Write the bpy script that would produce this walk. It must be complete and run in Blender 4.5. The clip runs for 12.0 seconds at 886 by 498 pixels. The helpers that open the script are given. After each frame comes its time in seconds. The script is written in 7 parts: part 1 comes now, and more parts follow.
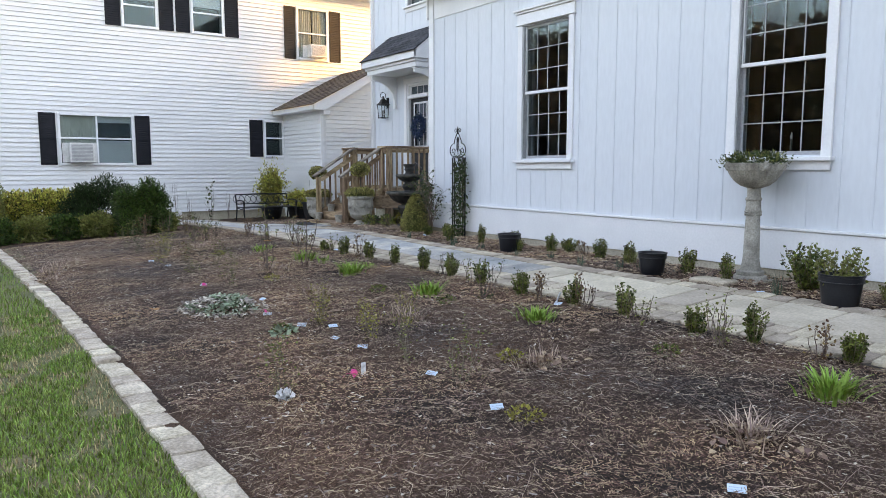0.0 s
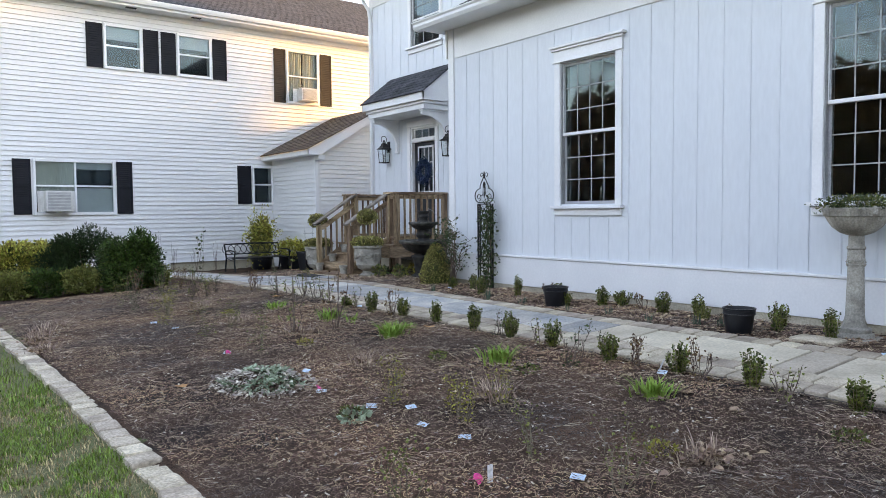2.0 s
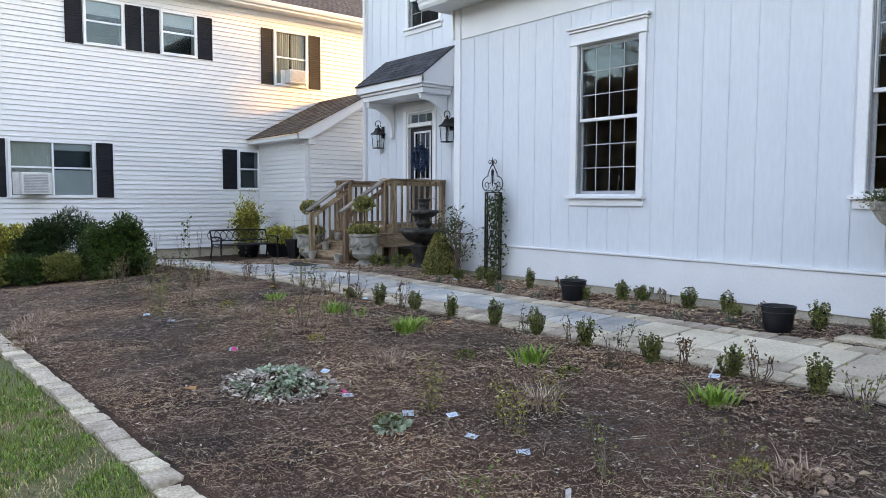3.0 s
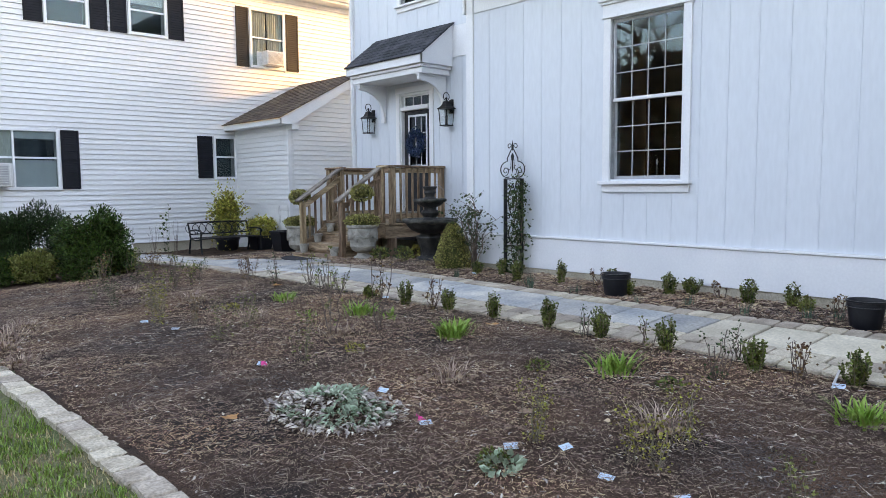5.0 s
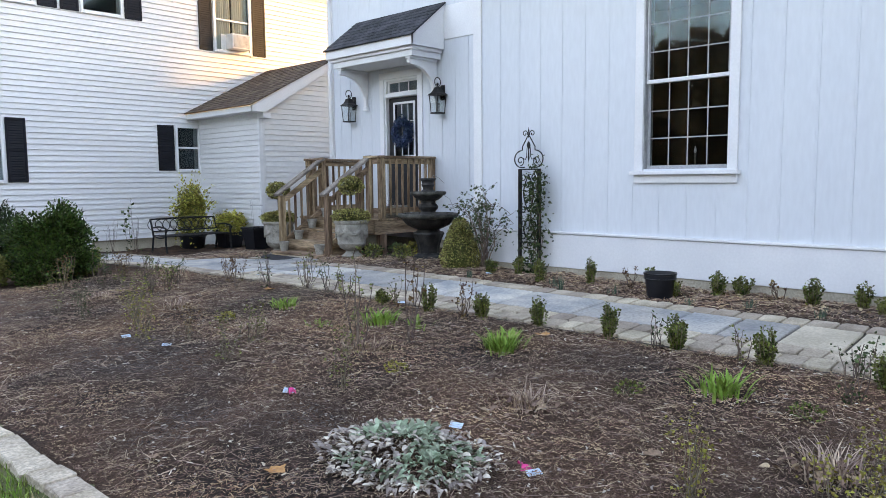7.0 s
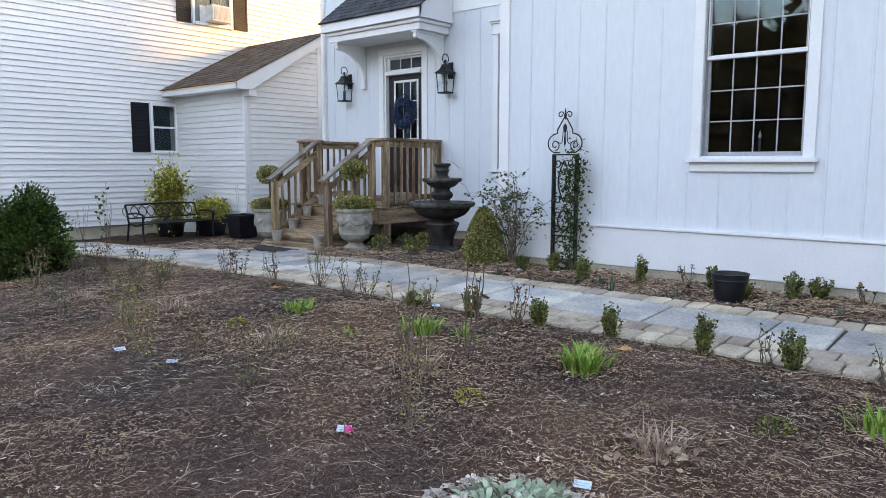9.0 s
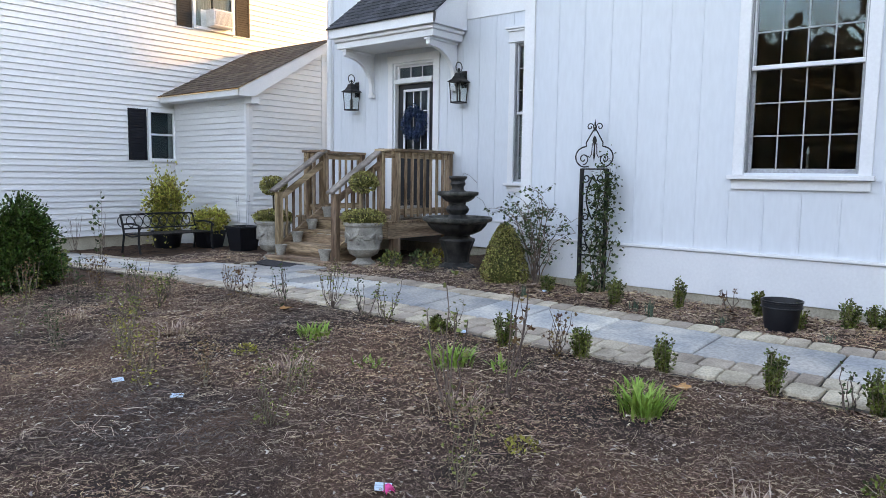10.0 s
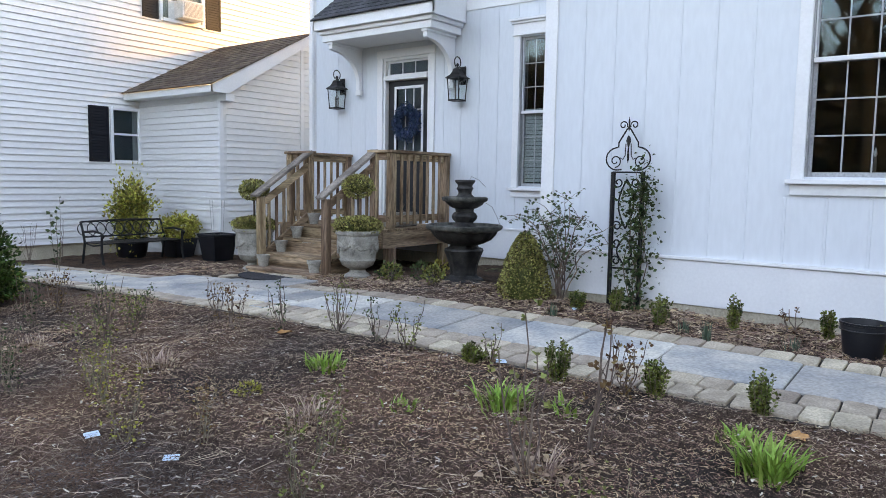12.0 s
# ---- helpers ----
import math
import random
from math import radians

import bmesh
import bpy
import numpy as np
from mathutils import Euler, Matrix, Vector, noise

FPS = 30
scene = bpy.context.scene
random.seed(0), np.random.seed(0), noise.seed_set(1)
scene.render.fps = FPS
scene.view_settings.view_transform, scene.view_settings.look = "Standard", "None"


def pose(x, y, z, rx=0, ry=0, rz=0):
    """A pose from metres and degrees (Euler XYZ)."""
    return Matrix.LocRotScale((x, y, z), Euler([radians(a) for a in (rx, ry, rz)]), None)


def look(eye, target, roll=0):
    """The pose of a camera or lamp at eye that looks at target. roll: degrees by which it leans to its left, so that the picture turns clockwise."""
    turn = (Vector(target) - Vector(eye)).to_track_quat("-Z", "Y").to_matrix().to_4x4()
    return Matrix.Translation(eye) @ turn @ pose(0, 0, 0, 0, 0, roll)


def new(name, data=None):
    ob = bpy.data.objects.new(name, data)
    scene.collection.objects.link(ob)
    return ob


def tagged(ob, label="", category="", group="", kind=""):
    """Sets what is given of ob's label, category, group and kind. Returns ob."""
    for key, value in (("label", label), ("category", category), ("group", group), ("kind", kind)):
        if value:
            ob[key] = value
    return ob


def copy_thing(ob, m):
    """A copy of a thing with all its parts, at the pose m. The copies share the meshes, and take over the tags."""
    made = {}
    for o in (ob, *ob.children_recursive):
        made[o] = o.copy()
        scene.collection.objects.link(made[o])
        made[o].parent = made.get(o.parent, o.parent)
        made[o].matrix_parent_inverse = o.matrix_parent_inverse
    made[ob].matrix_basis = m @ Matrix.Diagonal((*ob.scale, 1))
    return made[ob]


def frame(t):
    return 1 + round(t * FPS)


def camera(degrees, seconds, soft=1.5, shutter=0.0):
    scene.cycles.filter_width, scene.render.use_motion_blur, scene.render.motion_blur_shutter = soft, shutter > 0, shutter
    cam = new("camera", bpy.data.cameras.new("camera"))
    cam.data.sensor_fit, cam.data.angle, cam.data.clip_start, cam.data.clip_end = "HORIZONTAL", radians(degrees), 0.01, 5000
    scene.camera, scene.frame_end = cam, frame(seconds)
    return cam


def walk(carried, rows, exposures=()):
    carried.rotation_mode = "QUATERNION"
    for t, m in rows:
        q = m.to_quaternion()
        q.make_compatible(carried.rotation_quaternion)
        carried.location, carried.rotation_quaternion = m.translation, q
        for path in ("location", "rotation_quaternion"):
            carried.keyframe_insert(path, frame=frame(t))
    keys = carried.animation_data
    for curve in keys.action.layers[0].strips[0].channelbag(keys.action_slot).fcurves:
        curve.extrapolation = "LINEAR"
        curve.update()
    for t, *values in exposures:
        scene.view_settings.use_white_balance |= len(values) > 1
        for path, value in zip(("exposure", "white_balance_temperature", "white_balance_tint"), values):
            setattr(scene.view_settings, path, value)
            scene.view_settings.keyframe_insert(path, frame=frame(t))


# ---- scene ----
cam = camera(63.6, 12.0, soft=0.55)
METRES, EYE, TILT, LEAN, TURN = 7.0, 1.5, 0.0, 0.0, -34.7
ROWS = [
    (0.0, 0.0, 0.0, 0.0, -0.0, -6.61, 0.04),
    (0.5, -0.0371, 0.0304, 0.0022, -0.96, -5.97, 0.3),
    (1.0, -0.0678, 0.0625, 0.0028, -1.58, -4.8, 0.53),
    (1.5, -0.0982, 0.1001, 0.0063, -2.11, -3.46, 0.49),
    (2.0, -0.1299, 0.1336, 0.0044, -2.78, -3.02, 0.51),
    (2.5, -0.1624, 0.1663, 0.0047, -3.76, -3.34, 0.34),
    (3.0, -0.1898, 0.2029, 0.0053, -4.72, -4.0, -0.25),
    (5.0, -0.2898, 0.3261, 0.0079, -7.98, -5.09, 0.46),
    (5.5, -0.3135, 0.3654, 0.0074, -8.97, -5.18, 0.97),
    (6.0, -0.3366, 0.4016, 0.0067, -10.6, -5.31, 0.81),
    (6.5, -0.3567, 0.4372, 0.0056, -11.54, -5.37, 0.48),
    (7.0, -0.3755, 0.4714, 0.0036, -12.01, -5.59, 0.55),
    (9.0, -0.4403, 0.6214, 0.0044, -14.68, -6.78, -0.05),
    (9.5, -0.4556, 0.6587, 0.0061, -15.07, -6.57, -0.24),
    (10.0, -0.4616, 0.7024, 0.007, -15.2, -5.89, -0.79),
    (10.5, -0.4691, 0.7403, 0.0061, -15.68, -5.4, -1.25),
    (11.0, -0.4845, 0.7776, 0.0064, -16.72, -5.35, -1.12),
    (11.5, -0.4935, 0.815, 0.0043, -17.77, -5.44, -0.95),
    (12.0, -0.4982, 0.8422, 0.0046, -18.23, -5.49, -0.96),
]
walk(cam, [(t, pose(0, 0, EYE, TILT, LEAN, TURN) @ pose(METRES * x, METRES * y, METRES * z, 90 + pitch, roll, yaw)) for t, x, y, z, yaw, pitch, roll in ROWS],
     exposures=((0.0, 2.88, 8900, 26), (2.5, 2.78, 8600, 26), (6.0, 2.87, 8500, 26), (12.0, 2.97, 8500, 26)))


# ---- world, sun, exposure ----
SUN_EL, SUN_AZ = 13.0, 119.0   # degrees; azimuth clockwise from +y
world = bpy.data.worlds.new("world")
scene.world = world
world.use_nodes = True
wn = world.node_tree.nodes
sky = wn.new("ShaderNodeTexSky")
sky.sky_type = "NISHITA"
sky.sun_disc = False
sky.sun_elevation, sky.sun_rotation = radians(SUN_EL), radians(SUN_AZ)
sky.air_density, sky.dust_density, sky.ozone_density = 1.0, 0.25, 1.0
wn["Background"].inputs["Strength"].default_value = 0.15
world.node_tree.links.new(sky.outputs[0], wn["Background"].inputs["Color"])
sun = new("sun", bpy.data.lights.new("sun", "SUN"))
sun.data.energy, sun.data.angle, sun.data.color = 1.15, radians(7), (1.0, 0.60, 0.16)
_d = Vector((math.sin(radians(SUN_AZ)) * math.cos(radians(SUN_EL)), math.cos(radians(SUN_AZ)) * math.cos(radians(SUN_EL)), math.sin(radians(SUN_EL))))
sun.matrix_world = look(_d * 60, (0, 0, 0))


# ---- materials ----
def material(name, a, b, scale=6.0, fine=60.0, rough=0.7, bump=0.2, metal=0.0, stretch=(1, 1, 1), piece=0.0, island=0.0, dark=0.25, spec=0.4, coord="world", dist=0.01):
    """Two colours mixed by large noise, a finer grain over them, and relief."""
    m = bpy.data.materials.new(name)
    m.use_nodes = True
    n, l = m.node_tree.nodes, m.node_tree.links
    p = n["Principled BSDF"]
    if coord == "world":
        g = n.new("ShaderNodeNewGeometry")
        pos = g.outputs["Position"]
    else:
        g = n.new("ShaderNodeTexCoord")
        pos = g.outputs["Object"]
    mp = n.new("ShaderNodeMapping")
    mp.inputs["Scale"].default_value = stretch
    l.new(pos, mp.inputs["Vector"])
    big = n.new("ShaderNodeTexNoise")
    big.inputs["Scale"].default_value, big.inputs["Detail"].default_value = scale, 5
    l.new(mp.outputs[0], big.inputs["Vector"])
    small = n.new("ShaderNodeTexNoise")
    small.inputs["Scale"].default_value, small.inputs["Detail"].default_value = fine, 4
    l.new(mp.outputs[0], small.inputs["Vector"])
    ramp = n.new("ShaderNodeValToRGB")
    ramp.color_ramp.elements[0].position, ramp.color_ramp.elements[1].position = 0.34, 0.66
    ramp.color_ramp.elements[0].color, ramp.color_ramp.elements[1].color = (*a, 1), (*b, 1)
    l.new(big.outputs["Fac"], ramp.inputs["Fac"])
    mul = n.new("ShaderNodeMapRange")
    mul.inputs["From Min"].default_value, mul.inputs["From Max"].default_value = 0.3, 0.7
    mul.inputs["To Min"].default_value, mul.inputs["To Max"].default_value = 1 - dark, 1 + dark * 0.5
    l.new(small.outputs["Fac"], mul.inputs["Value"])
    hsv = n.new("ShaderNodeHueSaturation")
    l.new(ramp.outputs[0], hsv.inputs["Color"])
    val = mul.outputs[0]
    for amount, node, sock in ((piece, "ShaderNodeObjectInfo", "Random"), (island, "ShaderNodeNewGeometry", "Random Per Island")):
        if amount:
            r = n.new(node)
            mr = n.new("ShaderNodeMapRange")
            mr.inputs["To Min"].default_value, mr.inputs["To Max"].default_value = 1 - amount, 1 + amount
            l.new(r.outputs[sock], mr.inputs["Value"])
            mm = n.new("ShaderNodeMath")
            mm.operation = "MULTIPLY"
            l.new(val, mm.inputs[0])
            l.new(mr.outputs[0], mm.inputs[1])
            val = mm.outputs[0]
            hr = n.new("ShaderNodeMapRange")
            hr.inputs["To Min"].default_value, hr.inputs["To Max"].default_value = 0.5 - amount * 0.05, 0.5 + amount * 0.05
            l.new(r.outputs[sock], hr.inputs["Value"])
            l.new(hr.outputs[0], hsv.inputs["Hue"])
    l.new(val, hsv.inputs["Value"])
    l.new(hsv.outputs[0], p.inputs["Base Color"])
    rr = n.new("ShaderNodeMapRange")
    rr.inputs["To Min"].default_value, rr.inputs["To Max"].default_value = max(0.02, rough - 0.12), min(1, rough + 0.12)
    l.new(small.outputs["Fac"], rr.inputs["Value"])
    l.new(rr.outputs[0], p.inputs["Roughness"])
    p.inputs["Metallic"].default_value = metal
    p.inputs["Specular IOR Level"].default_value = spec
    if bump:
        bp = n.new("ShaderNodeBump")
        bp.inputs["Strength"].default_value, bp.inputs["Distance"].default_value = bump, dist
        l.new(small.outputs["Fac"], bp.inputs["Height"])
        l.new(bp.outputs[0], p.inputs["Normal"])
    return m


def leafy(name, a, b, island=0.35, rough=0.6):
    m = material(name, a, b, scale=14, fine=90, rough=rough, bump=0.1, island=island, dark=0.15, spec=0.2)
    p = m.node_tree.nodes["Principled BSDF"]
    p.inputs["Subsurface Weight"].default_value = 0.0
    return m


def glass(name, tint, base=0.034):
    m = bpy.data.materials.new(name)
    m.use_nodes = True
    n, l = m.node_tree.nodes, m.node_tree.links
    n.remove(n["Principled BSDF"])
    t, g, mx, f = n.new("ShaderNodeBsdfTransparent"), n.new("ShaderNodeBsdfGlossy"), n.new("ShaderNodeMixShader"), n.new("ShaderNodeLayerWeight")
    t.inputs["Color"].default_value = (*tint, 1)
    g.inputs["Roughness"].default_value = 0.02
    g.inputs["Color"].default_value = (0.70, 0.90, 1.0, 1)
    steep, gloss = n.new("ShaderNodeMath"), n.new("ShaderNodeMapRange")
    steep.operation = "POWER"
    steep.inputs[1].default_value = 4.0
    gloss.inputs["To Min"].default_value, gloss.inputs["To Max"].default_value = base, 1.0
    l.new(f.outputs["Facing"], steep.inputs[0])
    l.new(steep.outputs[0], gloss.inputs["Value"])
    no, bp, geo = n.new("ShaderNodeTexNoise"), n.new("ShaderNodeBump"), n.new("ShaderNodeNewGeometry")
    no.inputs["Scale"].default_value = 2.5
    bp.inputs["Strength"].default_value, bp.inputs["Distance"].default_value = 0.03, 0.01
    l.new(geo.outputs["Position"], no.inputs["Vector"])
    l.new(no.outputs["Fac"], bp.inputs["Height"])
    l.new(bp.outputs[0], g.inputs["Normal"])
    l.new(gloss.outputs[0], mx.inputs[0])
    l.new(t.outputs[0], mx.inputs[1])
    l.new(g.outputs[0], mx.inputs[2])
    l.new(mx.outputs[0], n["Material Output"].inputs["Surface"])
    return m


LAWN = material("lawn_soil", (0.085, 0.115, 0.035), (0.20, 0.165, 0.085), scale=1.6, fine=45, rough=0.95, bump=0.6, dark=0.45, dist=0.03)
MULCH = material("mulch", (0.065, 0.048, 0.04), (0.225, 0.13, 0.085), scale=1.1, fine=150, rough=0.95, bump=1.0, dark=0.75, dist=0.04, spec=0.15)
LITTER = material("leaf_litter_mulch", (0.05, 0.032, 0.024), (0.13, 0.078, 0.052), scale=3, fine=55, rough=0.95, bump=1.0, dark=0.6, dist=0.03, spec=0.15)
STRAW = material("straw", (0.24, 0.16, 0.115), (0.60, 0.43, 0.335), scale=3, fine=40, rough=0.8, bump=0.0, island=0.65, spec=0.2)
CHIP = material("wood_chip", (0.14, 0.113, 0.10), (0.45, 0.268, 0.178), scale=0.8, fine=60, rough=0.9, bump=0.0, island=0.8, spec=0.2)
BITS = material("pale_wood_bit", (0.34, 0.27, 0.21), (0.62, 0.54, 0.45), scale=3, fine=60, rough=0.85, bump=0.0, island=0.5, spec=0.2)
DRYLEAF = material("dry_leaf", (0.19, 0.108, 0.066), (0.43, 0.29, 0.195), scale=4, fine=60, rough=0.7, bump=0.1, island=0.5)
GRASS = leafy("grass", (0.115, 0.205, 0.03), (0.27, 0.34, 0.085), island=0.55, rough=0.5)
DRYGRASS = leafy("dry_grass", (0.34, 0.25, 0.13), (0.52, 0.41, 0.24), island=0.4, rough=0.8)
BLUESTONE = material("bluestone", (0.29, 0.305, 0.31), (0.54, 0.505, 0.445), scale=2.6, fine=40, rough=0.75, bump=0.3, piece=0.24, dark=0.28)
BUFFSTONE = material("buff_flagstone", (0.44, 0.375, 0.285), (0.62, 0.535, 0.42), scale=2.2, fine=45, rough=0.8, bump=0.3, piece=0.16, dark=0.2)
COBBLE = material("concrete_paver", (0.36, 0.295, 0.22), (0.58, 0.485, 0.37), scale=5, fine=70, rough=0.9, bump=0.6, piece=0.24, dark=0.3)
EDGESTONE = material("edging_stone", (0.43, 0.355, 0.26), (0.66, 0.565, 0.44), scale=6, fine=60, rough=0.9, bump=0.8, piece=0.2, dark=0.38)
JOINT = material("joint_sand", (0.045, 0.038, 0.03), (0.11, 0.09, 0.07), scale=6, fine=80, rough=0.95, bump=0.6, dark=0.4)
WHITE = material("cool_white_paint", (0.665, 0.705, 0.745), (0.72, 0.755, 0.785), scale=0.8, fine=25, rough=0.55, bump=0.06, stretch=(1, 1, 0.25), dark=0.04)
TRIM = material("white_trim_paint", (0.79, 0.795, 0.80), (0.84, 0.84, 0.84), scale=2, fine=40, rough=0.45, bump=0.05, dark=0.04)
VINYL = material("white_vinyl_siding", (0.73, 0.73, 0.725), (0.79, 0.79, 0.78), scale=0.7, fine=30, rough=0.5, bump=0.04, stretch=(0.4, 0.4, 1), dark=0.05, piece=0.02)
CONCRETE = material("tan_concrete", (0.40, 0.35, 0.265), (0.55, 0.49, 0.385), scale=2.5, fine=50, rough=0.92, bump=0.4, dark=0.25)
CASTSTONE = material("cast_stone", (0.26, 0.24, 0.205), (0.48, 0.45, 0.39), scale=7, fine=60, rough=0.9, bump=0.45, dark=0.3)
DARKSTONE = material("dark_cast_stone", (0.009, 0.0085, 0.008), (0.05, 0.046, 0.042), scale=8, fine=60, rough=0.55, bump=0.5, dark=0.4)
PALERIM = material("pale_stone_rim", (0.03, 0.03, 0.026), (0.15, 0.145, 0.125), scale=9, fine=60, rough=0.8, bump=0.4, dark=0.4)
GRILLE = material("white_window_grille", (0.38, 0.39, 0.395), (0.46, 0.47, 0.475), scale=6, fine=50, rough=0.5, bump=0.0)
SASH = material("grey_window_sash", (0.36, 0.365, 0.37), (0.44, 0.445, 0.45), scale=6, fine=50, rough=0.5, bump=0.03)
BLACK = material("black_plastic", (0.006, 0.007, 0.010), (0.014, 0.0155, 0.02), scale=5, fine=60, rough=0.38, bump=0.05, spec=0.4)
IRON = material("black_iron", (0.010, 0.010, 0.011), (0.022, 0.020, 0.019), scale=12, fine=90, rough=0.5, bump=0.2, metal=0.3)
SHUTTER = material("black_shutter_paint", (0.006, 0.007, 0.010), (0.012, 0.013, 0.018), scale=3, fine=50, rough=0.6, bump=0.05, spec=0.2)
BROWNSHUT = material("brown_shutter_paint", (0.028, 0.025, 0.021), (0.042, 0.037, 0.031), scale=3, fine=50, rough=0.6, bump=0.05, spec=0.2)
SHINGLE = material("dark_shingle", (0.035, 0.038, 0.045), (0.075, 0.08, 0.09), scale=5, fine=120, rough=0.95, bump=0.5, piece=0.3, dark=0.35)
BROWNSHINGLE = material("brown_shingle", (0.085, 0.062, 0.048), (0.15, 0.115, 0.09), scale=4, fine=120, rough=0.95, bump=0.5, piece=0.25, dark=0.35)
WOOD = {ax: material("weathered_wood_" + ax, (0.16, 0.094, 0.052), (0.52, 0.365, 0.235), scale=9, fine=70, rough=0.85, bump=0.6, stretch=st, piece=0.22, dark=0.5)
        for ax, st in (("x", (0.12, 1, 1)), ("y", (1, 0.12, 1)), ("z", (1, 1, 0.12)))}
GREYWOOD = material("grey_weathered_wood", (0.20, 0.165, 0.135), (0.40, 0.34, 0.285), scale=9, fine=70, rough=0.9, bump=0.45, stretch=(0.12, 1, 1), piece=0.12, dark=0.45)
BARK = material("bark", (0.07, 0.055, 0.045), (0.15, 0.12, 0.095), scale=10, fine=60, rough=0.9, bump=0.5, dark=0.4)
TWIG = material("twig", (0.10, 0.07, 0.055), (0.24, 0.17, 0.13), scale=12, fine=60, rough=0.8, bump=0.1, island=0.3)
WOODS = material("far_bare_woods", (0.045, 0.046, 0.045), (0.12, 0.118, 0.112), scale=0.6, fine=8, rough=0.95, bump=0.0, island=0.5, spec=0.1)
GREENTWIG = material("green_twig", (0.13, 0.11, 0.07), (0.26, 0.21, 0.14), scale=12, fine=60, rough=0.8, bump=0.1, island=0.3)
BOX = leafy("boxwood_leaf", (0.035, 0.058, 0.012), (0.20, 0.215, 0.05), island=0.65, rough=0.45)
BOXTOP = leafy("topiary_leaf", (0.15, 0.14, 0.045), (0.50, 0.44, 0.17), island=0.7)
# Dark olive of the solid topiary cores: shade between leaves put into colour.
TOPCORE = leafy("topiary_inner_shade", (0.04, 0.045, 0.012), (0.10, 0.10, 0.03), island=0.4)
STALK = material("dead_stalk", (0.34, 0.235, 0.175), (0.60, 0.45, 0.36), scale=6, fine=60, rough=0.85, bump=0.05, island=0.5, spec=0.2)
EVERGREEN = leafy("evergreen_leaf", (0.010, 0.024, 0.008), (0.045, 0.075, 0.024), island=0.6)
BUSHLEAF = leafy("dark_bush_leaf", (0.012, 0.034, 0.008), (0.085, 0.135, 0.03), island=0.65, rough=0.45)
OLIVE = leafy("olive_leaf", (0.12, 0.14, 0.035), (0.24, 0.235, 0.07), island=0.5)
VARIEGATED = leafy("variegated_leaf", (0.20, 0.22, 0.035), (0.62, 0.52, 0.14), island=0.6)
LILY = leafy("daylily_leaf", (0.16, 0.30, 0.045), (0.29, 0.42, 0.09), island=0.3)
IRIS = leafy("iris_leaf", (0.075, 0.125, 0.085), (0.13, 0.18, 0.12), island=0.3)
LAMBEAR = leafy("woolly_leaf", (0.15, 0.205, 0.12), (0.38, 0.44, 0.31), island=0.5, rough=0.9)
GREYLEAF = leafy("dead_woolly_leaf", (0.30, 0.245, 0.20), (0.60, 0.53, 0.45), island=0.5, rough=0.9)
ROSELEAF = leafy("rose_leaf", (0.028, 0.052, 0.018), (0.085, 0.11, 0.04), island=0.5)
REDLEAF = leafy("reddish_leaf", (0.12, 0.05, 0.03), (0.22, 0.14, 0.05), island=0.5)
WREATH = leafy("blue_wreath_leaf", (0.02, 0.04, 0.085), (0.07, 0.12, 0.20), island=0.6)
YELLOWTWIG = leafy("fresh_yellow_leaf", (0.22, 0.20, 0.035), (0.34, 0.29, 0.07), island=0.4)
TAG = material("pale_blue_tag", (0.50, 0.66, 0.78), (0.62, 0.75, 0.84), scale=20, fine=90, rough=0.5, bump=0.0, dark=0.08)
TAGPRINT = material("tag_print", (0.38, 0.52, 0.64), (0.44, 0.58, 0.69), scale=20, fine=90, rough=0.6, bump=0.0)
WHITEPLASTIC = material("white_plastic", (0.66, 0.65, 0.62), (0.76, 0.75, 0.73), scale=8, fine=60, rough=0.5, bump=0.05)
PINK = material("pink_ribbon", (0.80, 0.04, 0.20), (0.90, 0.08, 0.30), scale=10, fine=50, rough=0.5, bump=0.0)
ORANGELEAF = material("orange_leaf", (0.45, 0.20, 0.06), (0.58, 0.30, 0.12), scale=10, fine=60, rough=0.7, bump=0.1)
DOORPAINT = material("black_door_paint", (0.014, 0.015, 0.018), (0.022, 0.023, 0.027), scale=3, fine=50, rough=0.4, bump=0.04)
MAT = material("rubber_mat", (0.02, 0.02, 0.022), (0.045, 0.045, 0.05), scale=20, fine=140, rough=0.95, bump=0.6)
CURTAIN = material("curtain_cloth", (0.70, 0.67, 0.58), (0.80, 0.77, 0.68), scale=3, fine=40, rough=0.9, bump=0.1, stretch=(1, 1, 0.1))
SHADE = material("window_shade_cloth", (0.68, 0.69, 0.68), (0.78, 0.78, 0.76), scale=3, fine=40, rough=0.9, bump=0.1)
# Near-black: the shade of unlit rooms is put into this colour.
INSIDE = material("interior_shade_colour", (0.035, 0.033, 0.032), (0.06, 0.057, 0.054), scale=2, fine=30, rough=0.9, bump=0.05)
METAL = material("grey_metal", (0.35, 0.35, 0.35), (0.45, 0.45, 0.45), scale=9, fine=80, rough=0.5, bump=0.1, metal=0.4)
GLASS = glass("window_glass", (0.74, 0.78, 0.78))
LAMPGLASS = glass("lantern_glass", (0.93, 0.95, 0.95), 0.02)
CANDLE = material("candle_sleeve", (0.12, 0.11, 0.10), (0.20, 0.19, 0.17), scale=9, fine=80, rough=0.6, bump=0.0)


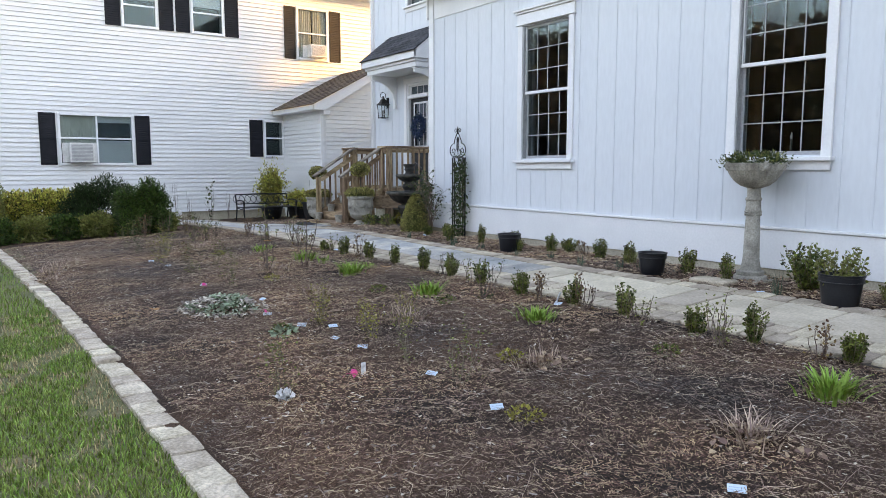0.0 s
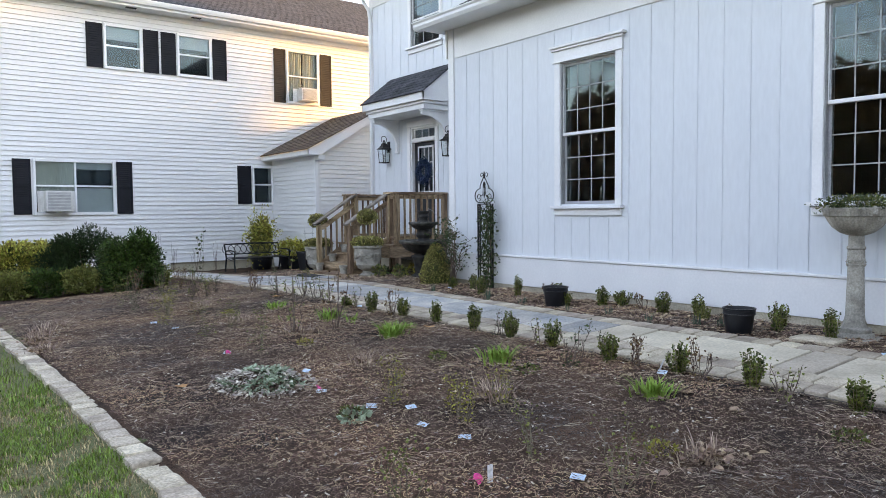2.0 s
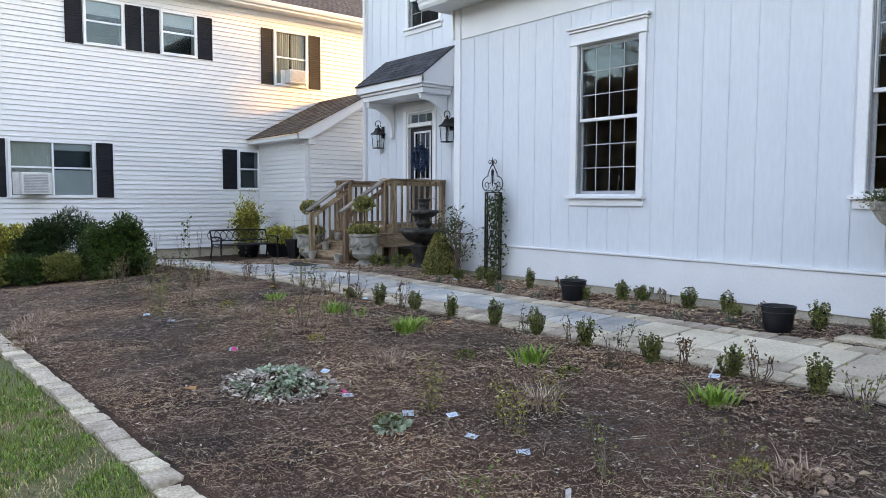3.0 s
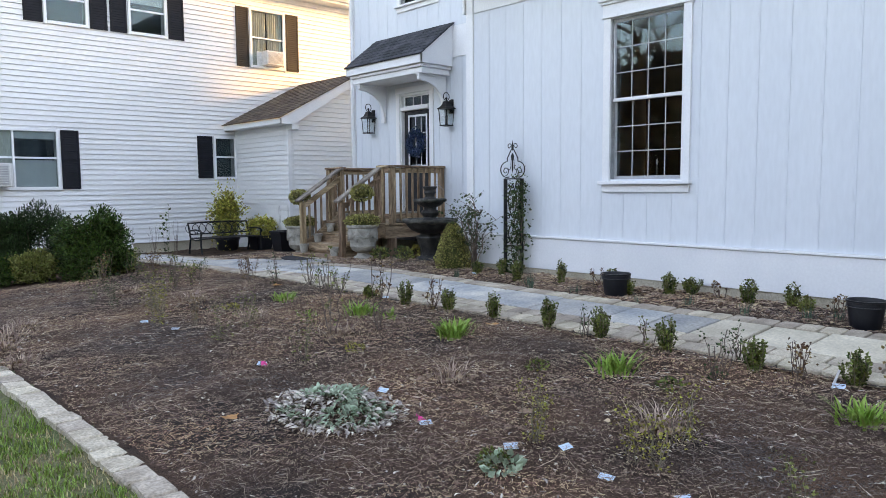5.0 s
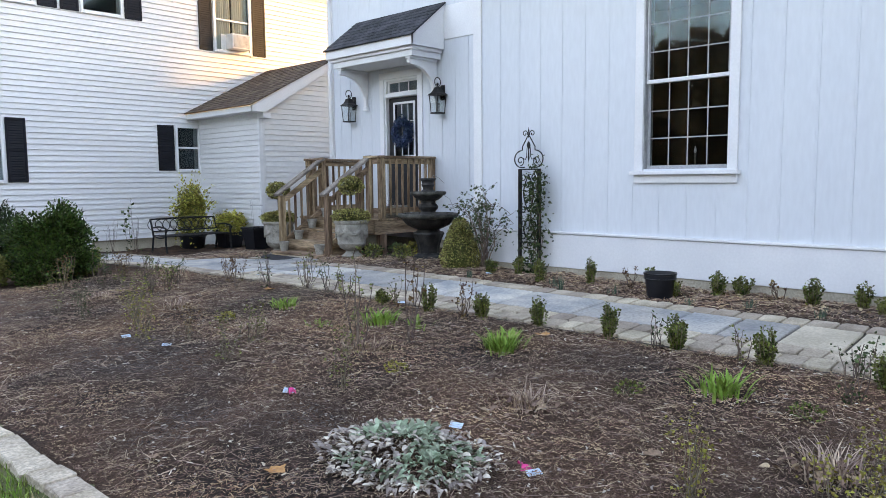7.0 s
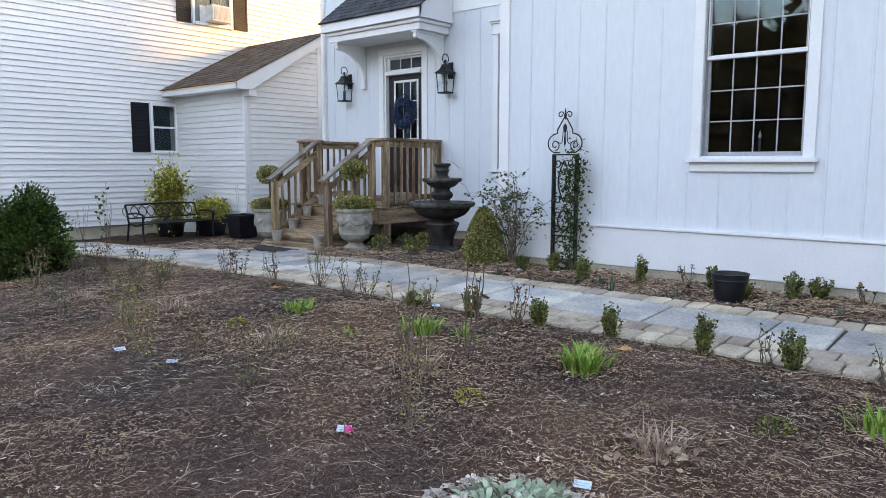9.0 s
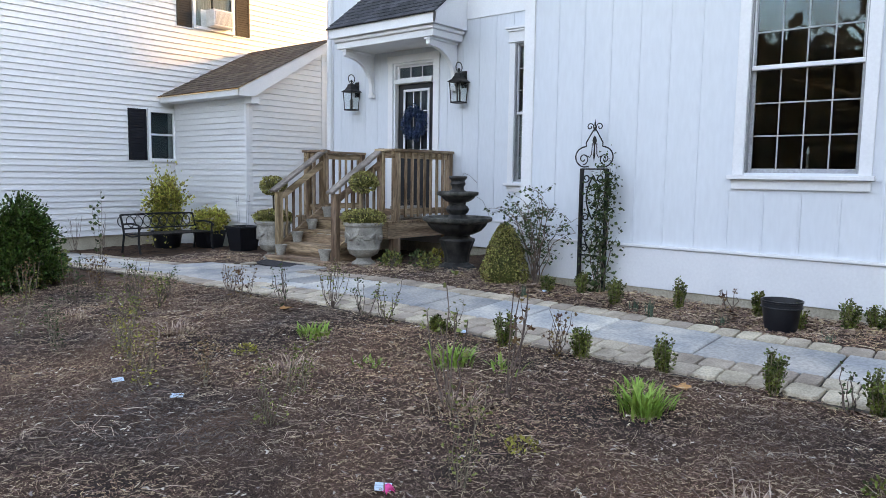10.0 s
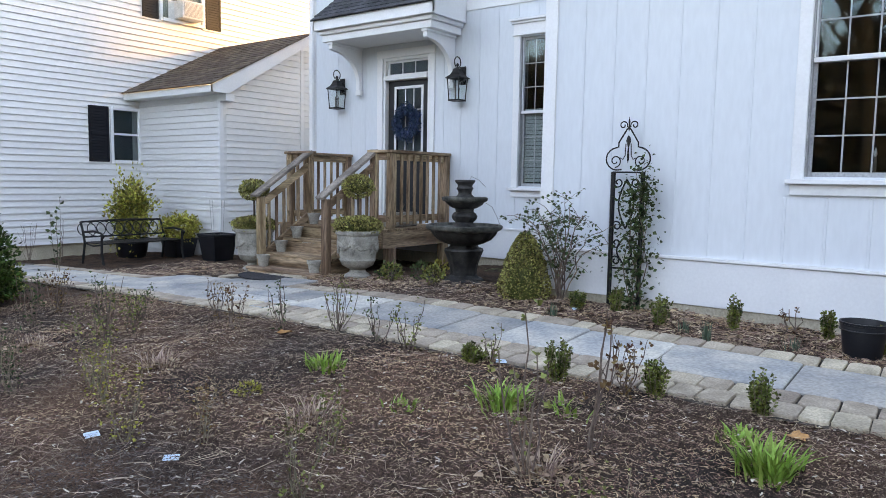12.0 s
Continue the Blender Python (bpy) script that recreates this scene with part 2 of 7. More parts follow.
# ---- mesh builders ----
class B:
    """Vertices and faces gathered for one mesh."""

    def __init__(self):
        self.v, self.f = [], []

    def add(self, vs, fs):
        k = len(self.v)
        self.v.extend([tuple(p) for p in vs])
        self.f.extend([tuple(k + i for i in q) for q in fs])
        return self

    def box(self, x0, x1, y0, y1, z0, z1, c=0.0, m=None):
        lo, hi = (min(x0, x1), min(y0, y1), min(z0, z1)), (max(x0, x1), max(y0, y1), max(z0, z1))
        c = min(c, 0.45 * min(hi[i] - lo[i] for i in range(3)))
        if c <= 0:
            vs = [(hi[0] if i & 1 else lo[0], hi[1] if i & 2 else lo[1], hi[2] if i & 4 else lo[2]) for i in range(8)]
            fs = [(0, 2, 3, 1), (4, 5, 7, 6), (0, 1, 5, 4), (2, 6, 7, 3), (0, 4, 6, 2), (1, 3, 7, 5)]
        else:
            vs, idx = [], {}
            for i in range(8):
                s = (i & 1, (i >> 1) & 1, (i >> 2) & 1)
                for ax in range(3):
                    p = [(hi[k] - (c if k != ax else 0)) if s[k] else (lo[k] + (c if k != ax else 0)) for k in range(3)]
                    idx[(i, ax)] = len(vs)
                    vs.append(p)
            fs = []
            for ax in range(3):
                a, b = (ax + 1) % 3, (ax + 2) % 3
                for s in (0, 1):
                    q = [s << ax, (s << ax) | (1 << a), (s << ax) | (1 << a) | (1 << b), (s << ax) | (1 << b)]
                    q = [idx[(i, ax)] for i in q]
                    fs.append(tuple(q if s else q[::-1]))
                for sa in (0, 1):
                    for sb in (0, 1):
                        i0 = (sa << a) | (sb << b)
                        i1 = i0 | (1 << ax)
                        q = [idx[(i0, a)], idx[(i1, a)], idx[(i1, b)], idx[(i0, b)]]
                        fs.append(tuple(q if sa == sb else q[::-1]))
            for i in range(8):
                q = [idx[(i, 0)], idx[(i, 1)], idx[(i, 2)]]
                fs.append(tuple(q if bin(i).count("1") % 2 else q[::-1]))
        if m is not None:
            vs = [m @ Vector(p) for p in vs]
        return self.add(vs, fs)

    def lathe(self, prof, n=24, at=(0, 0, 0), ripple=0.0, waves=0, caps=True, turn=0.0):
        vs, fs = [], []
        for r, z in prof:
            for i in range(n):
                a = 2 * math.pi * i / n + turn
                rr = r * (1 + ripple * math.cos(waves * a)) if waves else r
                vs.append((at[0] + rr * math.cos(a), at[1] + rr * math.sin(a), at[2] + z))
        for j in range(len(prof) - 1):
            for i in range(n):
                k = (i + 1) % n
                fs.append((j * n + i, j * n + k, (j + 1) * n + k, (j + 1) * n + i))
        if caps:
            fs.append(tuple(range(n - 1, -1, -1)))
            fs.append(tuple((len(prof) - 1) * n + i for i in range(n)))
        return self.add(vs, fs)

    def tube(self, pts, r, n=6, r1=None, caps=True):
        pts = [Vector(p) for p in pts]
        r1 = r if r1 is None else r1
        vs, fs = [], []
        last = None
        for k, p in enumerate(pts):
            d = (pts[min(k + 1, len(pts) - 1)] - pts[max(k - 1, 0)])
            d = d.normalized() if d.length > 1e-9 else Vector((0, 0, 1))
            u = d.orthogonal().normalized() if last is None else (last - d * last.dot(d)).normalized()
            last = u
            w = d.cross(u)
            rr = r + (r1 - r) * k / max(1, len(pts) - 1)
            for i in range(n):
                a = 2 * math.pi * i / n
                vs.append(p + u * (rr * math.cos(a)) + w * (rr * math.sin(a)))
        for k in range(len(pts) - 1):
            for i in range(n):
                j = (i + 1) % n
                fs.append((k * n + i, k * n + j, (k + 1) * n + j, (k + 1) * n + i))
        if caps:
            fs.append(tuple(range(n - 1, -1, -1)))
            fs.append(tuple((len(pts) - 1) * n + i for i in range(n)))
        return self.add(vs, fs)

    def prism(self, poly, axis, a, b):
        """A flat outline pushed along an axis from a to b. The outline gives the other two axes in order."""
        n = len(poly)

        def at(p, t):
            q = list(p)
            q.insert(axis, t)
            return q
        vs = [at(p, a) for p in poly] + [at(p, b) for p in poly]
        fs = [tuple(range(n - 1, -1, -1)), tuple(range(n, 2 * n))] + [(i, (i + 1) % n, n + (i + 1) % n, n + i) for i in range(n)]
        return self.add(vs, fs)


def raw(name, verts, faces):
    me = bpy.data.meshes.new(name)
    me.from_pydata(verts, [], faces)
    me.update()
    return me


def fix_normals(me):
    bm = bmesh.new()
    bm.from_mesh(me)
    bmesh.ops.recalc_face_normals(bm, faces=bm.faces)
    bm.to_mesh(me)
    bm.free()


def part(name, b, mat, parent=None, label="", smooth=False):
    """Links what b holds (or a mesh) as one object, under a thing or a part."""
    if isinstance(b, B):
        me = raw(name, b.v, b.f)
        if len(b.f) < 6000:
            fix_normals(me)
        me.materials.append(mat)
        if smooth:
            me.polygons.foreach_set("use_smooth", [True] * len(me.polygons))
            me.set_sharp_from_angle(angle=radians(42))
    else:
        me = b
    ob = new(name, me)
    if parent is not None:
        ob.parent = parent
    if label:
        tagged(ob, label)
    return ob


def thing(name, label, category, at=(0, 0, 0), group="", kind="", rz=0):
    e = new(name)
    e.matrix_basis = pose(*at, 0, 0, rz)
    e.empty_display_size = 0.1
    return tagged(e, label, category, group, kind)


# ---- ground shape ----
GX = ((-400, 0.03), (0.6, 0.05), (1.0, 0.10), (2.3, 0.16), (4.5, 0.26), (6.4, 0.352), (7.0, 0.352), (400, 0.352))


def ground(x, y):
    z = 0.38
    for (a, b), (c, d) in zip(GX, GX[1:]):
        if a <= x <= c:
            z = b + (d - b) * (x - a) / (c - a)
            break
    w = max(0.0, min(1.0, (x - 4.2) / 2.2))
    w = w * w * (3 - 2 * w)
    return z - (1 - w) * 0.025 * max(0.0, min(y, 20.0) - 14.0) - w * 0.041 * max(0.0, min(y, 20.4) - 11.7)


def edge_x(y):
    """Middle of the stone edging between lawn and bed."""
    return 0.885 - 0.0065 * max(0.0, y - 5.0) ** 1.7 + 0.03 * max(0.0, 3.0 - y)


def path_l(y):
    return 4.62 - 0.055 * max(0.0, y - 11.5)


def path_r(y):
    base = 5.97 + 0.05 * math.sin(y * 0.7) - 0.20 * max(0.0, min(y, 15.6) - 14.0)
    bulge = 0.62 * math.exp(-((y - 14.02) / 0.80) ** 4)
    return base + bulge


def sheet(name, xs, ys, z, mat, label, kind="structure", category="ground"):
    """A grid over xs, ys (rows may give x as a function of y)."""
    vs, fs = [], []
    for y in ys:
        row = xs(y)
        vs += [(x, y, z(x, y)) for x in row]
    n = len(xs(ys[0]))
    for j in range(len(ys) - 1):
        for i in range(n - 1):
            fs.append((j * n + i, j * n + i + 1, (j + 1) * n + i + 1, (j + 1) * n + i))
    me = raw(name, vs, fs)
    me.materials.append(mat)
    me.polygons.foreach_set("use_smooth", [True] * len(me.polygons))
    return tagged(new(name, me), label, category, kind=kind)


def span(a, b, n):
    return [a + (b - a) * i / (n - 1) for i in range(n)]


def lumps(x, y, s=1.0):
    return s * (0.024 * noise.noise((x * 2.1, y * 2.1, 0.3)) + 0.018 * noise.noise((x * 7, y * 7, 5.1)) + 0.012 * noise.noise((x * 19, y * 19, 9.2)))


GXS = [-400, -120, -40, -15, -6] + span(-3, 1.2, 15) + [2.3, 4.5, 6.5, 7.0, 9, 14, 30, 100, 400]
GYS = [-400, -120, -40, -15, -6] + span(-3, 20, 24) + [24, 30, 45, 120, 400]
sheet("ground", lambda y: GXS, GYS, lambda x, y: ground(x, y) - (0.05 if 1.15 < x < 7.2 and y < 21 else 0.0) + (0.01 * noise.noise((x, y, 2)) if x < 1 else 0), LAWN, "short green lawn with patches of dry grass", category="lawn")
sheet("mulch_bed", lambda y: span(edge_x(y), path_l(y) + 0.03, 110), span(-2.5, 19.5, 480), lambda x, y: ground(x, y) + lumps(x, y), MULCH, "dark brown shredded bark mulch bed", category="garden bed")
sheet("house_bed", lambda y: span(path_r(y) - 0.02, 7.02 if y < 10.35 else (9.05 if y < 16.1 else 8.6), 70), span(-2.5, 20.36, 420), lambda x, y: ground(min(x, 7), y) + lumps(x, y, 1.3), LITTER, "brown leaf-littered mulch bed along the house", category="garden bed")


# ---- walls with openings ----
def wall_boxes(b, axis, at, thick, u0, u1, z0, z1, holes):
    """A wall in the plane axis=at, pushed back by thick, with holes (u0, u1, z0, z1)."""
    us = sorted({u0, u1, *[h[0] for h in holes], *[h[1] for h in holes]})
    zs = sorted({z0, z1, *[min(z1, h[2]) for h in holes], *[min(z1, h[3]) for h in holes]})
    nu, nz, vs, fs = len(us), len(zs), [], []
    for d in (at, at + thick):
        vs += [((d, u, z) if axis == "x" else (u, d, z)) for z in zs for u in us]

    def solid(i, j):
        if not (0 <= i < nu - 1 and 0 <= j < nz - 1):
            return False
        u, z = (us[i] + us[i + 1]) / 2, (zs[j] + zs[j + 1]) / 2
        return not any(h[0] < u < h[1] and h[2] < z < h[3] for h in holes)
    k = nu * nz
    for j in range(nz - 1):
        for i in range(nu - 1):
            if solid(i, j):
                p = j * nu + i
                fs += [(p, p + 1, p + nu + 1, p + nu), (k + p, k + p + nu, k + p + nu + 1, k + p + 1)]
                for di, dj, e0, e1 in ((-1, 0, p, p + nu), (1, 0, p + 1, p + nu + 1), (0, -1, p, p + 1), (0, 1, p + nu, p + nu + 1)):
                    if not solid(i + di, j + dj):
                        fs.append((e0, e1, k + e1, k + e0))
    return b.add(vs, fs)


FX, DX, NY = 6.97, 9.0, 20.35
W1 = (7.09, 8.02, 1.61, 3.49)
W2 = (3.64, 4.57, 1.61, 3.49)
W3 = (11.55, 11.97, 1.47, 3.48)
W4 = (13.36, 14.40, 5.16, 6.30)
DOOR = (13.54, 14.46, 0.92, 3.40)
SKIRT, SIDE_Z = 0.86, 0.465

wf = part("wall_front", wall_boxes(B(), "x", FX, 0.2, -4.0, 10.43, SIDE_Z, 4.42, [W1, W2]), WHITE)
tagged(wf, "white painted board and batten house wall", "wall", kind="structure")
wd = part("wall_entry", wall_boxes(B(), "x", DX, 0.2, 10.432, 16.1, SIDE_Z, 6.8, [W3, W4, DOOR]), WHITE)
tagged(wd, "white painted board and batten entry wall", "wall", kind="structure")
b = B().box(FX + 0.2, DX + 0.2, 10.15, 10.43, SIDE_Z, 4.42)
tagged(part("wall_wing_end", b, WHITE), "white painted wall at the wing's end", "wall", kind="structure")
b = B().box(FX + 0.02, 16, -4.2, -4.0, 0, 4.42).box(15.8, 16, -4.0, 16.1, 0, 6.8).box(DX + 0.2, 16, 15.9, 16.1, 0, 6.8).box(DX + 0.2, 15.8, 10.15, 10.35, 0, 6.8)
tagged(part("wall_back", b, WHITE), "plain white walls closing the house", "wall", kind="structure")
# unseen rooms added behind the glass, their darkness carried by colour
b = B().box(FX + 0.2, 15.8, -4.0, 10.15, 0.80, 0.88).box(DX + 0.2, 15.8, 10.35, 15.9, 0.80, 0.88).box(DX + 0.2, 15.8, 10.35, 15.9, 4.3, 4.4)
tagged(part("floor", b, INSIDE), "added indoor floor behind the windows, shade in its colour", "floor", kind="structure")
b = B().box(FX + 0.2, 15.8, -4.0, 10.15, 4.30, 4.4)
tagged(part("ceiling", b, INSIDE), "added indoor ceiling behind the windows, shade in its colour", "ceiling", kind="structure")
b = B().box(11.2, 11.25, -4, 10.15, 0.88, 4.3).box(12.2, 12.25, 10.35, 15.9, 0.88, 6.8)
tagged(part("wall_inner", b, INSIDE), "added indoor partition wall, shade in its colour", "wall", kind="structure")
b = B().box(FX - 0.004, FX + 0.25, -4.0, 10.40, 0.0, SIDE_Z - 0.022).box(DX + 0.03, DX + 0.25, 10.41, 16.07, 0, SIDE_Z).box(FX + 0.25, DX + 0.03, 10.1, 10.40, 0, SIDE_Z)
tagged(part("foundation", b, CONCRETE), "weathered concrete foundation strip", "foundation", kind="structure")


def strip(name, x0, x1, y0, y1, z0, z1, parent, mat=TRIM, c=0.004):
    return part(name, B().box(x0, x1, y0, y1, z0, z1, c), mat, parent)


# battens, skirting, frieze and corner boards
def free_spans(u, w, z0, z1, holes):
    spans = [(z0, z1)]
    for h in holes:
        if h[0] - w < u < h[1] + w:
            out = []
            for a, c in spans:
                if h[2] > a:
                    out.append((a, min(c, h[2])))
                if h[3] < c:
                    out.append((max(a, h[3]), c))
            spans = [s for s in out if s[1] - s[0] > 0.03]
    return spans


def cas(h):
    return (h[0] - 0.12, h[1] + 0.12, h[2] - 0.17, h[3] + 0.27)


y = 10.03
while y > -3.9:
    for a, c in free_spans(y, 0.012, SKIRT + 0.03, 3.955, [cas(W1), cas(W2)]):
        strip("batten", FX - 0.007, FX, y - 0.012, y + 0.012, a, c, wf, WHITE, 0.003)
    y -= 0.313
y = 15.78
while y > 10.6:
    for a, c in free_spans(y, 0.012, SKIRT + 0.03, 6.35, [cas(W3), cas(W4), (DOOR[0] - 0.13, DOOR[1] + 0.13, 0, 3.55), (12.84, 15.2, 3.62, 4.6)]):
        strip("batten", DX - 0.008, DX, y - 0.012, y + 0.012, a, c, wd, WHITE, 0.003)
    y -= 0.313
strip("skirt_board", FX - 0.022, FX, -4, 10.43, SIDE_Z - 0.02, SKIRT - 0.01, wf)
strip("skirt_cap", FX - 0.042, FX, -4, 10.44, SKIRT - 0.006, SKIRT + 0.022, wf)
strip("frieze", FX - 0.02, FX, -4, 10.30, 3.96, 4.42, wf)
strip("corner_board", FX - 0.026, FX + 0.10, 10.32, 10.456, SKIRT + 0.024, 4.42, wf)
strip("skirt_board", DX - 0.022, DX, 10.436, 16.1, SIDE_Z - 0.02, SKIRT - 0.01, wd)
strip("skirt_cap", DX - 0.042, DX, 10.436, 16.1, SKIRT - 0.006, SKIRT + 0.022, wd)
strip("frieze", DX - 0.02, DX, 12.95, 16.0, 6.37, 6.8, wd)
strip("frieze", DX - 0.02, DX, 10.436, 12.92, 3.93, 4.5, wd)
strip("corner_board", DX - 0.026, DX + 0.10, 15.98, 16.13, SKIRT + 0.024, 6.8, wd)


def window_unit(name, h, at, label, cols, rows, blind=0.0, mid=None, casing=0.10):
    """A tall double-hung window in a wall facing -x, with casing, cap and sill."""
    y0, y1, z0, z1 = h
    w = thing(name, label, "window", (at, (y0 + y1) / 2, z0), kind="structure")
    ox, oy, oz = at, (y0 + y1) / 2, z0
    hw, hh = (y1 - y0) / 2, z1 - z0

    def p(nm, mat, *boxes, parent=w, c=0.004, label=""):
        bb = B()
        for q in boxes:
            bb.box(*q, c)
        return part(nm, bb, mat, parent, label)
    p("casing", TRIM, (-0.030, 0, -hw - casing, -hw, -0.02, hh + 0.02))
    p("casing", TRIM, (-0.030, 0, hw, hw + casing, -0.02, hh + 0.02))
    p("head_casing", TRIM, (-0.034, 0, -hw - casing - 0.01, hw + casing + 0.01, hh + 0.02, hh + 0.17))
    p("cap", TRIM, (-0.06, 0, -hw - casing - 0.03, hw + casing + 0.03, hh + 0.17, hh + 0.20), (-0.085, 0, -hw - casing - 0.055, hw + casing + 0.055, hh + 0.202, hh + 0.235), (-0.05, 0, -hw - casing - 0.02, hw + casing + 0.02, hh + 0.012, hh + 0.03))
    p("sill", TRIM, (-0.085, 0.02, -hw - casing - 0.03, hw + casing + 0.03, -0.06, -0.02), (-0.032, 0, -hw - casing, hw + casing, -0.15, -0.062))
    m = hh * 0.5 if mid is None else mid
    fr = 0.040
    for nm, za, zb, xo in (("upper_sash", m - 0.02, hh, 0.035), ("lower_sash", 0.0, m + 0.02, 0.065)):
        s = p(nm, SASH, (xo, xo + 0.03, -hw, -hw + fr, za, zb), (xo, xo + 0.03, hw - fr, hw, za, zb), (xo, xo + 0.03, -hw + fr, hw - fr, zb - fr, zb), (xo, xo + 0.03, -hw + fr, hw - fr, za, za + fr), c=0.003)
        if nm == "upper_sash":
            p("meeting_rail", TRIM, (xo - 0.014, xo - 0.001, -hw + 0.013, hw - 0.013, za, za + fr), parent=s)
            p("glazing_edge", TRIM, (xo - 0.010, xo - 0.001, -hw + 0.013, -hw + 0.026, za + fr + 0.002, zb), (xo - 0.010, xo - 0.001, hw - 0.026, hw - 0.013, za + fr + 0.002, zb), parent=s)
        gl = part("pane", B().box(xo + 0.012, xo + 0.016, -hw + fr, hw - fr, za + fr, zb - fr), GLASS, s)
        gl.visible_shadow = False
        for i in range(1, cols):
            yy = -hw + fr + (2 * hw - 2 * fr) * i / cols
            part("muntin", B().box(xo + 0.005, xo + 0.0115, yy - 0.0065, yy + 0.0065, za + fr, zb - fr, 0.002), GRILLE, s)
        for i in range(1, rows):
            zz = za + fr + (zb - za - 2 * fr) * i / rows
            part("muntin", B().box(xo + 0.004, xo + 0.0105, -hw + fr, hw - fr, zz - 0.0065, zz + 0.0065, 0.002), GRILLE, s)
    p("jamb", METAL, (0.0, 0.16, -hw - 0.001, -hw + 0.012, 0, hh), (0.0, 0.16, hw - 0.012, hw + 0.001, 0, hh), c=0)
    if blind:
        for k in range(int(blind * hh / 0.05)):
            part("blind_slat", B().box(0.100, 0.106, -hw + 0.03, hw - 0.03, 0.06 + k * 0.05, 0.104 + k * 0.05), SHADE, w)
    return w


window_unit("window_1", W1, FX, "tall white double-hung window with grilles and dark glass", 4, 3)
window_unit("window_2", W2, FX, "tall white double-hung window behind the stone birdbath", 4, 3)
window_unit("window_3", W3, DX, "narrow white window with a lowered blind", 2, 3, blind=0.5)
window_unit("window_4", W4, DX, "upper floor window with white grilles", 3, 2)


# electric candles standing inside on the window sills
def window_candle(at):
    c = thing("window_candle", "small white electric candle on the window sill", "candle lamp", at, group="window candles")
    part("foot", B().lathe([(0.045, 0), (0.045, 0.01), (0.02, 0.025), (0.012, 0.03)], 14), CANDLE, c, smooth=True)
    part("sleeve", B().lathe([(0.011, 0.028), (0.011, 0.17)], 10), CANDLE, c, smooth=True)
    part("bulb", B().lathe([(0.008, 0.17), (0.014, 0.19), (0.009, 0.22), (0.0, 0.245)], 10), WHITEPLASTIC, c, smooth=True)


def window_ledge(name, h):
    tagged(part(name, B().box(FX + 0.201, FX + 0.34, h[0] - 0.05, h[1] + 0.05, h[2] - 0.03, h[2], 0.005), TRIM), "white indoor window ledge", "window ledge", kind="structure")


window_ledge("ledge_1", W1)
window_ledge("ledge_2", W2)
window_candle((FX + 0.27, (W1[0] + W1[1]) / 2, W1[2] + 0.001))
window_candle((FX + 0.27, (W2[0] + W2[1]) / 2, W2[2] + 0.001))


# ---- roofs ----
def roof_plane(name, ax, e0, e1, z0, z1, u0, u1, mat, label, course=0.14, thick=0.04, tab=0.33, parent=None, count=0, dirn=1):
    """A shingled slope: runs from e0 (low, z0) to e1 (high, z1) across axis ax, between u0 and u1 along the other axis."""
    run, rise = e1 - e0, z1 - z0
    ln = math.hypot(run, rise)
    rng = random.Random(name + str(u0))
    b = B()

    def pt(s, h, u):
        e = e0 + run * s / ln - (rise / ln) * h * (1 if run > 0 else -1)
        z = z0 + rise * s / ln + abs(run) / ln * h
        return (e, u, z) if ax == "x" else (u, e, z)
    b.add([pt(0, 0, u0), pt(ln, 0, u0), pt(ln, 0, u1), pt(0, 0, u1), pt(0, -thick, u0), pt(ln, -thick, u0), pt(ln, -thick, u1), pt(0, -thick, u1)],
          [(0, 1, 2, 3), (7, 6, 5, 4), (0, 4, 5, 1), (1, 5, 6, 2), (2, 6, 7, 3), (3, 7, 4, 0)])
    base = part(name, b, mat, parent)
    if not parent:
        tagged(base, label, "roof", kind="structure")
    rows, n = int(ln / course) + 1, 0
    rest = B()
    for k in range(rows):
        s0, s1 = k * course - 0.01, min(ln, k * course + course + 0.02)
        u = u0 - (tab * 0.5 if k % 2 else 0) + rng.uniform(-0.05, 0.05)
        while u < u1:
            a, c = max(u0, u), min(u1, u + tab - 0.006)
            if c - a > 0.03:
                h = 0.012 + rng.uniform(0, 0.004)
                q = [pt(s0, h, a), pt(s1, 0.004, a), pt(s1, 0.004, c), pt(s0, h, c), pt(s0, 0.001, a), pt(s0, 0.001, c)]
                f = [(0, 1, 2, 3), (0, 3, 5, 4), (0, 4, 1), (3, 2, 5)]
                if n < count:
                    part("shingle", B().add(q, f), mat, base)
                    n += 1
                else:
                    rest.add(q, f)
            u += tab
    if rest.f:
        tagged(part("shingles", rest, mat, base), kind="stuff")
    return base


roof_plane("roof_wing", "x", FX - 0.42, 11.5, 4.50, 7.2, -4.3, 10.72, SHINGLE, "dark grey shingled wing roof")
roof_plane("roof_wing_back", "x", 16.4, 11.5, 4.50, 7.2, -4.3, 10.35, SHINGLE, "dark grey shingled back slope")
roof_plane("roof_main", "x", DX - 0.42, 12.5, 6.86, 9.2, 10.0, 16.5, SHINGLE, "dark grey shingled main roof")
roof_plane("roof_main_back", "x", 16.4, 12.5, 6.86, 9.2, 10.0, 16.5, SHINGLE, "dark grey shingled back slope")
b = B().prism([(DX, 6.8), (16, 6.8), (12.5, 9.1)], 1, 15.9, 16.1).prism([(DX, 6.8), (16, 6.8), (12.5, 9.1)], 1, 10.15, 10.35)
tagged(part("gable_walls", b, WHITE), "white painted gable walls of the house", "wall", kind="structure")


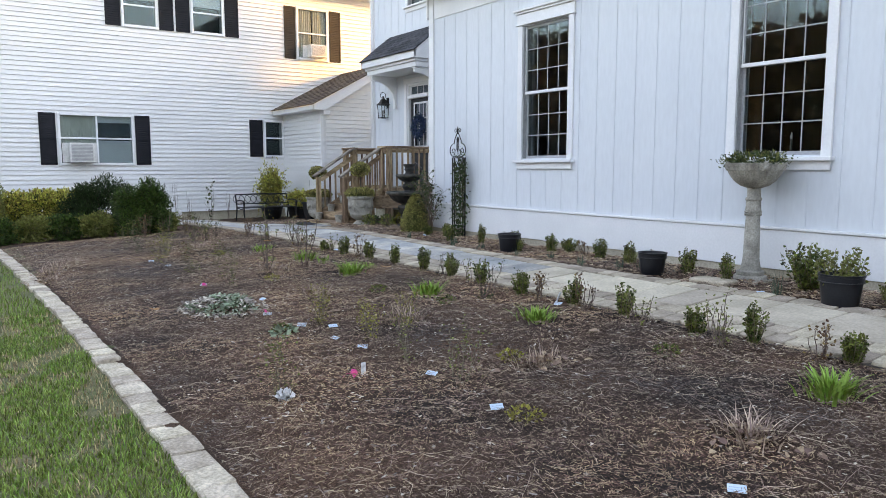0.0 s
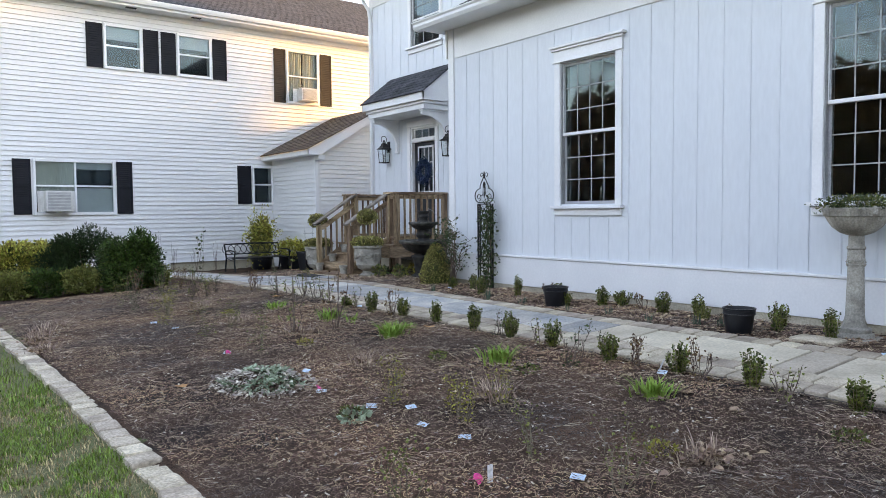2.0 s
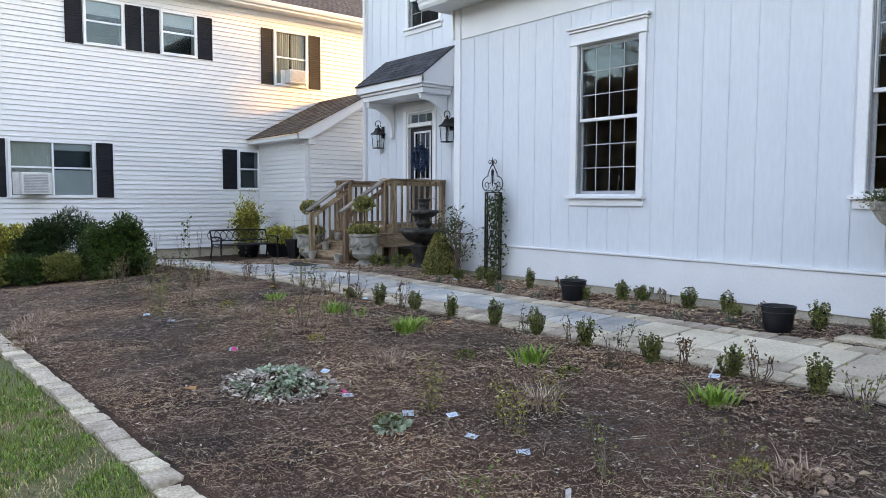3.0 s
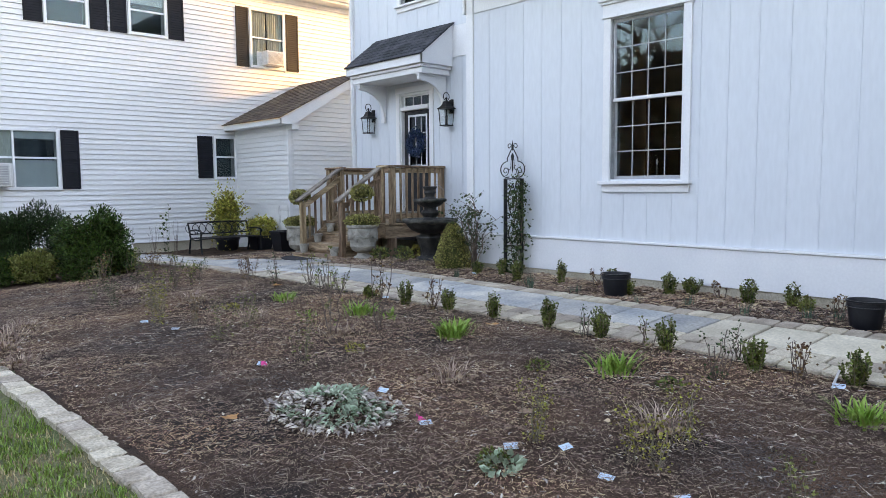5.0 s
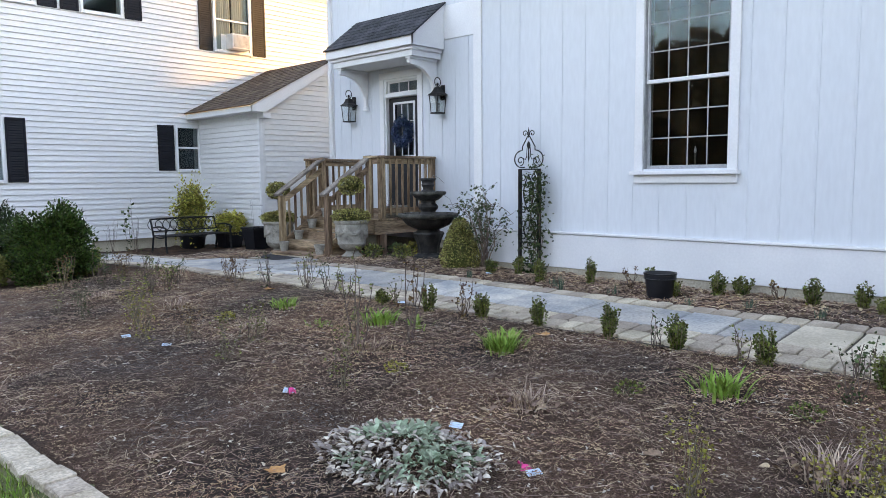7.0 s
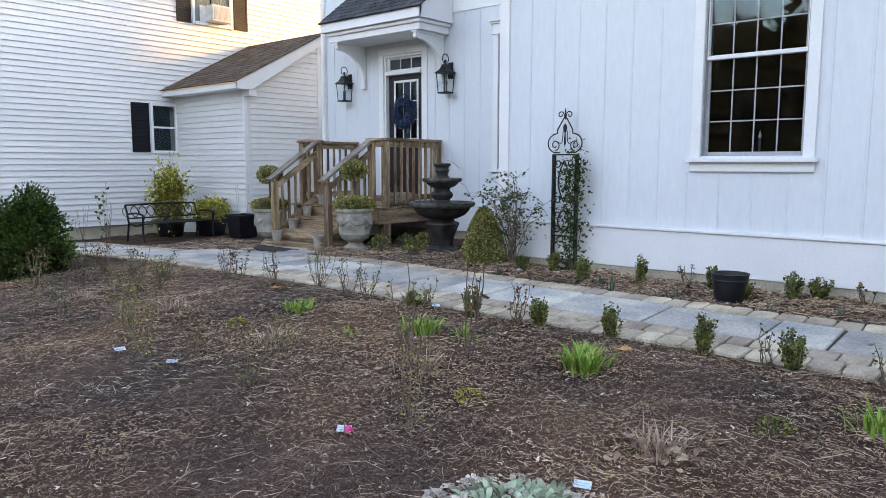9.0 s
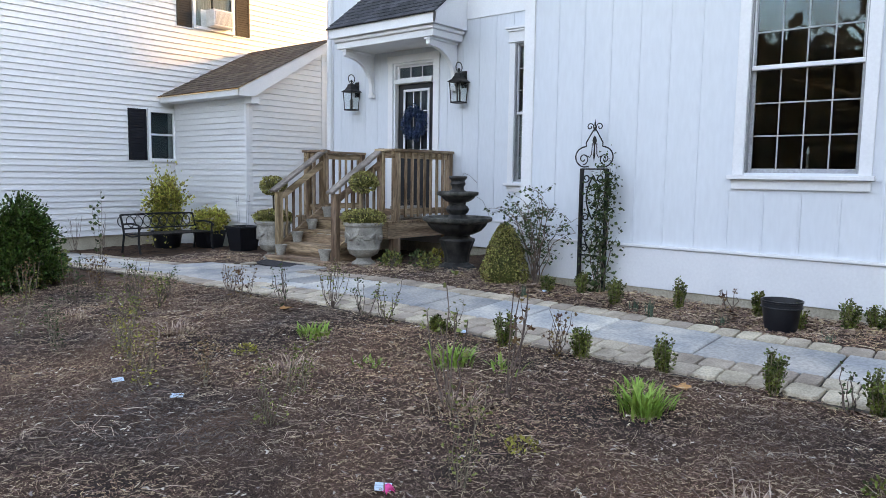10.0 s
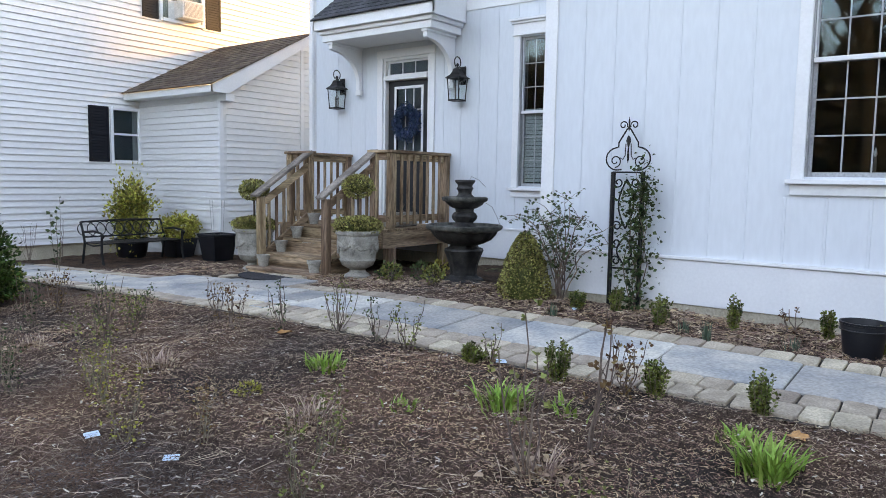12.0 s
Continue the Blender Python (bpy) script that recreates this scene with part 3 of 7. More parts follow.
def gutter(name, x, y0, y1, z, label):
    g = thing(name, label, "gutter", (x, y0, z), kind="structure")
    L = y1 - y0
    prof = [(0.0, 0.0), (-0.07, 0.0), (-0.10, 0.045), (-0.10, 0.085), (-0.125, 0.11), (-0.125, 0.125), (-0.112, 0.125), (-0.09, 0.095), (-0.088, 0.05), (-0.065, 0.012), (-0.012, 0.012), (-0.012, 0.125), (0, 0.125)]
    part("channel", B().prism(prof, 1, 0, L), TRIM, g)
    part("end_cap", B().prism([(0.002, -0.002), (-0.072, -0.002), (-0.102, 0.045), (-0.102, 0.085), (-0.127, 0.11), (-0.127, 0.127), (0.002, 0.127)], 1, L, L + 0.006), TRIM, g)
    return g


b = B().box(FX - 0.40, FX, -4.2, 10.68, 4.42, 4.445, 0.003).box(FX - 0.42, FX - 0.40, -4.2, 10.70, 4.40, 4.53, 0.003).box(FX - 0.40, FX, 10.68, 10.70, 4.42, 4.62, 0.003)
tagged(part("eave_wing", b, TRIM), "white painted eave boards of the wing", "trim", kind="structure")
gutter("gutter_wing", FX - 0.42, -4.2, 10.72, 4.40, "white metal gutter along the wing eave")
b = B().box(FX - 0.05, DX - 0.02, 10.458, 10.50, 3.98, 4.44, 0.003).box(FX + 0.0, DX - 0.02, 10.50, 10.70, 4.42, 4.445, 0.003)
tagged(part("wing_end_trim", b, TRIM), "white painted rake trim at the wing's end", "trim", kind="structure")
b = B().box(DX - 0.40, DX, 10.2, 16.4, 6.78, 6.80, 0.003).box(DX - 0.42, DX - 0.40, 10.2, 16.4, 6.76, 6.89, 0.003)
tagged(part("eave_main", b, TRIM), "white painted eave boards of the entry wall", "trim", kind="structure")
gutter("gutter_main", DX - 0.42, 10.75, 16.45, 6.76, "white metal gutter along the upper eave")
ds = thing("downspout", "white metal downspout at the house corner", "downspout", (DX - 0.06, 16.02, 0.45), kind="structure")
part("pipe", B().tube([(0, 0, 0.0), (0, 0, 5.6)], 0.04, 8), TRIM, ds, smooth=True)
part("elbow", B().tube([(0, 0, 5.6), (-0.03, 0, 5.85), (-0.18, 0, 6.05), (-0.38, 0, 6.3)], 0.04, 8), TRIM, ds, smooth=True)

# ---- entry: door, portico, lanterns ----
dm = (DOOR[0] + DOOR[1]) / 2
d = thing("door_1", "black entry door with a glazed upper half and white transom", "door", (DX, dm, 0.92), kind="structure")
HW, DH = 0.46, 2.12
part("casing", B().box(-0.03, 0, -HW - 0.11, -HW, 0, 2.48, 0.004), TRIM, d)
part("casing", B().box(-0.03, 0, HW, HW + 0.11, 0, 2.48, 0.004), TRIM, d)
part("head_casing", B().box(-0.034, 0, -HW - 0.12, HW + 0.12, 2.482, 2.60, 0.004), TRIM, d)
part("jamb", B().box(0, 0.18, -HW, -HW + 0.04, 0, 2.48, 0.003).box(0, 0.18, HW - 0.04, HW, 0, 2.48, 0.003).box(0, 0.18, -HW + 0.04, HW - 0.04, 2.44, 2.48, 0.003), TRIM, d)
part("transom_bar", B().box(-0.03, 0.18, -HW + 0.04, HW - 0.04, DH + 0.02, DH + 0.09, 0.004), TRIM, d)
part("threshold", B().box(-0.03, 0.18, -HW, HW, 0.0, 0.03, 0.003), METAL, d)
tr = part("transom_frame", B().box(0.06, 0.10, -HW + 0.04, -HW + 0.08, DH + 0.09, 2.44).box(0.06, 0.10, HW - 0.08, HW - 0.04, DH + 0.09, 2.44).box(0.06, 0.10, -HW + 0.08, HW - 0.08, DH + 0.09, DH + 0.12).box(0.06, 0.10, -HW + 0.08, HW - 0.08, 2.41, 2.44), TRIM, d)
part("pane", B().box(0.078, 0.082, -HW + 0.08, HW - 0.08, DH + 0.12, 2.41), GLASS, tr).visible_shadow = False
for i in (1, 2):
    yy = -HW + 0.08 + (2 * HW - 0.16) * i / 3
    part("muntin", B().box(0.066, 0.077, yy - 0.009, yy + 0.009, DH + 0.12, 2.41), TRIM, tr)
lf = part("door_leaf", wall_boxes(B(), "x", 0.08, 0.045, -HW + 0.042, HW - 0.042, 0.032, DH + 0.015, [(-0.26, 0.26, 1.04, 2.02)]), DOORPAINT, d, "black painted door leaf")
part("lower_panel", B().box(0.072, 0.08, -0.29, -0.03, 0.2, 0.8, 0.006), DOORPAINT, lf)
part("lower_panel", B().box(0.072, 0.08, 0.03, 0.29, 0.2, 0.8, 0.006), DOORPAINT, lf)
part("glazing_frame", B().box(0.062, 0.08, -0.29, -0.25, 1.01, 2.05, 0.004).box(0.062, 0.08, 0.25, 0.29, 1.01, 2.05, 0.004).box(0.062, 0.08, -0.25, 0.25, 1.01, 1.05, 0.004).box(0.062, 0.08, -0.25, 0.25, 2.01, 2.05, 0.004), TRIM, lf)
part("pane", B().box(0.098, 0.102, -0.25, 0.25, 1.05, 2.01), GLASS, lf).visible_shadow = False
for i in (1, 2):
    part("muntin", B().box(0.088, 0.097, -0.25 + 0.5 * i / 3 - 0.008, -0.25 + 0.5 * i / 3 + 0.008, 1.05, 2.01), TRIM, lf)
    part("muntin", B().box(0.087, 0.096, -0.25, 0.25, 1.05 + 0.96 * i / 3 - 0.008, 1.05 + 0.96 * i / 3 + 0.008), TRIM, lf)
part("door_handle", B().tube([(0.08, -0.36, 1.0), (0.02, -0.36, 1.0), (0.02, -0.28, 1.0)], 0.012, 8), METAL, d, smooth=True)


def leaf_verts(rng, c, size, up=0.3, aspect=0.5, nrm=None, fold=0.25):
    """One small folded leaf: five corners, four triangles."""
    d = Vector((rng.gauss(0, 1), rng.gauss(0, 1), rng.gauss(0, 1) + up)) if nrm is None else Vector(nrm) + Vector((rng.gauss(0, .35), rng.gauss(0, .35), rng.gauss(0, .35)))
    d.normalize()
    u = d.orthogonal()
    u.rotate(Matrix.Rotation(rng.uniform(0, 6.283), 3, d))
    n = d.cross(u)
    s = size * rng.uniform(0.7, 1.25)
    c = Vector(c)
    return [c, c + d * (s * 0.45) + u * (s * aspect * 0.5) + n * (s * fold * 0.4), c + d * s, c + d * (s * 0.45) - u * (s * aspect * 0.5) + n * (s * fold * 0.4)]


LEAF_F = [(0, 1, 2), (0, 2, 3)]


def oval_leaf(b, rng, c, size, rise, width, curl, turn=None):
    """One soft oval leaf that leaves c, rises and curls over; its middle rib lies low."""
    a = rng.uniform(0, 6.283) if turn is None else turn + rng.gauss(0, 0.7)
    o, sd = Vector((math.cos(a), math.sin(a), 0)), Vector((-math.sin(a), math.cos(a), 0))
    L, roll, cup = size * rng.uniform(0.6, 1.2), rng.gauss(0, 0.35), rng.uniform(0.05, 0.5)
    sd = (sd + Vector((0, 0, roll))).normalized()
    vs, fs, m = [], [], 5
    for k in range(m + 1):
        t = k / m
        p = Vector(c) + o * (L * t * (1 - 0.25 * curl * t)) + Vector((0, 0, L * (rise * t - curl * t * t)))
        w = L * width * (0.12 + 0.88 * math.sin(math.pi * min(1.0, 0.08 + 0.9 * t) ** 0.85))
        vs += [p - sd * w + Vector((0, 0, w * cup)), p, p + sd * w + Vector((0, 0, w * cup))]
    for k in range(m):
        fs += [(3 * k, 3 * k + 1, 3 * k + 4, 3 * k + 3), (3 * k + 1, 3 * k + 2, 3 * k + 5, 3 * k + 4)]
    b.add(vs, fs)


wr = thing("wreath", "round blue artificial wreath hung on the door", "wreath", (DX + 0.045, dm, 2.40))
rng = random.Random(4)
b = B()
for i in range(2600):
    a, q, rr = rng.uniform(0, 6.283), rng.uniform(0, 6.283), abs(rng.gauss(0.055, 0.025))
    R = 0.195 + rr * math.cos(q)
    b.add(leaf_verts(rng, (-abs(rr * math.sin(q)) - 0.01, R * math.cos(a), R * math.sin(a)), 0.038), LEAF_F)
part("foliage", b, WREATH, wr)
part("ring", B().tube([(0, 0.185 * math.cos(a), 0.185 * math.sin(a)) for a in span(0, 6.283, 33)], 0.02, 6), TWIG, wr)

po = thing("portico", "white bracketed portico with a dark shingled roof", "portico", (8.18, 14.02, 3.6), kind="structure")
PW, PD = 1.16, 0.80   # half width, depth
part("entablature", B().box(0.10, PD, -PW + 0.10, PW - 0.10, 0.0, 0.10, 0.005).box(0.06, PD, -PW + 0.06, PW - 0.06, 0.102, 0.16, 0.01), TRIM, po)
part("fascia", B().box(0, 0.04, -PW, PW, 0.162, 0.32, 0.004), TRIM, po)
part("soffit", B().box(0.04, PD, -PW + 0.01, PW - 0.01, 0.162, 0.18, 0.002), TRIM, po)
part("cheek", B().prism([(0.04, 0.182), (PD, 0.182), (PD, 0.90), (0.04, 0.31)], 1, -PW + 0.02, -PW + 0.05), TRIM, po)
part("cheek", B().prism([(0.04, 0.182), (PD, 0.182), (PD, 0.90), (0.04, 0.31)], 1, PW - 0.05, PW - 0.02), TRIM, po)
for s in (-1, 1):
    part("rake_board", B().prism([(0.0, 0.17), (0.0, 0.318), (PD, 0.945), (PD, 0.80)], 1, s * PW - (0.02 if s > 0 else 0), s * PW + (0 if s > 0 else 0.02)), TRIM, po)
    cove = [(0.20 + (PD - 0.26) * math.sin(a), -0.56 + 0.44 * math.cos(a)) for a in span(0, 1.5708, 10)]
    poly = [(0.14, -0.036), (0.14, -0.10), (0.18, -0.12)] + cove + [(PD - 0.06, -0.66), (PD, -0.66), (PD, -0.036)]
    part("bracket", B().prism(poly, 1, s * 0.92 - 0.035, s * 0.92 + 0.035), TRIM, po)
    part("bracket_block", B().box(PD - 0.06, PD, s * 0.92 - 0.055, s * 0.92 + 0.055, -0.74, -0.662, 0.006).box(0.12, PD, s * 0.92 - 0.055, s * 0.92 + 0.055, -0.035, -0.002, 0.004), TRIM, po)
rp = roof_plane("portico_roof", "x", -0.03, PD, 0.315, 0.96, -PW - 0.03, PW + 0.03, SHINGLE, "", course=0.13, tab=0.30, parent=po, thick=0.015, count=300)


def lantern(at):
    L = thing("wall_lantern", "black metal wall lantern with clear glass and candle lamps", "lantern", at, group="entry lanterns")
    part("back_plate", B().box(-0.02, 0, -0.055, 0.055, 0.24, 0.50, 0.006), IRON, L)
    part("arm", B().tube([(-0.01, 0, 0.42), (-0.10, 0, 0.45), (-0.13, 0, 0.42)], 0.010, 6), IRON, L, smooth=True)
    cx = -0.14
    part("scroll", B().tube([(cx + 0.075 * math.cos(a) + 0.0, 0.0, 0.545 + 0.075 * math.sin(a)) for a in span(-1.2, 4.2, 16)], 0.008, 6), IRON, L, smooth=True)
    part("finial", B().lathe([(0.0, 0.0), (0.022, 0.01), (0.012, 0.03), (0.026, 0.05), (0.01, 0.075), (0.0, 0.08)], 10, (cx, 0, 0.455)), IRON, L, smooth=True)
    part("roof", B().lathe([(0.178, 0.0), (0.178, 0.010), (0.115, 0.05), (0.075, 0.10), (0.066, 0.135), (0.03, 0.15), (0.0, 0.152)], 4, (cx, 0, 0.315), turn=math.pi / 4), IRON, L)
    for i in range(4):
        a = math.pi / 2 * i + math.pi / 4
        x, y2 = cx + 0.145 * math.cos(a), 0.145 * math.sin(a)
        xb, yb = cx + 0.118 * math.cos(a), 0.118 * math.sin(a)
        part("bar", B().tube([(xb, yb, 0.02), (x, y2, 0.318)], 0.008, 5), IRON, L)
    part("base", B().lathe([(0.0, 0.0), (0.13, 0.0), (0.13, 0.022), (0.0, 0.022)], 4, (cx, 0, 0.0), turn=math.pi / 4), IRON, L)
    pts = [(cx + 0.115 * math.cos(math.pi / 2 * i + math.pi / 4), 0.115 * math.sin(math.pi / 2 * i + math.pi / 4)) for i in range(4)]
    ptt = [(cx + 0.142 * math.cos(math.pi / 2 * i + math.pi / 4), 0.142 * math.sin(math.pi / 2 * i + math.pi / 4)) for i in range(4)]
    for i in range(4):
        j = (i + 1) % 4
        part("pane", B().add([(*pts[i], 0.025), (*pts[j], 0.025), (*ptt[j], 0.312), (*ptt[i], 0.312)], [(0, 1, 2, 3)]), LAMPGLASS, L).visible_shadow = False
    for k in (-1, 1):
        part("candle", B().lathe([(0.02, 0), (0.02, 0.004), (0.009, 0.006), (0.009, 0.12), (0.014, 0.14), (0.0, 0.19)], 8, (cx, 0.03 * k, 0.022)), CANDLE, L, smooth=True)
    return L


l1 = lantern((DX, 12.93, 2.66))
copy_thing(l1, pose(DX, 15.35, 2.66))

# ---- wooden stoop with steps ----
st = thing("wooden_stoop", "weathered wooden stoop with steps, posts and balusters", "stoop", (0, 0, 0), kind="structure")
DZ, DX0, DY0, DY1 = 0.872, 7.52, 13.14, 15.20
RAIL, SY0, SY1 = 1.885, 13.477, 14.762   # post tops; the two sides of the steps
x = DX0
while x < 8.95:
    part("deck_board", B().box(x, min(x + 0.134, 8.98), DY0 - 0.02, DY1 + 0.02, DZ - 0.032, DZ, 0.004), WOOD["y"], st)
    x += 0.14
part("rim_joist", B().box(DX0 + 0.02, 8.97, DY0, DY0 + 0.04, DZ - 0.26, DZ - 0.034, 0.004), WOOD["x"], st)
part("rim_joist", B().box(DX0 + 0.02, 8.97, DY1 - 0.04, DY1, DZ - 0.26, DZ - 0.034, 0.004), WOOD["x"], st)
part("rim_joist", B().box(DX0 + 0.02, DX0 + 0.06, DY0 + 0.042, DY1 - 0.042, DZ - 0.26, DZ - 0.034, 0.004), WOOD["y"], st)
PX = 7.73   # the row of posts at the deck's front
for x, y in ((PX, DY0 + 0.03), (8.93, DY0 + 0.03), (PX, DY1 - 0.03), (8.93, DY1 - 0.03)):
    part("post", B().box(x - 0.049, x + 0.049, y - 0.049, y + 0.049, DZ, RAIL, 0.006), WOOD["z"], st)
    part("support_post", B().box(x - 0.075, x + 0.075, y - 0.035, y + 0.075 if y < 14 else y + 0.035, ground(min(x, 7), y) - 0.05, DZ - 0.262, 0.008), WOOD["z"], st)
SLOPE = math.atan2(0.61, 0.97)
for y in (SY0, SY1):
    side = -1 if y < 14 else 1
    part("post", B().box(PX - 0.047, PX + 0.047, y - 0.047, y + 0.047, DZ, RAIL, 0.006), WOOD["z"], st)
    part("post", B().box(6.79, 6.885, y - 0.047, y + 0.047, ground(6.85, y) - 0.02, 1.268, 0.006), WOOD["z"], st)
    part("handrail", B().box(0, math.hypot(0.64, 1.02), -0.073, 0.073, 0.0, 0.040, 0.006, Matrix.Translation((6.73, y, 1.262)) @ Matrix.Rotation(-SLOPE, 4, "Y")), GREYWOOD, st)
    part("lower_rail", B().box(0, 0.98, -0.021, 0.021, -0.094, 0.0, 0.005, Matrix.Translation((6.875, y, 0.52)) @ Matrix.Rotation(-SLOPE, 4, "Y")), WOOD["x"], st)
    part("upper_rail", B().box(0, 0.98, -0.019, 0.019, -0.094, -0.002, 0.005, Matrix.Translation((6.875, y, 1.243)) @ Matrix.Rotation(-SLOPE, 4, "Y")), WOOD["x"], st)
    for k in range(1, 6):
        xx = 6.875 + 0.134 * k
        zz = math.tan(SLOPE) * (xx - 6.875)
        part("baluster", B().box(xx - 0.018, xx + 0.018, *sorted((y + side * 0.021, y + side * 0.057)), 0.45 + zz, 1.22 + zz, 0.004), WOOD["z"], st)


def rail_run(p0, p1, n):
    """Cap rail, upper and lower rails and balusters between two deck points."""
    dx, dy = p1[0] - p0[0], p1[1] - p0[1]
    ax = "x" if abs(dx) > abs(dy) else "y"
    for nm, w, z0, z1 in (("cap_rail", 0.073, RAIL + 0.002, RAIL + 0.040), ("upper_rail", 0.019, RAIL - 0.095, RAIL - 0.002), ("lower_rail", 0.019, DZ + 0.085, DZ + 0.175)):
        if ax == "x":
            part(nm, B().box(p0[0], p1[0], p0[1] - w, p0[1] + w, z0, z1, 0.005), WOOD["x"], st)
        else:
            part(nm, B().box(p0[0] - w, p0[0] + w, p0[1], p1[1], z0, z1, 0.005), WOOD["y"], st)
    for i in range(n):
        f = (i + 0.7) / (n + 0.4)
        x, y = p0[0] + dx * f, p0[1] + dy * f
        off = -0.038
        if ax == "x":
            y += off if p0[1] < 14 else -off
        else:
            x += off
        part("baluster", B().box(x - 0.018, x + 0.018, y - 0.018, y + 0.018, DZ + 0.05, RAIL - 0.01, 0.004), WOOD["z"], st)


rail_run((PX - 0.07, DY0 + 0.03), (8.98, DY0 + 0.03), 9)
rail_run((PX - 0.07, DY1 - 0.03), (8.98, DY1 - 0.03), 9)
rail_run((PX, DY0 + 0.105), (PX, SY0 + 0.07), 1)
rail_run((PX, SY1 - 0.07), (PX, DY1 - 0.105), 2)
TREADS = ((6.60, 6.98, 0.325), (6.92, 7.26, 0.50), (7.21, 7.545, 0.685))
for x0, x1, z in TREADS:
    part("tread", B().box(x0, (x0 + x1) / 2 - 0.003, SY0 - 0.03, SY1 + 0.04, z - 0.038, z, 0.006), WOOD["y"], st)
    part("tread", B().box((x0 + x1) / 2 + 0.003, x1, SY0 - 0.03, SY1 + 0.04, z - 0.038, z, 0.006), WOOD["y"], st)
    part("riser", B().box(x1 - 0.047, x1 - 0.02, SY0 + 0.01, SY1, z + 0.002, z + 0.14, 0.003), WOOD["y"], st)
part("base_block", B().box(6.62, 7.5, SY0 - 0.01, SY1 + 0.02, 0.12, 0.285, 0.004), WOOD["y"], st)
for y in (SY0 + 0.02, SY1 - 0.02):
    part("stringer", B().prism([(6.90, 0.287), (7.54, 0.287), (7.54, 0.835), (7.23, 0.647), (6.94, 0.462)], 1, y - 0.02, y + 0.02), WOOD["x"], st)

# ---- neighbouring house ----
nh = thing("neighbour_house", "white vinyl-sided two-storey house with dark shutters and roof", "house", (0, NY, 0), kind="structure")
NX0, NX1, NZ0, NZ1 = 0.0, 14.0, 0.25, 6.62
NW = [("upper", 4.02, 4.86, 5.12, 6.17), ("upper", 5.78, 6.62, 5.12, 6.17), ("warm", 8.83, 9.80, 4.68, 6.16), ("pair", 2.40, 4.13, 1.55, 2.82), ("small", 7.74, 8.30, 1.78, 2.82)]
holes = [(w[1] + 0.03, w[2] - 0.03, w[3] + 0.03, w[4] - 0.03) for w in NW]
part("wall", wall_boxes(B(), "y", 0.0, 0.18, NX0, NX1, NZ0, NZ1 + 0.05, holes), VINYL, nh)
part("foundation", B().box(NX0 + 0.02, NX1 - 0.02, 0.03, 0.2, -0.4, NZ0 - 0.002), CONCRETE, nh)
part("side_wall", B().box(NX0, NX0 + 0.18, 0.18, 9.5, -0.1, NZ1).box(NX1 - 0.18, NX1, 0.18, 9.5, -0.1, NZ1).box(NX0, NX1, 9.5, 9.68, -0.1, NZ1), VINYL, nh)
# added room surfaces, coloured near-black in place of indoor shade
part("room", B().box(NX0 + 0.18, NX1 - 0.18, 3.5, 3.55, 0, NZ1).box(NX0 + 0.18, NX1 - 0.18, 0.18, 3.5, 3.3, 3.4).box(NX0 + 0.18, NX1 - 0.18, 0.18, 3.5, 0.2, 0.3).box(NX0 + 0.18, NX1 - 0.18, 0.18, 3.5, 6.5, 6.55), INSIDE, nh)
COURSE = 0.115
z = NZ0
while z < NZ1 - 0.02:
    zt = min(z + COURSE, NZ1)
    cuts = [(NX0, NX1)]
    for _, a, c, lo, hi in NW:
        if zt > lo + 0.005 and z < hi - 0.005:
            cuts = [s for q in cuts for s in ((q[0], min(q[1], a)), (max(q[0], c), q[1])) if s[1] - s[0] > 0.02]
    if z < 3.0:
        cuts = [s for q in cuts for s in ((q[0], min(q[1], 8.32)), (max(q[0], 11.5), q[1])) if s[1] - s[0] > 0.02]
    for a, c in cuts:
        part("siding_board", B().prism([(0.0, z), (-0.029, z + 0.001), (-0.028, z + 0.010), (-0.003, zt - 0.001), (0.0, zt - 0.001)], 0, a, c), VINYL, nh)
    z = zt


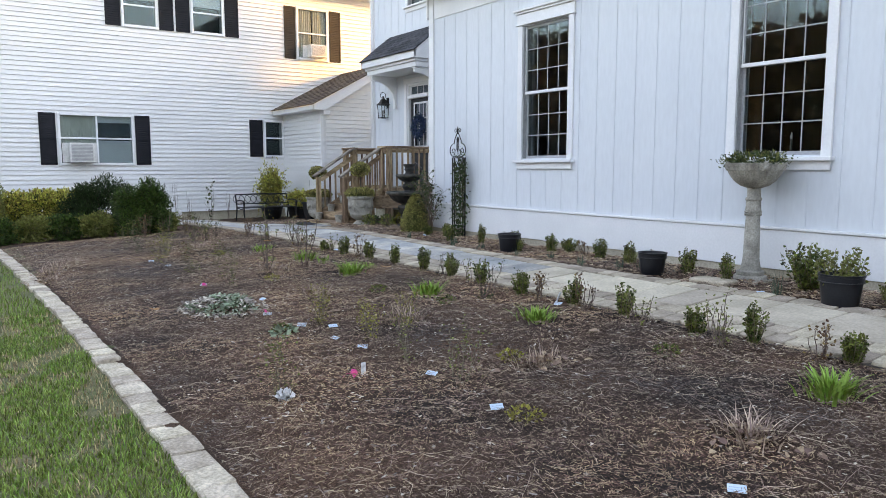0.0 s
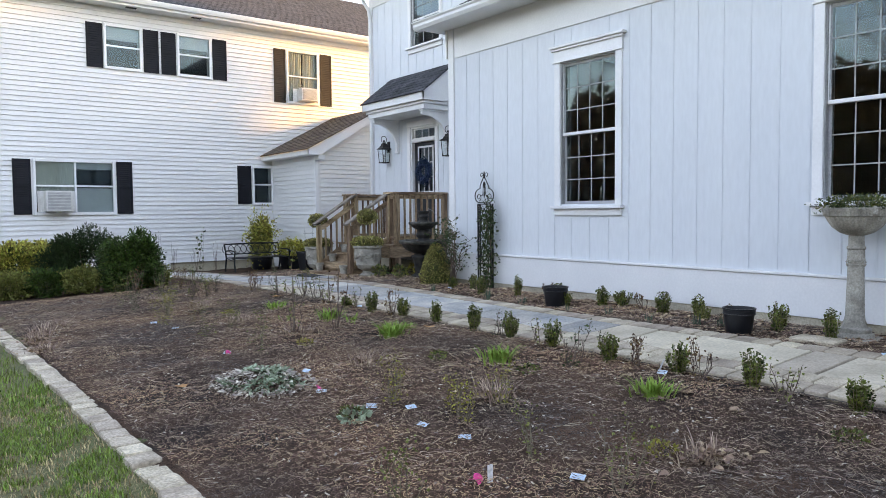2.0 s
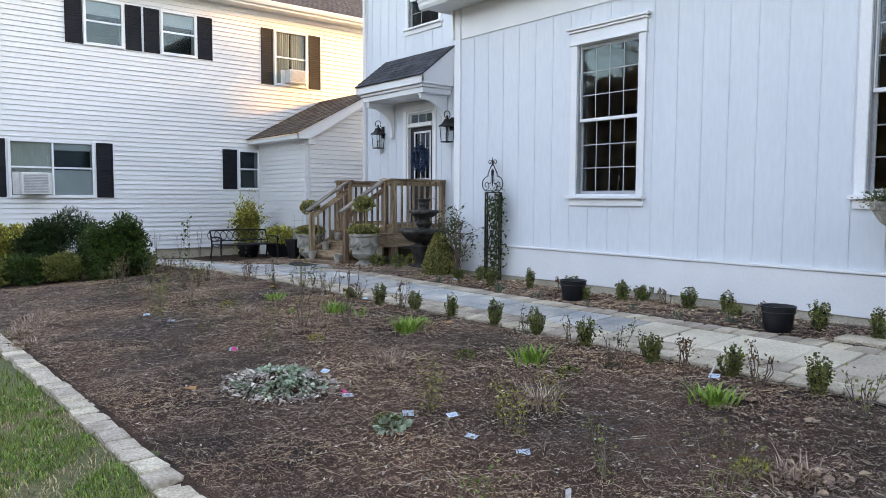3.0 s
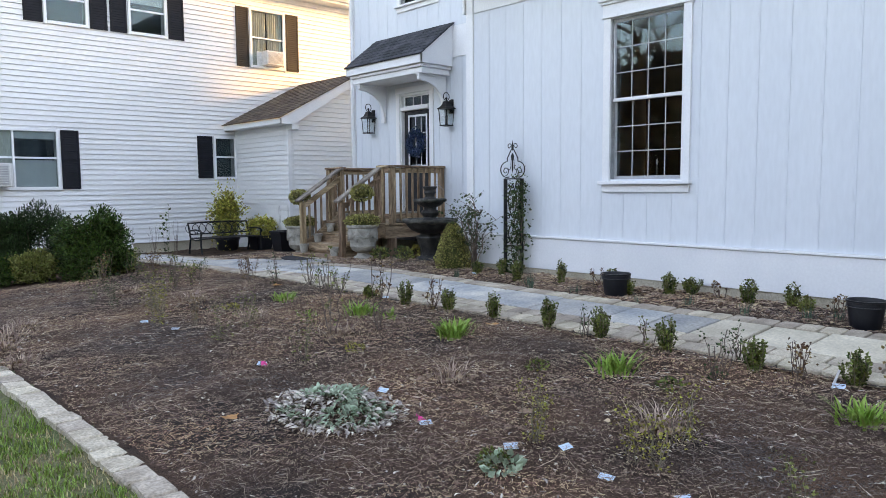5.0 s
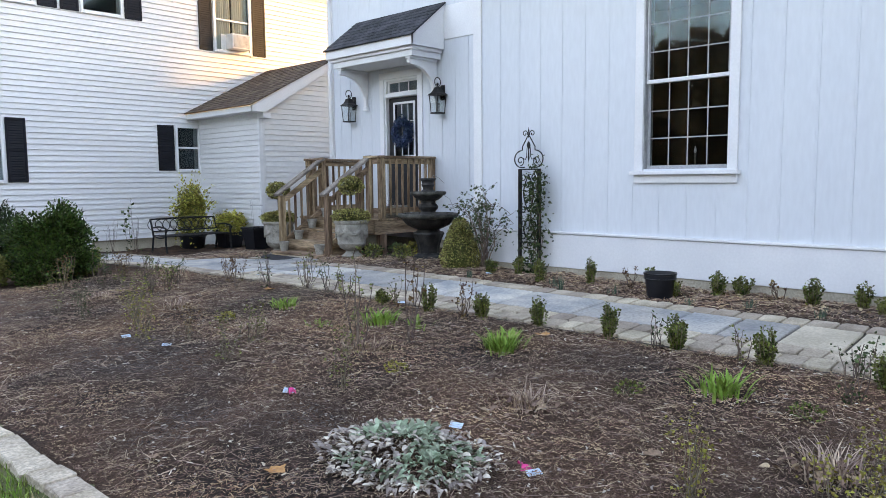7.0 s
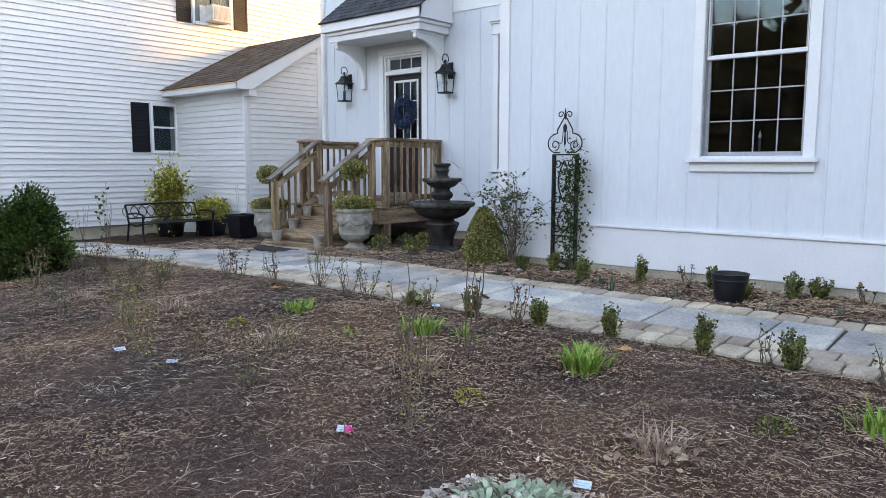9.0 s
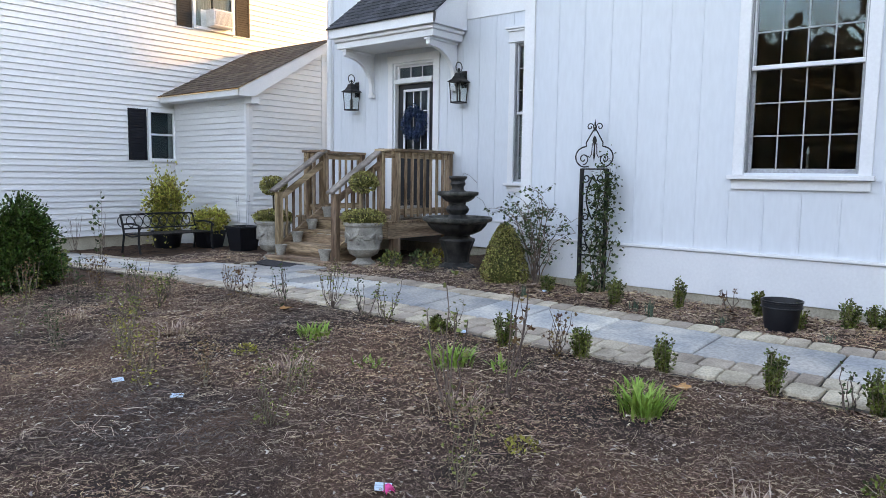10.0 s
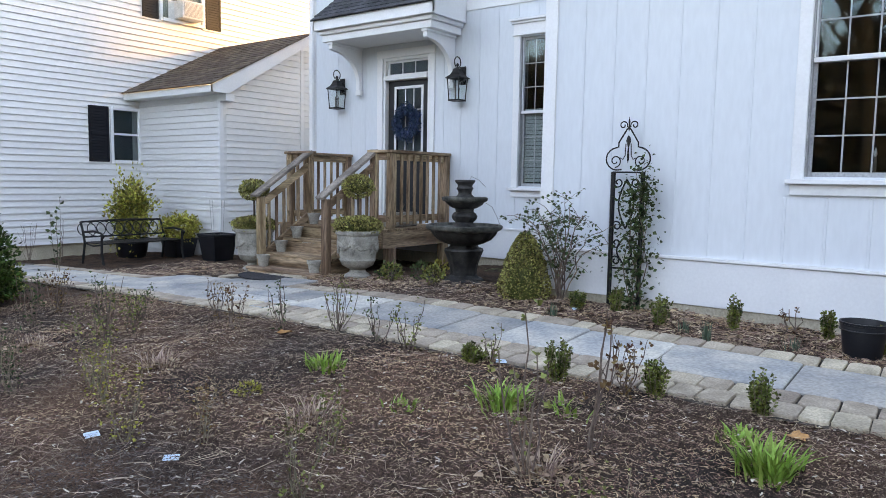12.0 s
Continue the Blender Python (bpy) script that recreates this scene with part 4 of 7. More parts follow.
def neighbour_window(kind, x0, x1, z0, z1):
    """Frame, sashes, panes, curtain and shutters of one neighbour window, in the house's own axes."""
    units = [(x0, (x0 + x1) / 2), ((x0 + x1) / 2, x1)] if kind == "pair" else [(x0, x1)]
    w = part("window", B().box(x0 - 0.03, x0 + 0.03, -0.05, 0.06, z0 - 0.03, z1 + 0.03, 0.005).box(x1 - 0.03, x1 + 0.03, -0.05, 0.06, z0 - 0.03, z1 + 0.03, 0.005)
             .box(x0 + 0.03, x1 - 0.03, -0.05, 0.06, z1 - 0.04, z1 + 0.03, 0.005).box(x0 + 0.03, x1 - 0.03, -0.06, 0.06, z0 - 0.03, z0 + 0.04, 0.005), TRIM, nh)
    for i, (a, c) in enumerate(units):
        a2, c2 = (a + 0.03 if i == 0 else a + 0.02), (c - 0.03 if i == len(units) - 1 else c - 0.02)
        zm = (z0 + z1) / 2 + (0.02 if kind != "pair" else 0.03)
        if kind == "pair" and i == 0:
            part("mullion", B().box(c - 0.02, c + 0.02, -0.045, 0.06, z0 + 0.04, z1 - 0.04, 0.004), TRIM, w)
        part("sash_rail", B().box(a2, c2, -0.02, 0.02, zm - 0.02, zm + 0.02, 0.003), TRIM, w)
        for lo, hi in ((z0 + 0.04, zm - 0.02), (zm + 0.02, z1 - 0.04)):
            part("pane", B().box(a2, c2, -0.004, 0.0, lo, hi), GLASS, w).visible_shadow = False
        if kind == "warm":
            for s in (0, 1):
                q = a2 if s == 0 else (a2 + c2) / 2 + 0.02
                b = B()
                n = 24
                vs = []
                for k in range(n + 1):
                    xx = q + ((c2 - a2) / 2 - 0.02) * k / n
                    dy = 0.02 * math.sin(k * 1.9)
                    vs += [(xx, 0.035 + dy, z0 + 0.05), (xx, 0.035 + dy, z1 - 0.04)]
                b.add(vs, [(2 * k, 2 * k + 2, 2 * k + 3, 2 * k + 1) for k in range(n)])
                part("curtain", b, CURTAIN, w)
        elif kind == "pair":
            part("roller_shade", B().box(a2, c2, 0.022, 0.026, zm - 0.13 if i == 0 else z1 - 0.2, z1 - 0.03), CURTAIN if i == 0 else SHADE, w)
            if i == 1:
                part("curtain", B().box(a2, c2, 0.03, 0.034, z0 + 0.03, zm - 0.05), SHADE, w)
        elif kind == "upper":
            part("roller_shade", B().box(a2, c2, 0.022, 0.026, zm + 0.15, z1 - 0.03), SHADE, w)
    return w


def shutter(x0, x1, z0, z1, mat):
    zm = (z0 + z1) / 2
    s = part("shutter", B().box(x0, x1, -0.032, -0.018, z0, z1, 0.003).box(x0, x0 + 0.045, -0.045, -0.033, z0, z1, 0.003).box(x1 - 0.045, x1, -0.045, -0.033, z0, z1, 0.003)
             .box(x0 + 0.046, x1 - 0.046, -0.045, -0.033, z0, z0 + 0.06, 0.003).box(x0 + 0.046, x1 - 0.046, -0.045, -0.033, z1 - 0.06, z1, 0.003).box(x0 + 0.046, x1 - 0.046, -0.045, -0.033, zm - 0.03, zm + 0.03, 0.003), mat, nh)
    for lo, hi in ((z0 + 0.06, zm - 0.03), (zm + 0.03, z1 - 0.06)):
        n = max(1, int((hi - lo) / 0.05))
        for k in range(n):
            za, zb = lo + (hi - lo) * k / n, lo + (hi - lo) * (k + 1) / n
            part("louvre", B().prism([(-0.033, za), (-0.041, za + 0.004), (-0.034, zb), (-0.033, zb)], 0, x0 + 0.047, x1 - 0.047), mat, s)
    return s


for kd, a, c, lo, hi in NW:
    neighbour_window(kd, a, c, lo, hi)
for a, c, lo, hi, mt in ((3.60, 3.97, 5.10, 6.17, SHUTTER), (4.92, 5.29, 5.10, 6.17, SHUTTER), (5.35, 5.72, 5.10, 6.17, SHUTTER), (6.68, 7.06, 5.10, 6.17, SHUTTER),
                         (8.42, 8.77, 4.66, 6.16, BROWNSHUT), (9.87, 10.24, 4.66, 6.16, BROWNSHUT), (1.96, 2.33, 1.54, 2.83, SHUTTER), (4.19, 4.56, 1.54, 2.83, SHUTTER), (7.29, 7.68, 1.78, 2.83, SHUTTER)):
    shutter(a, c, lo, hi, mt)
part("soffit", B().box(NX0 - 0.3, NX1 + 0.3, -0.42, 0.0, NZ1 - 0.02, NZ1, 0.002), TRIM, nh)
part("fascia", B().box(NX0 - 0.3, NX1 + 0.3, -0.44, -0.42, NZ1 - 0.03, NZ1 + 0.15, 0.003), TRIM, nh)
g = part("gutter", B().prism([(-0.442, NZ1 + 0.03), (-0.51, NZ1 + 0.03), (-0.54, NZ1 + 0.08), (-0.56, NZ1 + 0.14), (-0.55, NZ1 + 0.15), (-0.442, NZ1 + 0.15)], 0, NX0 - 0.3, NX1 + 0.3), TRIM, nh)
for xx in (4.6, 6.2):
    part("soffit_vent", B().box(xx - 0.12, xx + 0.12, -0.30, -0.18, NZ1 - 0.03, NZ1 - 0.021), SHUTTER, nh)
roof_plane("roof", "y", -0.48, 5.0, NZ1 + 0.16, NZ1 + 2.9, NX0 - 0.4, NX1 + 0.4, SHINGLE, "", course=0.16, tab=0.9, parent=nh, thick=0.03)
roof_plane("roof", "y", 10.2, 5.0, NZ1 + 0.16, NZ1 + 2.9, NX0 - 0.4, NX1 + 0.4, SHINGLE, "", course=0.5, tab=30, parent=nh, thick=0.03)


def air_conditioner(at, w, h, label):
    a = thing("air_conditioner", label, "air conditioner", at)
    part("case", B().box(-w / 2, w / 2, -0.32, 0.0, 0, h, 0.012), WHITEPLASTIC, a)
    gr = part("rear_grille", B().box(-w / 2 + 0.04, w / 2 - 0.04, -0.326, -0.321, 0.04, h - 0.04), METAL, a)
    for k in range(12):
        zz = 0.055 + (h - 0.11) * k / 11
        part("fin", B().box(-w / 2 + 0.04, w / 2 - 0.04, -0.334, -0.327, zz - 0.004, zz + 0.004), SHADE, gr)
    for s in (-1, 1):
        part("side_panel", B().box(s * w / 2, s * (w / 2 + 0.13), -0.02, 0.0, 0, h, 0.002), WHITEPLASTIC, a)
    return a


air_conditioner((9.38, NY + 0.0, 4.73), 0.50, 0.36, "white window air conditioner in an upper window")
air_conditioner((2.86, NY + 0.0, 1.60), 0.56, 0.49, "white window air conditioner in a lower window")

# side entry lean-to
sh = thing("side_entry", "white vinyl-sided lean-to entry with a brown shingled roof", "shed", (0, 0, 0), kind="structure")
SX, SY = 8.32, 17.7
part("wall", B().box(SX, SX + 0.12, SY, NY - 0.02, 0.0, 3.08).prism([(SX, 0.0), (11.5, 0.0), (11.5, 4.3), (10.2, 4.24), (SX, 3.10)], 1, SY + 0.02, SY + 0.14), VINYL, sh)
z = 0.105
while z < 4.2:
    zt = z + COURSE
    if zt < 3.1:
        part("siding_board", B().prism([(SX - 0.0, z), (SX - 0.022, z + 0.001), (SX - 0.021, z + 0.010), (SX - 0.003, zt - 0.001), (SX, zt - 0.001)], 1, SY + 0.06, NY - 0.03), VINYL, sh)
    xa = SX + 0.06 if zt < 3.1 else SX + (zt - 3.1) / 0.605 + 0.06
    part("siding_board", B().prism([(SY + 0.02, z), (SY - 0.002, z + 0.001), (SY - 0.001, z + 0.010), (SY + 0.017, zt - 0.001), (SY + 0.02, zt - 0.001)], 0, xa, 11.4), VINYL, sh)
    z = zt
part("corner_post", B().box(SX - 0.02, SX + 0.06, SY - 0.002, SY + 0.06, 0.2, 3.1, 0.004), TRIM, sh)
# unseen wall, added to keep low sunlight off the lean-to and lower siding
part("link_wall", B().box(11.5, 11.7, 16.1, NY - 0.02, 0.0, 2.6), VINYL, sh)
part("corner_post", B().box(10.18, 10.26, SY - 0.004, SY + 0.04, 0.2, 4.24, 0.004), TRIM, sh)
part("eave_fascia", B().box(SX - 0.32, SX - 0.30, SY - 0.22, NY - 0.02, 2.98, 3.10, 0.003), TRIM, sh)
part("eave_soffit", B().box(SX - 0.30, SX, SY - 0.2, NY - 0.02, 2.98, 3.0, 0.002), TRIM, sh)
part("rake_board", B().prism([(SX - 0.32, 2.98), (SX - 0.32, 3.10), (10.25, 4.30), (10.25, 4.13), (SX + 0.02, 2.98)], 1, SY - 0.22, SY - 0.19), TRIM, sh)
part("rake_soffit", B().prism([(SX + 0.02, 2.985), (SX + 0.02, 3.0), (10.25, 4.15), (10.25, 4.13)], 1, SY - 0.19, SY + 0.02), TRIM, sh)
part("rake_return", B().box(SX - 0.02, SX + 0.16, SY - 0.185, SY + 0.0, 2.86, 2.98, 0.003), TRIM, sh)
roof_plane("roof", "x", SX - 0.36, 10.28, 3.11, 4.335, SY - 0.25, NY - 0.02, BROWNSHINGLE, "", course=0.14, tab=0.30, parent=sh, thick=0.012, count=280)


# ---- plants: builders ----
def bez(a, b, sag, n=6):
    a, b = Vector(a), Vector(b)
    return [a.lerp(b, i / (n - 1)) + Vector(sag) * (4 * (i / (n - 1)) * (1 - i / (n - 1))) for i in range(n)]


def shrub_mesh(rng, rx, ry, h, n, size, lump=0.25, core=0.55, base=0.12, freq=3.0, aspect=0.55, top=1.0):
    """Leaves spread through a lumpy upright volume on z from base to h, thickest near the surface."""
    b = B()
    seed = rng.uniform(0, 50)
    k = 0
    while k < n:
        v = Vector((rng.gauss(0, 1), rng.gauss(0, 1), rng.gauss(0, 1))).normalized()
        r = core + (1 - core) * rng.random() ** 0.6
        r *= 1 + lump * noise.noise(v * freq + Vector((seed, 0, 0))) * 1.6 + 0.10 * lump * max(-1.5, min(1.5, rng.gauss(0, 1)))
        zz = base + (h - base) * (0.5 + 0.5 * v.z * r * (top if v.z > 0 else 1))
        if zz < 0.01:
            zz = 0.01 + rng.random() * 0.05
        c = (v.x * r * rx, v.y * r * ry, zz)
        b.add(leaf_verts(rng, c, size, nrm=(v.x, v.y, v.z + 0.4), aspect=aspect), LEAF_F)
        k += 1
    return b


def clump_mesh(rng, rx, ry, h, clumps, n, size, aspect=0.5, rad=0.24):
    """A bush made of many overlapping leafy clumps, with dents and gaps between them."""
    b = B()
    for k in range(clumps):
        a, q = rng.uniform(0, 6.283), rng.random() ** 0.5
        up = rng.random()
        wide = math.sqrt(max(0.05, 1 - (up * 1.15 - 0.3) ** 2))
        c = Vector((rx * q * wide * math.cos(a), ry * q * wide * math.sin(a), 0.10 + (h - 0.22) * up * (1 - 0.25 * q)))
        r = rad * rng.uniform(0.65, 1.25)
        lean = Vector((math.cos(a) * 0.5, math.sin(a) * 0.5, 0.8))
        for j in range(n):
            v = Vector((rng.gauss(0, 1), rng.gauss(0, 1), rng.gauss(0, 1))).normalized()
            p = c + v * (r * rng.random() ** 0.45)
            p.z = max(p.z, 0.015)
            b.add(leaf_verts(rng, p, size, nrm=v * 0.6 + lean * 0.6, aspect=aspect), LEAF_F)
    return b


def clumped_bush(name, label, at, rx, ry, h, clumps, n, size, mat, seed, **kw):
    rng = random.Random(seed)
    s = thing(name, label, "shrub", (at[0], at[1], ground(*at)))
    tagged(part("foliage", clump_mesh(rng, rx, ry, h, clumps, n, size, **kw), mat, s), kind="stuff")
    tagged(part("branchwork", stem_mesh(rng, h * 0.8, min(rx, ry) * 0.7, 14), BARK, s), kind="stuff")
    return s


def stem_mesh(rng, h, spread, n, r=0.006, z0=-0.04, sides=4):
    b = B()
    for i in range(n):
        a = rng.uniform(0, 6.283)
        e = (math.cos(a) * spread * rng.uniform(0.2, 1), math.sin(a) * spread * rng.uniform(0.2, 1), h * rng.uniform(0.6, 1))
        b.tube(bez((rng.gauss(0, 0.008), rng.gauss(0, 0.008), z0), e, (rng.gauss(0, spread * 0.1), rng.gauss(0, spread * 0.1), 0)), r, sides, r * 0.35)
    return b


def shrub(name, label, at, rx, ry, h, n, size, mat, stem=BARK, group="", seed=1, category="shrub", stems=6, inner=None, **kw):
    rng = random.Random(seed)
    s = thing(name, label, category, (at[0], at[1], at[2] if len(at) > 2 else ground(*at)), group=group)
    tagged(part("foliage", shrub_mesh(rng, rx, ry, h, n, size, **kw), mat, s), kind="stuff")
    if inner:
        tagged(part("inner_foliage", shrub_mesh(rng, rx * 0.8, ry * 0.8, h * 0.9, inner[1], size, lump=0.25, core=0.3, base=kw.get("base", 0.1)), inner[0], s), kind="stuff")
    tagged(part("branchwork", stem_mesh(rng, h * 0.8, min(rx, ry) * 0.7, stems), stem, s), kind="stuff")
    return s


def sprig_shrub(name, label, seed, h, spread, nst, nleaf, size, mat, at, group=""):
    """An open upright shrub: separate sprigs with leaves ranked along them."""
    rng = random.Random(seed)
    s = thing(name, label, "shrub", (at[0], at[1], ground(*at)), group=group)
    st_, lf_ = B(), B()
    for i in range(nst):
        a = rng.uniform(0, 6.283)
        q = rng.uniform(0.15, 1)
        e = Vector((math.cos(a) * spread * q, math.sin(a) * spread * q, h * rng.uniform(0.65, 1.05) * (1 - 0.25 * q)))
        pts = bez((rng.gauss(0, 0.01), rng.gauss(0, 0.01), -0.04), e, (math.cos(a) * spread * 0.15, math.sin(a) * spread * 0.15, 0), 7)
        st_.tube(pts, 0.004, 4, 0.0012)
        for k in range(nleaf):
            t = 0.18 + 0.82 * (k + rng.random()) / nleaf
            f = t * 6
            i0 = min(5, int(f))
            p = pts[i0].lerp(pts[i0 + 1], f - i0)
            w = a + rng.uniform(-3.14, 3.14)
            d = Vector((math.cos(w), math.sin(w), rng.uniform(0.1, 1.1)))
            lf_.add(leaf_verts(rng, p + d * 0.004, size, nrm=d, aspect=0.6), LEAF_F)
    tagged(part("foliage", lf_, mat, s), kind="stuff")
    tagged(part("branchwork", st_, GREENTWIG, s), kind="stuff")
    return s


def twig_bush(name, label, seed, h, spread, n, leaves, mat, at, group="bare rose bushes", leaf=0.03, stem=TWIG, r=0.0062, z=None, strew=0.0):
    """Bare canes that fork, with a few leaves near the tips."""
    rng = random.Random(seed)
    s = thing(name, label, "rose bush", (at[0], at[1], ground(*at) if z is None else z), group=group)
    c, l = B(), B()
    tips = []
    for i in range(n):
        a = rng.uniform(0, 6.283)
        q = rng.uniform(0.2, 1) * spread
        top_ = Vector((math.cos(a) * q, math.sin(a) * q, h * rng.uniform(0.55, 1)))
        pts = [p + Vector((rng.gauss(0, 0.008), rng.gauss(0, 0.008), 0)) for p in bez((rng.gauss(0, 0.015), rng.gauss(0, 0.015), -0.04), top_, (math.cos(a) * q * 0.1, math.sin(a) * q * 0.1, 0), 6)]
        c.tube(pts, r * rng.uniform(0.7, 1.2), 5, r * 0.5)
        for j in range(rng.randint(1, 4)):
            k = rng.randint(1, 5)
            w = rng.uniform(0, 6.283)
            e = pts[k] + Vector((math.cos(w) * 0.3, math.sin(w) * 0.3, rng.uniform(0.2, 0.8))) * h * rng.uniform(0.12, 0.32)
            c.tube(bez(pts[k], e, (0, 0, 0.01), 4), r * 0.5, 4, r * 0.22)
            tips.append(e)
        tips.append(pts[-1])
    for e in tips:
        for j in range(leaves if rng.random() < 0.8 else 0):
            w = rng.uniform(0, 6.283)
            l.add(leaf_verts(rng, e - Vector((rng.gauss(0, strew), rng.gauss(0, strew), rng.uniform(0, 0.04) + rng.gauss(0, strew))), leaf, nrm=(math.cos(w), math.sin(w), 0.4), aspect=0.6), LEAF_F)
    tagged(part("branchwork", c, stem, s), kind="stuff")
    if l.f:
        tagged(part("foliage", l, mat, s), kind="stuff")
    return s


def blade_tuft(name, label, seed, at, n, length, mat, spread=0.5, width=0.016, group="", category="plant", droop=0.35, r0=0.05):
    """Arching strap leaves from one crown."""
    rng = random.Random(seed)
    s = thing(name, label, category, (at[0], at[1], ground(*at)), group=group)
    b = B()
    for i in range(n):
        a = rng.uniform(0, 6.283)
        L = length * rng.uniform(0.55, 1.1)
        out = spread * rng.uniform(0.1, 1) * L
        o = Vector((math.cos(a), math.sin(a), 0))
        sd = Vector((-math.sin(a), math.cos(a), 0)) * width * 0.5 * rng.uniform(0.7, 1.2)
        root = o * rng.uniform(0, r0) + Vector((rng.gauss(0, r0 * 0.4), rng.gauss(0, r0 * 0.4), -0.02))
        vs, m = [], 5
        for k in range(m + 1):
            t = k / m
            p = root + o * (out * t * (0.4 + 0.6 * t)) + Vector((0, 0, L * (t - droop * spread * t * t)))
            wd = (1 - t ** 2.2) * 0.9 + 0.1
            vs += [p - sd * wd, p - Vector((0, 0, 0.003)) * wd, p + sd * wd]
        fs = []
        for k in range(m):
            fs += [(3 * k, 3 * k + 1, 3 * k + 4, 3 * k + 3), (3 * k + 1, 3 * k + 2, 3 * k + 5, 3 * k + 4)]
        b.add(vs, fs)
    tagged(part("foliage", b, mat, s), kind="stuff")
    return s


# ---- bed along the path ----
for i, (x, y, h) in enumerate(((4.60, 2.13, .22), (4.54, 2.76, .31), (4.45, 3.18, .23), (4.52, 3.91, .28), (4.55, 4.53, .24), (4.45, 5.12, .26), (4.53, 5.84, .28), (4.61, 6.48, .27), (4.60, 7.05, .29), (4.61, 7.73, .26), (4.56, 8.30, .25), (4.50, 8.92, .29), (4.52, 9.58, .16))):
    sprig_shrub("boxwood", "small upright young boxwood with yellow-green leaves", 20 + i, h * 1.05, 0.088, 30, 34, 0.021, BOX, (x, y), "boxwoods along the path")
for i, (x, y, L, n) in enumerate(((3.93, 1.92, .27, 80), (3.90, 4.27, .23, 60), (3.88, 5.86, .24, 60), (3.87, 7.52, .26, 80), (3.92, 8.95, .25, 60), (3.86, 10.37, .19, 45), (4.18, 7.72, .14, 30), (3.62, 9.45, .10, 18), (4.05, 8.62, .16, 14))):
    blade_tuft("daylily", "clump of bright green daylily leaves", 60 + i, (x, y), int(n * 1.6), L * 0.84, LILY, spread=0.8, width=0.02, r0=0.10, group="daylily clumps")
for i, (x, y, L) in enumerate(((3.10, 1.86, .22), (3.16, 3.41, .17), (3.12, 5.06, .22), (3.02, 6.66, .21), (3.25, 8.36, .2), (3.10, 9.7, .20), (3.20, 11.35, .2), (2.9, 12.6, .18), (1.15, 10.9, .22), (1.35, 11.3, .2), (1.0, 10.4, .2), (0.98, 9.7, .16))):
    s = blade_tuft("dead_perennial", "clump of dry tan dead perennial stalks", 80 + i, (x, y), 75, L * 0.9, STALK, spread=0.85, width=0.009, group="dead perennial clumps", droop=0.3, r0=0.11)
    rng = random.Random(i)
    b = B()
    for k in range(90):
        a, q = rng.uniform(0, 6.283), abs(rng.gauss(0, 0.15))
        oval_leaf(b, rng, (q * math.cos(a), q * math.sin(a), 0.012 + 0.03 * rng.random()), 0.05, rng.uniform(0, 0.5), 0.3, rng.uniform(0.1, 0.7))
    tagged(part("leaf_litter", b, DRYLEAF, s), kind="stuff")
for i, (x, y, h, n, lv) in enumerate(((4.60, 10.99, .42, 9, 1), (4.34, 11.38, .40, 7, 1), (4.16, 11.81, .42, 6, 2), (3.62, 12.41, .32, 8, 3), (3.56, 12.85, .40, 9, 2), (3.62, 13.74, .42, 10, 3), (4.53, 10.20, .36, 5, 2), (4.53, 10.48, .33, 5, 1), (4.50, 8.47, .33, 6, 4),
                                      (4.60, 9.50, .25, 4, 1), (4.10, 5.22, .36, 6, 1), (4.42, 4.81, .27, 7, 2), (4.50, 5.99, .26, 4, 0), (4.58, 6.62, .23, 3, 0), (4.40, 4.25, .32, 7, 1), (4.30, 2.86, .34, 7, 2), (4.60, 5.30, .22, 4, 1), (4.50, 2.29, .24, 4, 2), (4.3, 3.55, .25, 5, 0), (3.9, 12.74, .3, 6, 2), (4.28, 12.2, .35, 6, 1), (3.4, 12.4, .5, 7, 1), (3.2, 13.3, .45, 8, 2), (2.9, 13.7, .4, 8, 1))):
    twig_bush("rose_bush", "pruned rose bush with brown canes and few leaves", 100 + i, h * 1.05, h * 0.42, n + 2, lv + 3, (OLIVE, ROSELEAF, REDLEAF)[i % 3], (x, y), leaf=0.024, r=0.0045, strew=0.02)
twig_bush("tall_rose", "tall thin rose with pale canes and young reddish leaves", 140, 0.95, 0.22, 4, 5, REDLEAF, (3.63, 8.29), leaf=0.034)
twig_bush("tall_rose", "tall thin rose with pale canes and young reddish leaves", 141, 0.85, 0.16, 5, 5, OLIVE, (3.19, 8.38), leaf=0.032)
for i, (x, y, h, n, mt) in enumerate(((2.57, 9.89, .33, 4, REDLEAF), (2.33, 10.22, .40, 6, YELLOWTWIG), (2.69, 11.24, .47, 5, OLIVE), (2.35, 11.54, .46, 5, ROSELEAF), (2.50, 5.44, .37, 9, YELLOWTWIG), (3.0, 4.84, .32, 5, YELLOWTWIG), (2.62, 4.78, .24, 5, YELLOWTWIG), (2.52, 4.07, .32, 3, OLIVE), (2.50, 3.46, .42, 4, OLIVE), (1.54, 3.92, .38, 3, OLIVE), (2.68, 4.93, .28, 4, YELLOWTWIG), (2.5, 7.76, .5, 4, OLIVE), (2.45, 9.05, .45, 5, OLIVE), (2.6, 10.9, .4, 7, YELLOWTWIG), (2.8, 9.3, .35, 4, OLIVE), (2.3, 12.2, .5, 5, OLIVE))):
    twig_bush("thin_shrub", "thin wiry shrub with a few fresh yellow-green leaves", 160 + i, h, h * 0.36, n + 3, 7, mt, (x, y), group="wiry young shrubs", leaf=0.018, stem=GREENTWIG, r=0.003, strew=0.03)
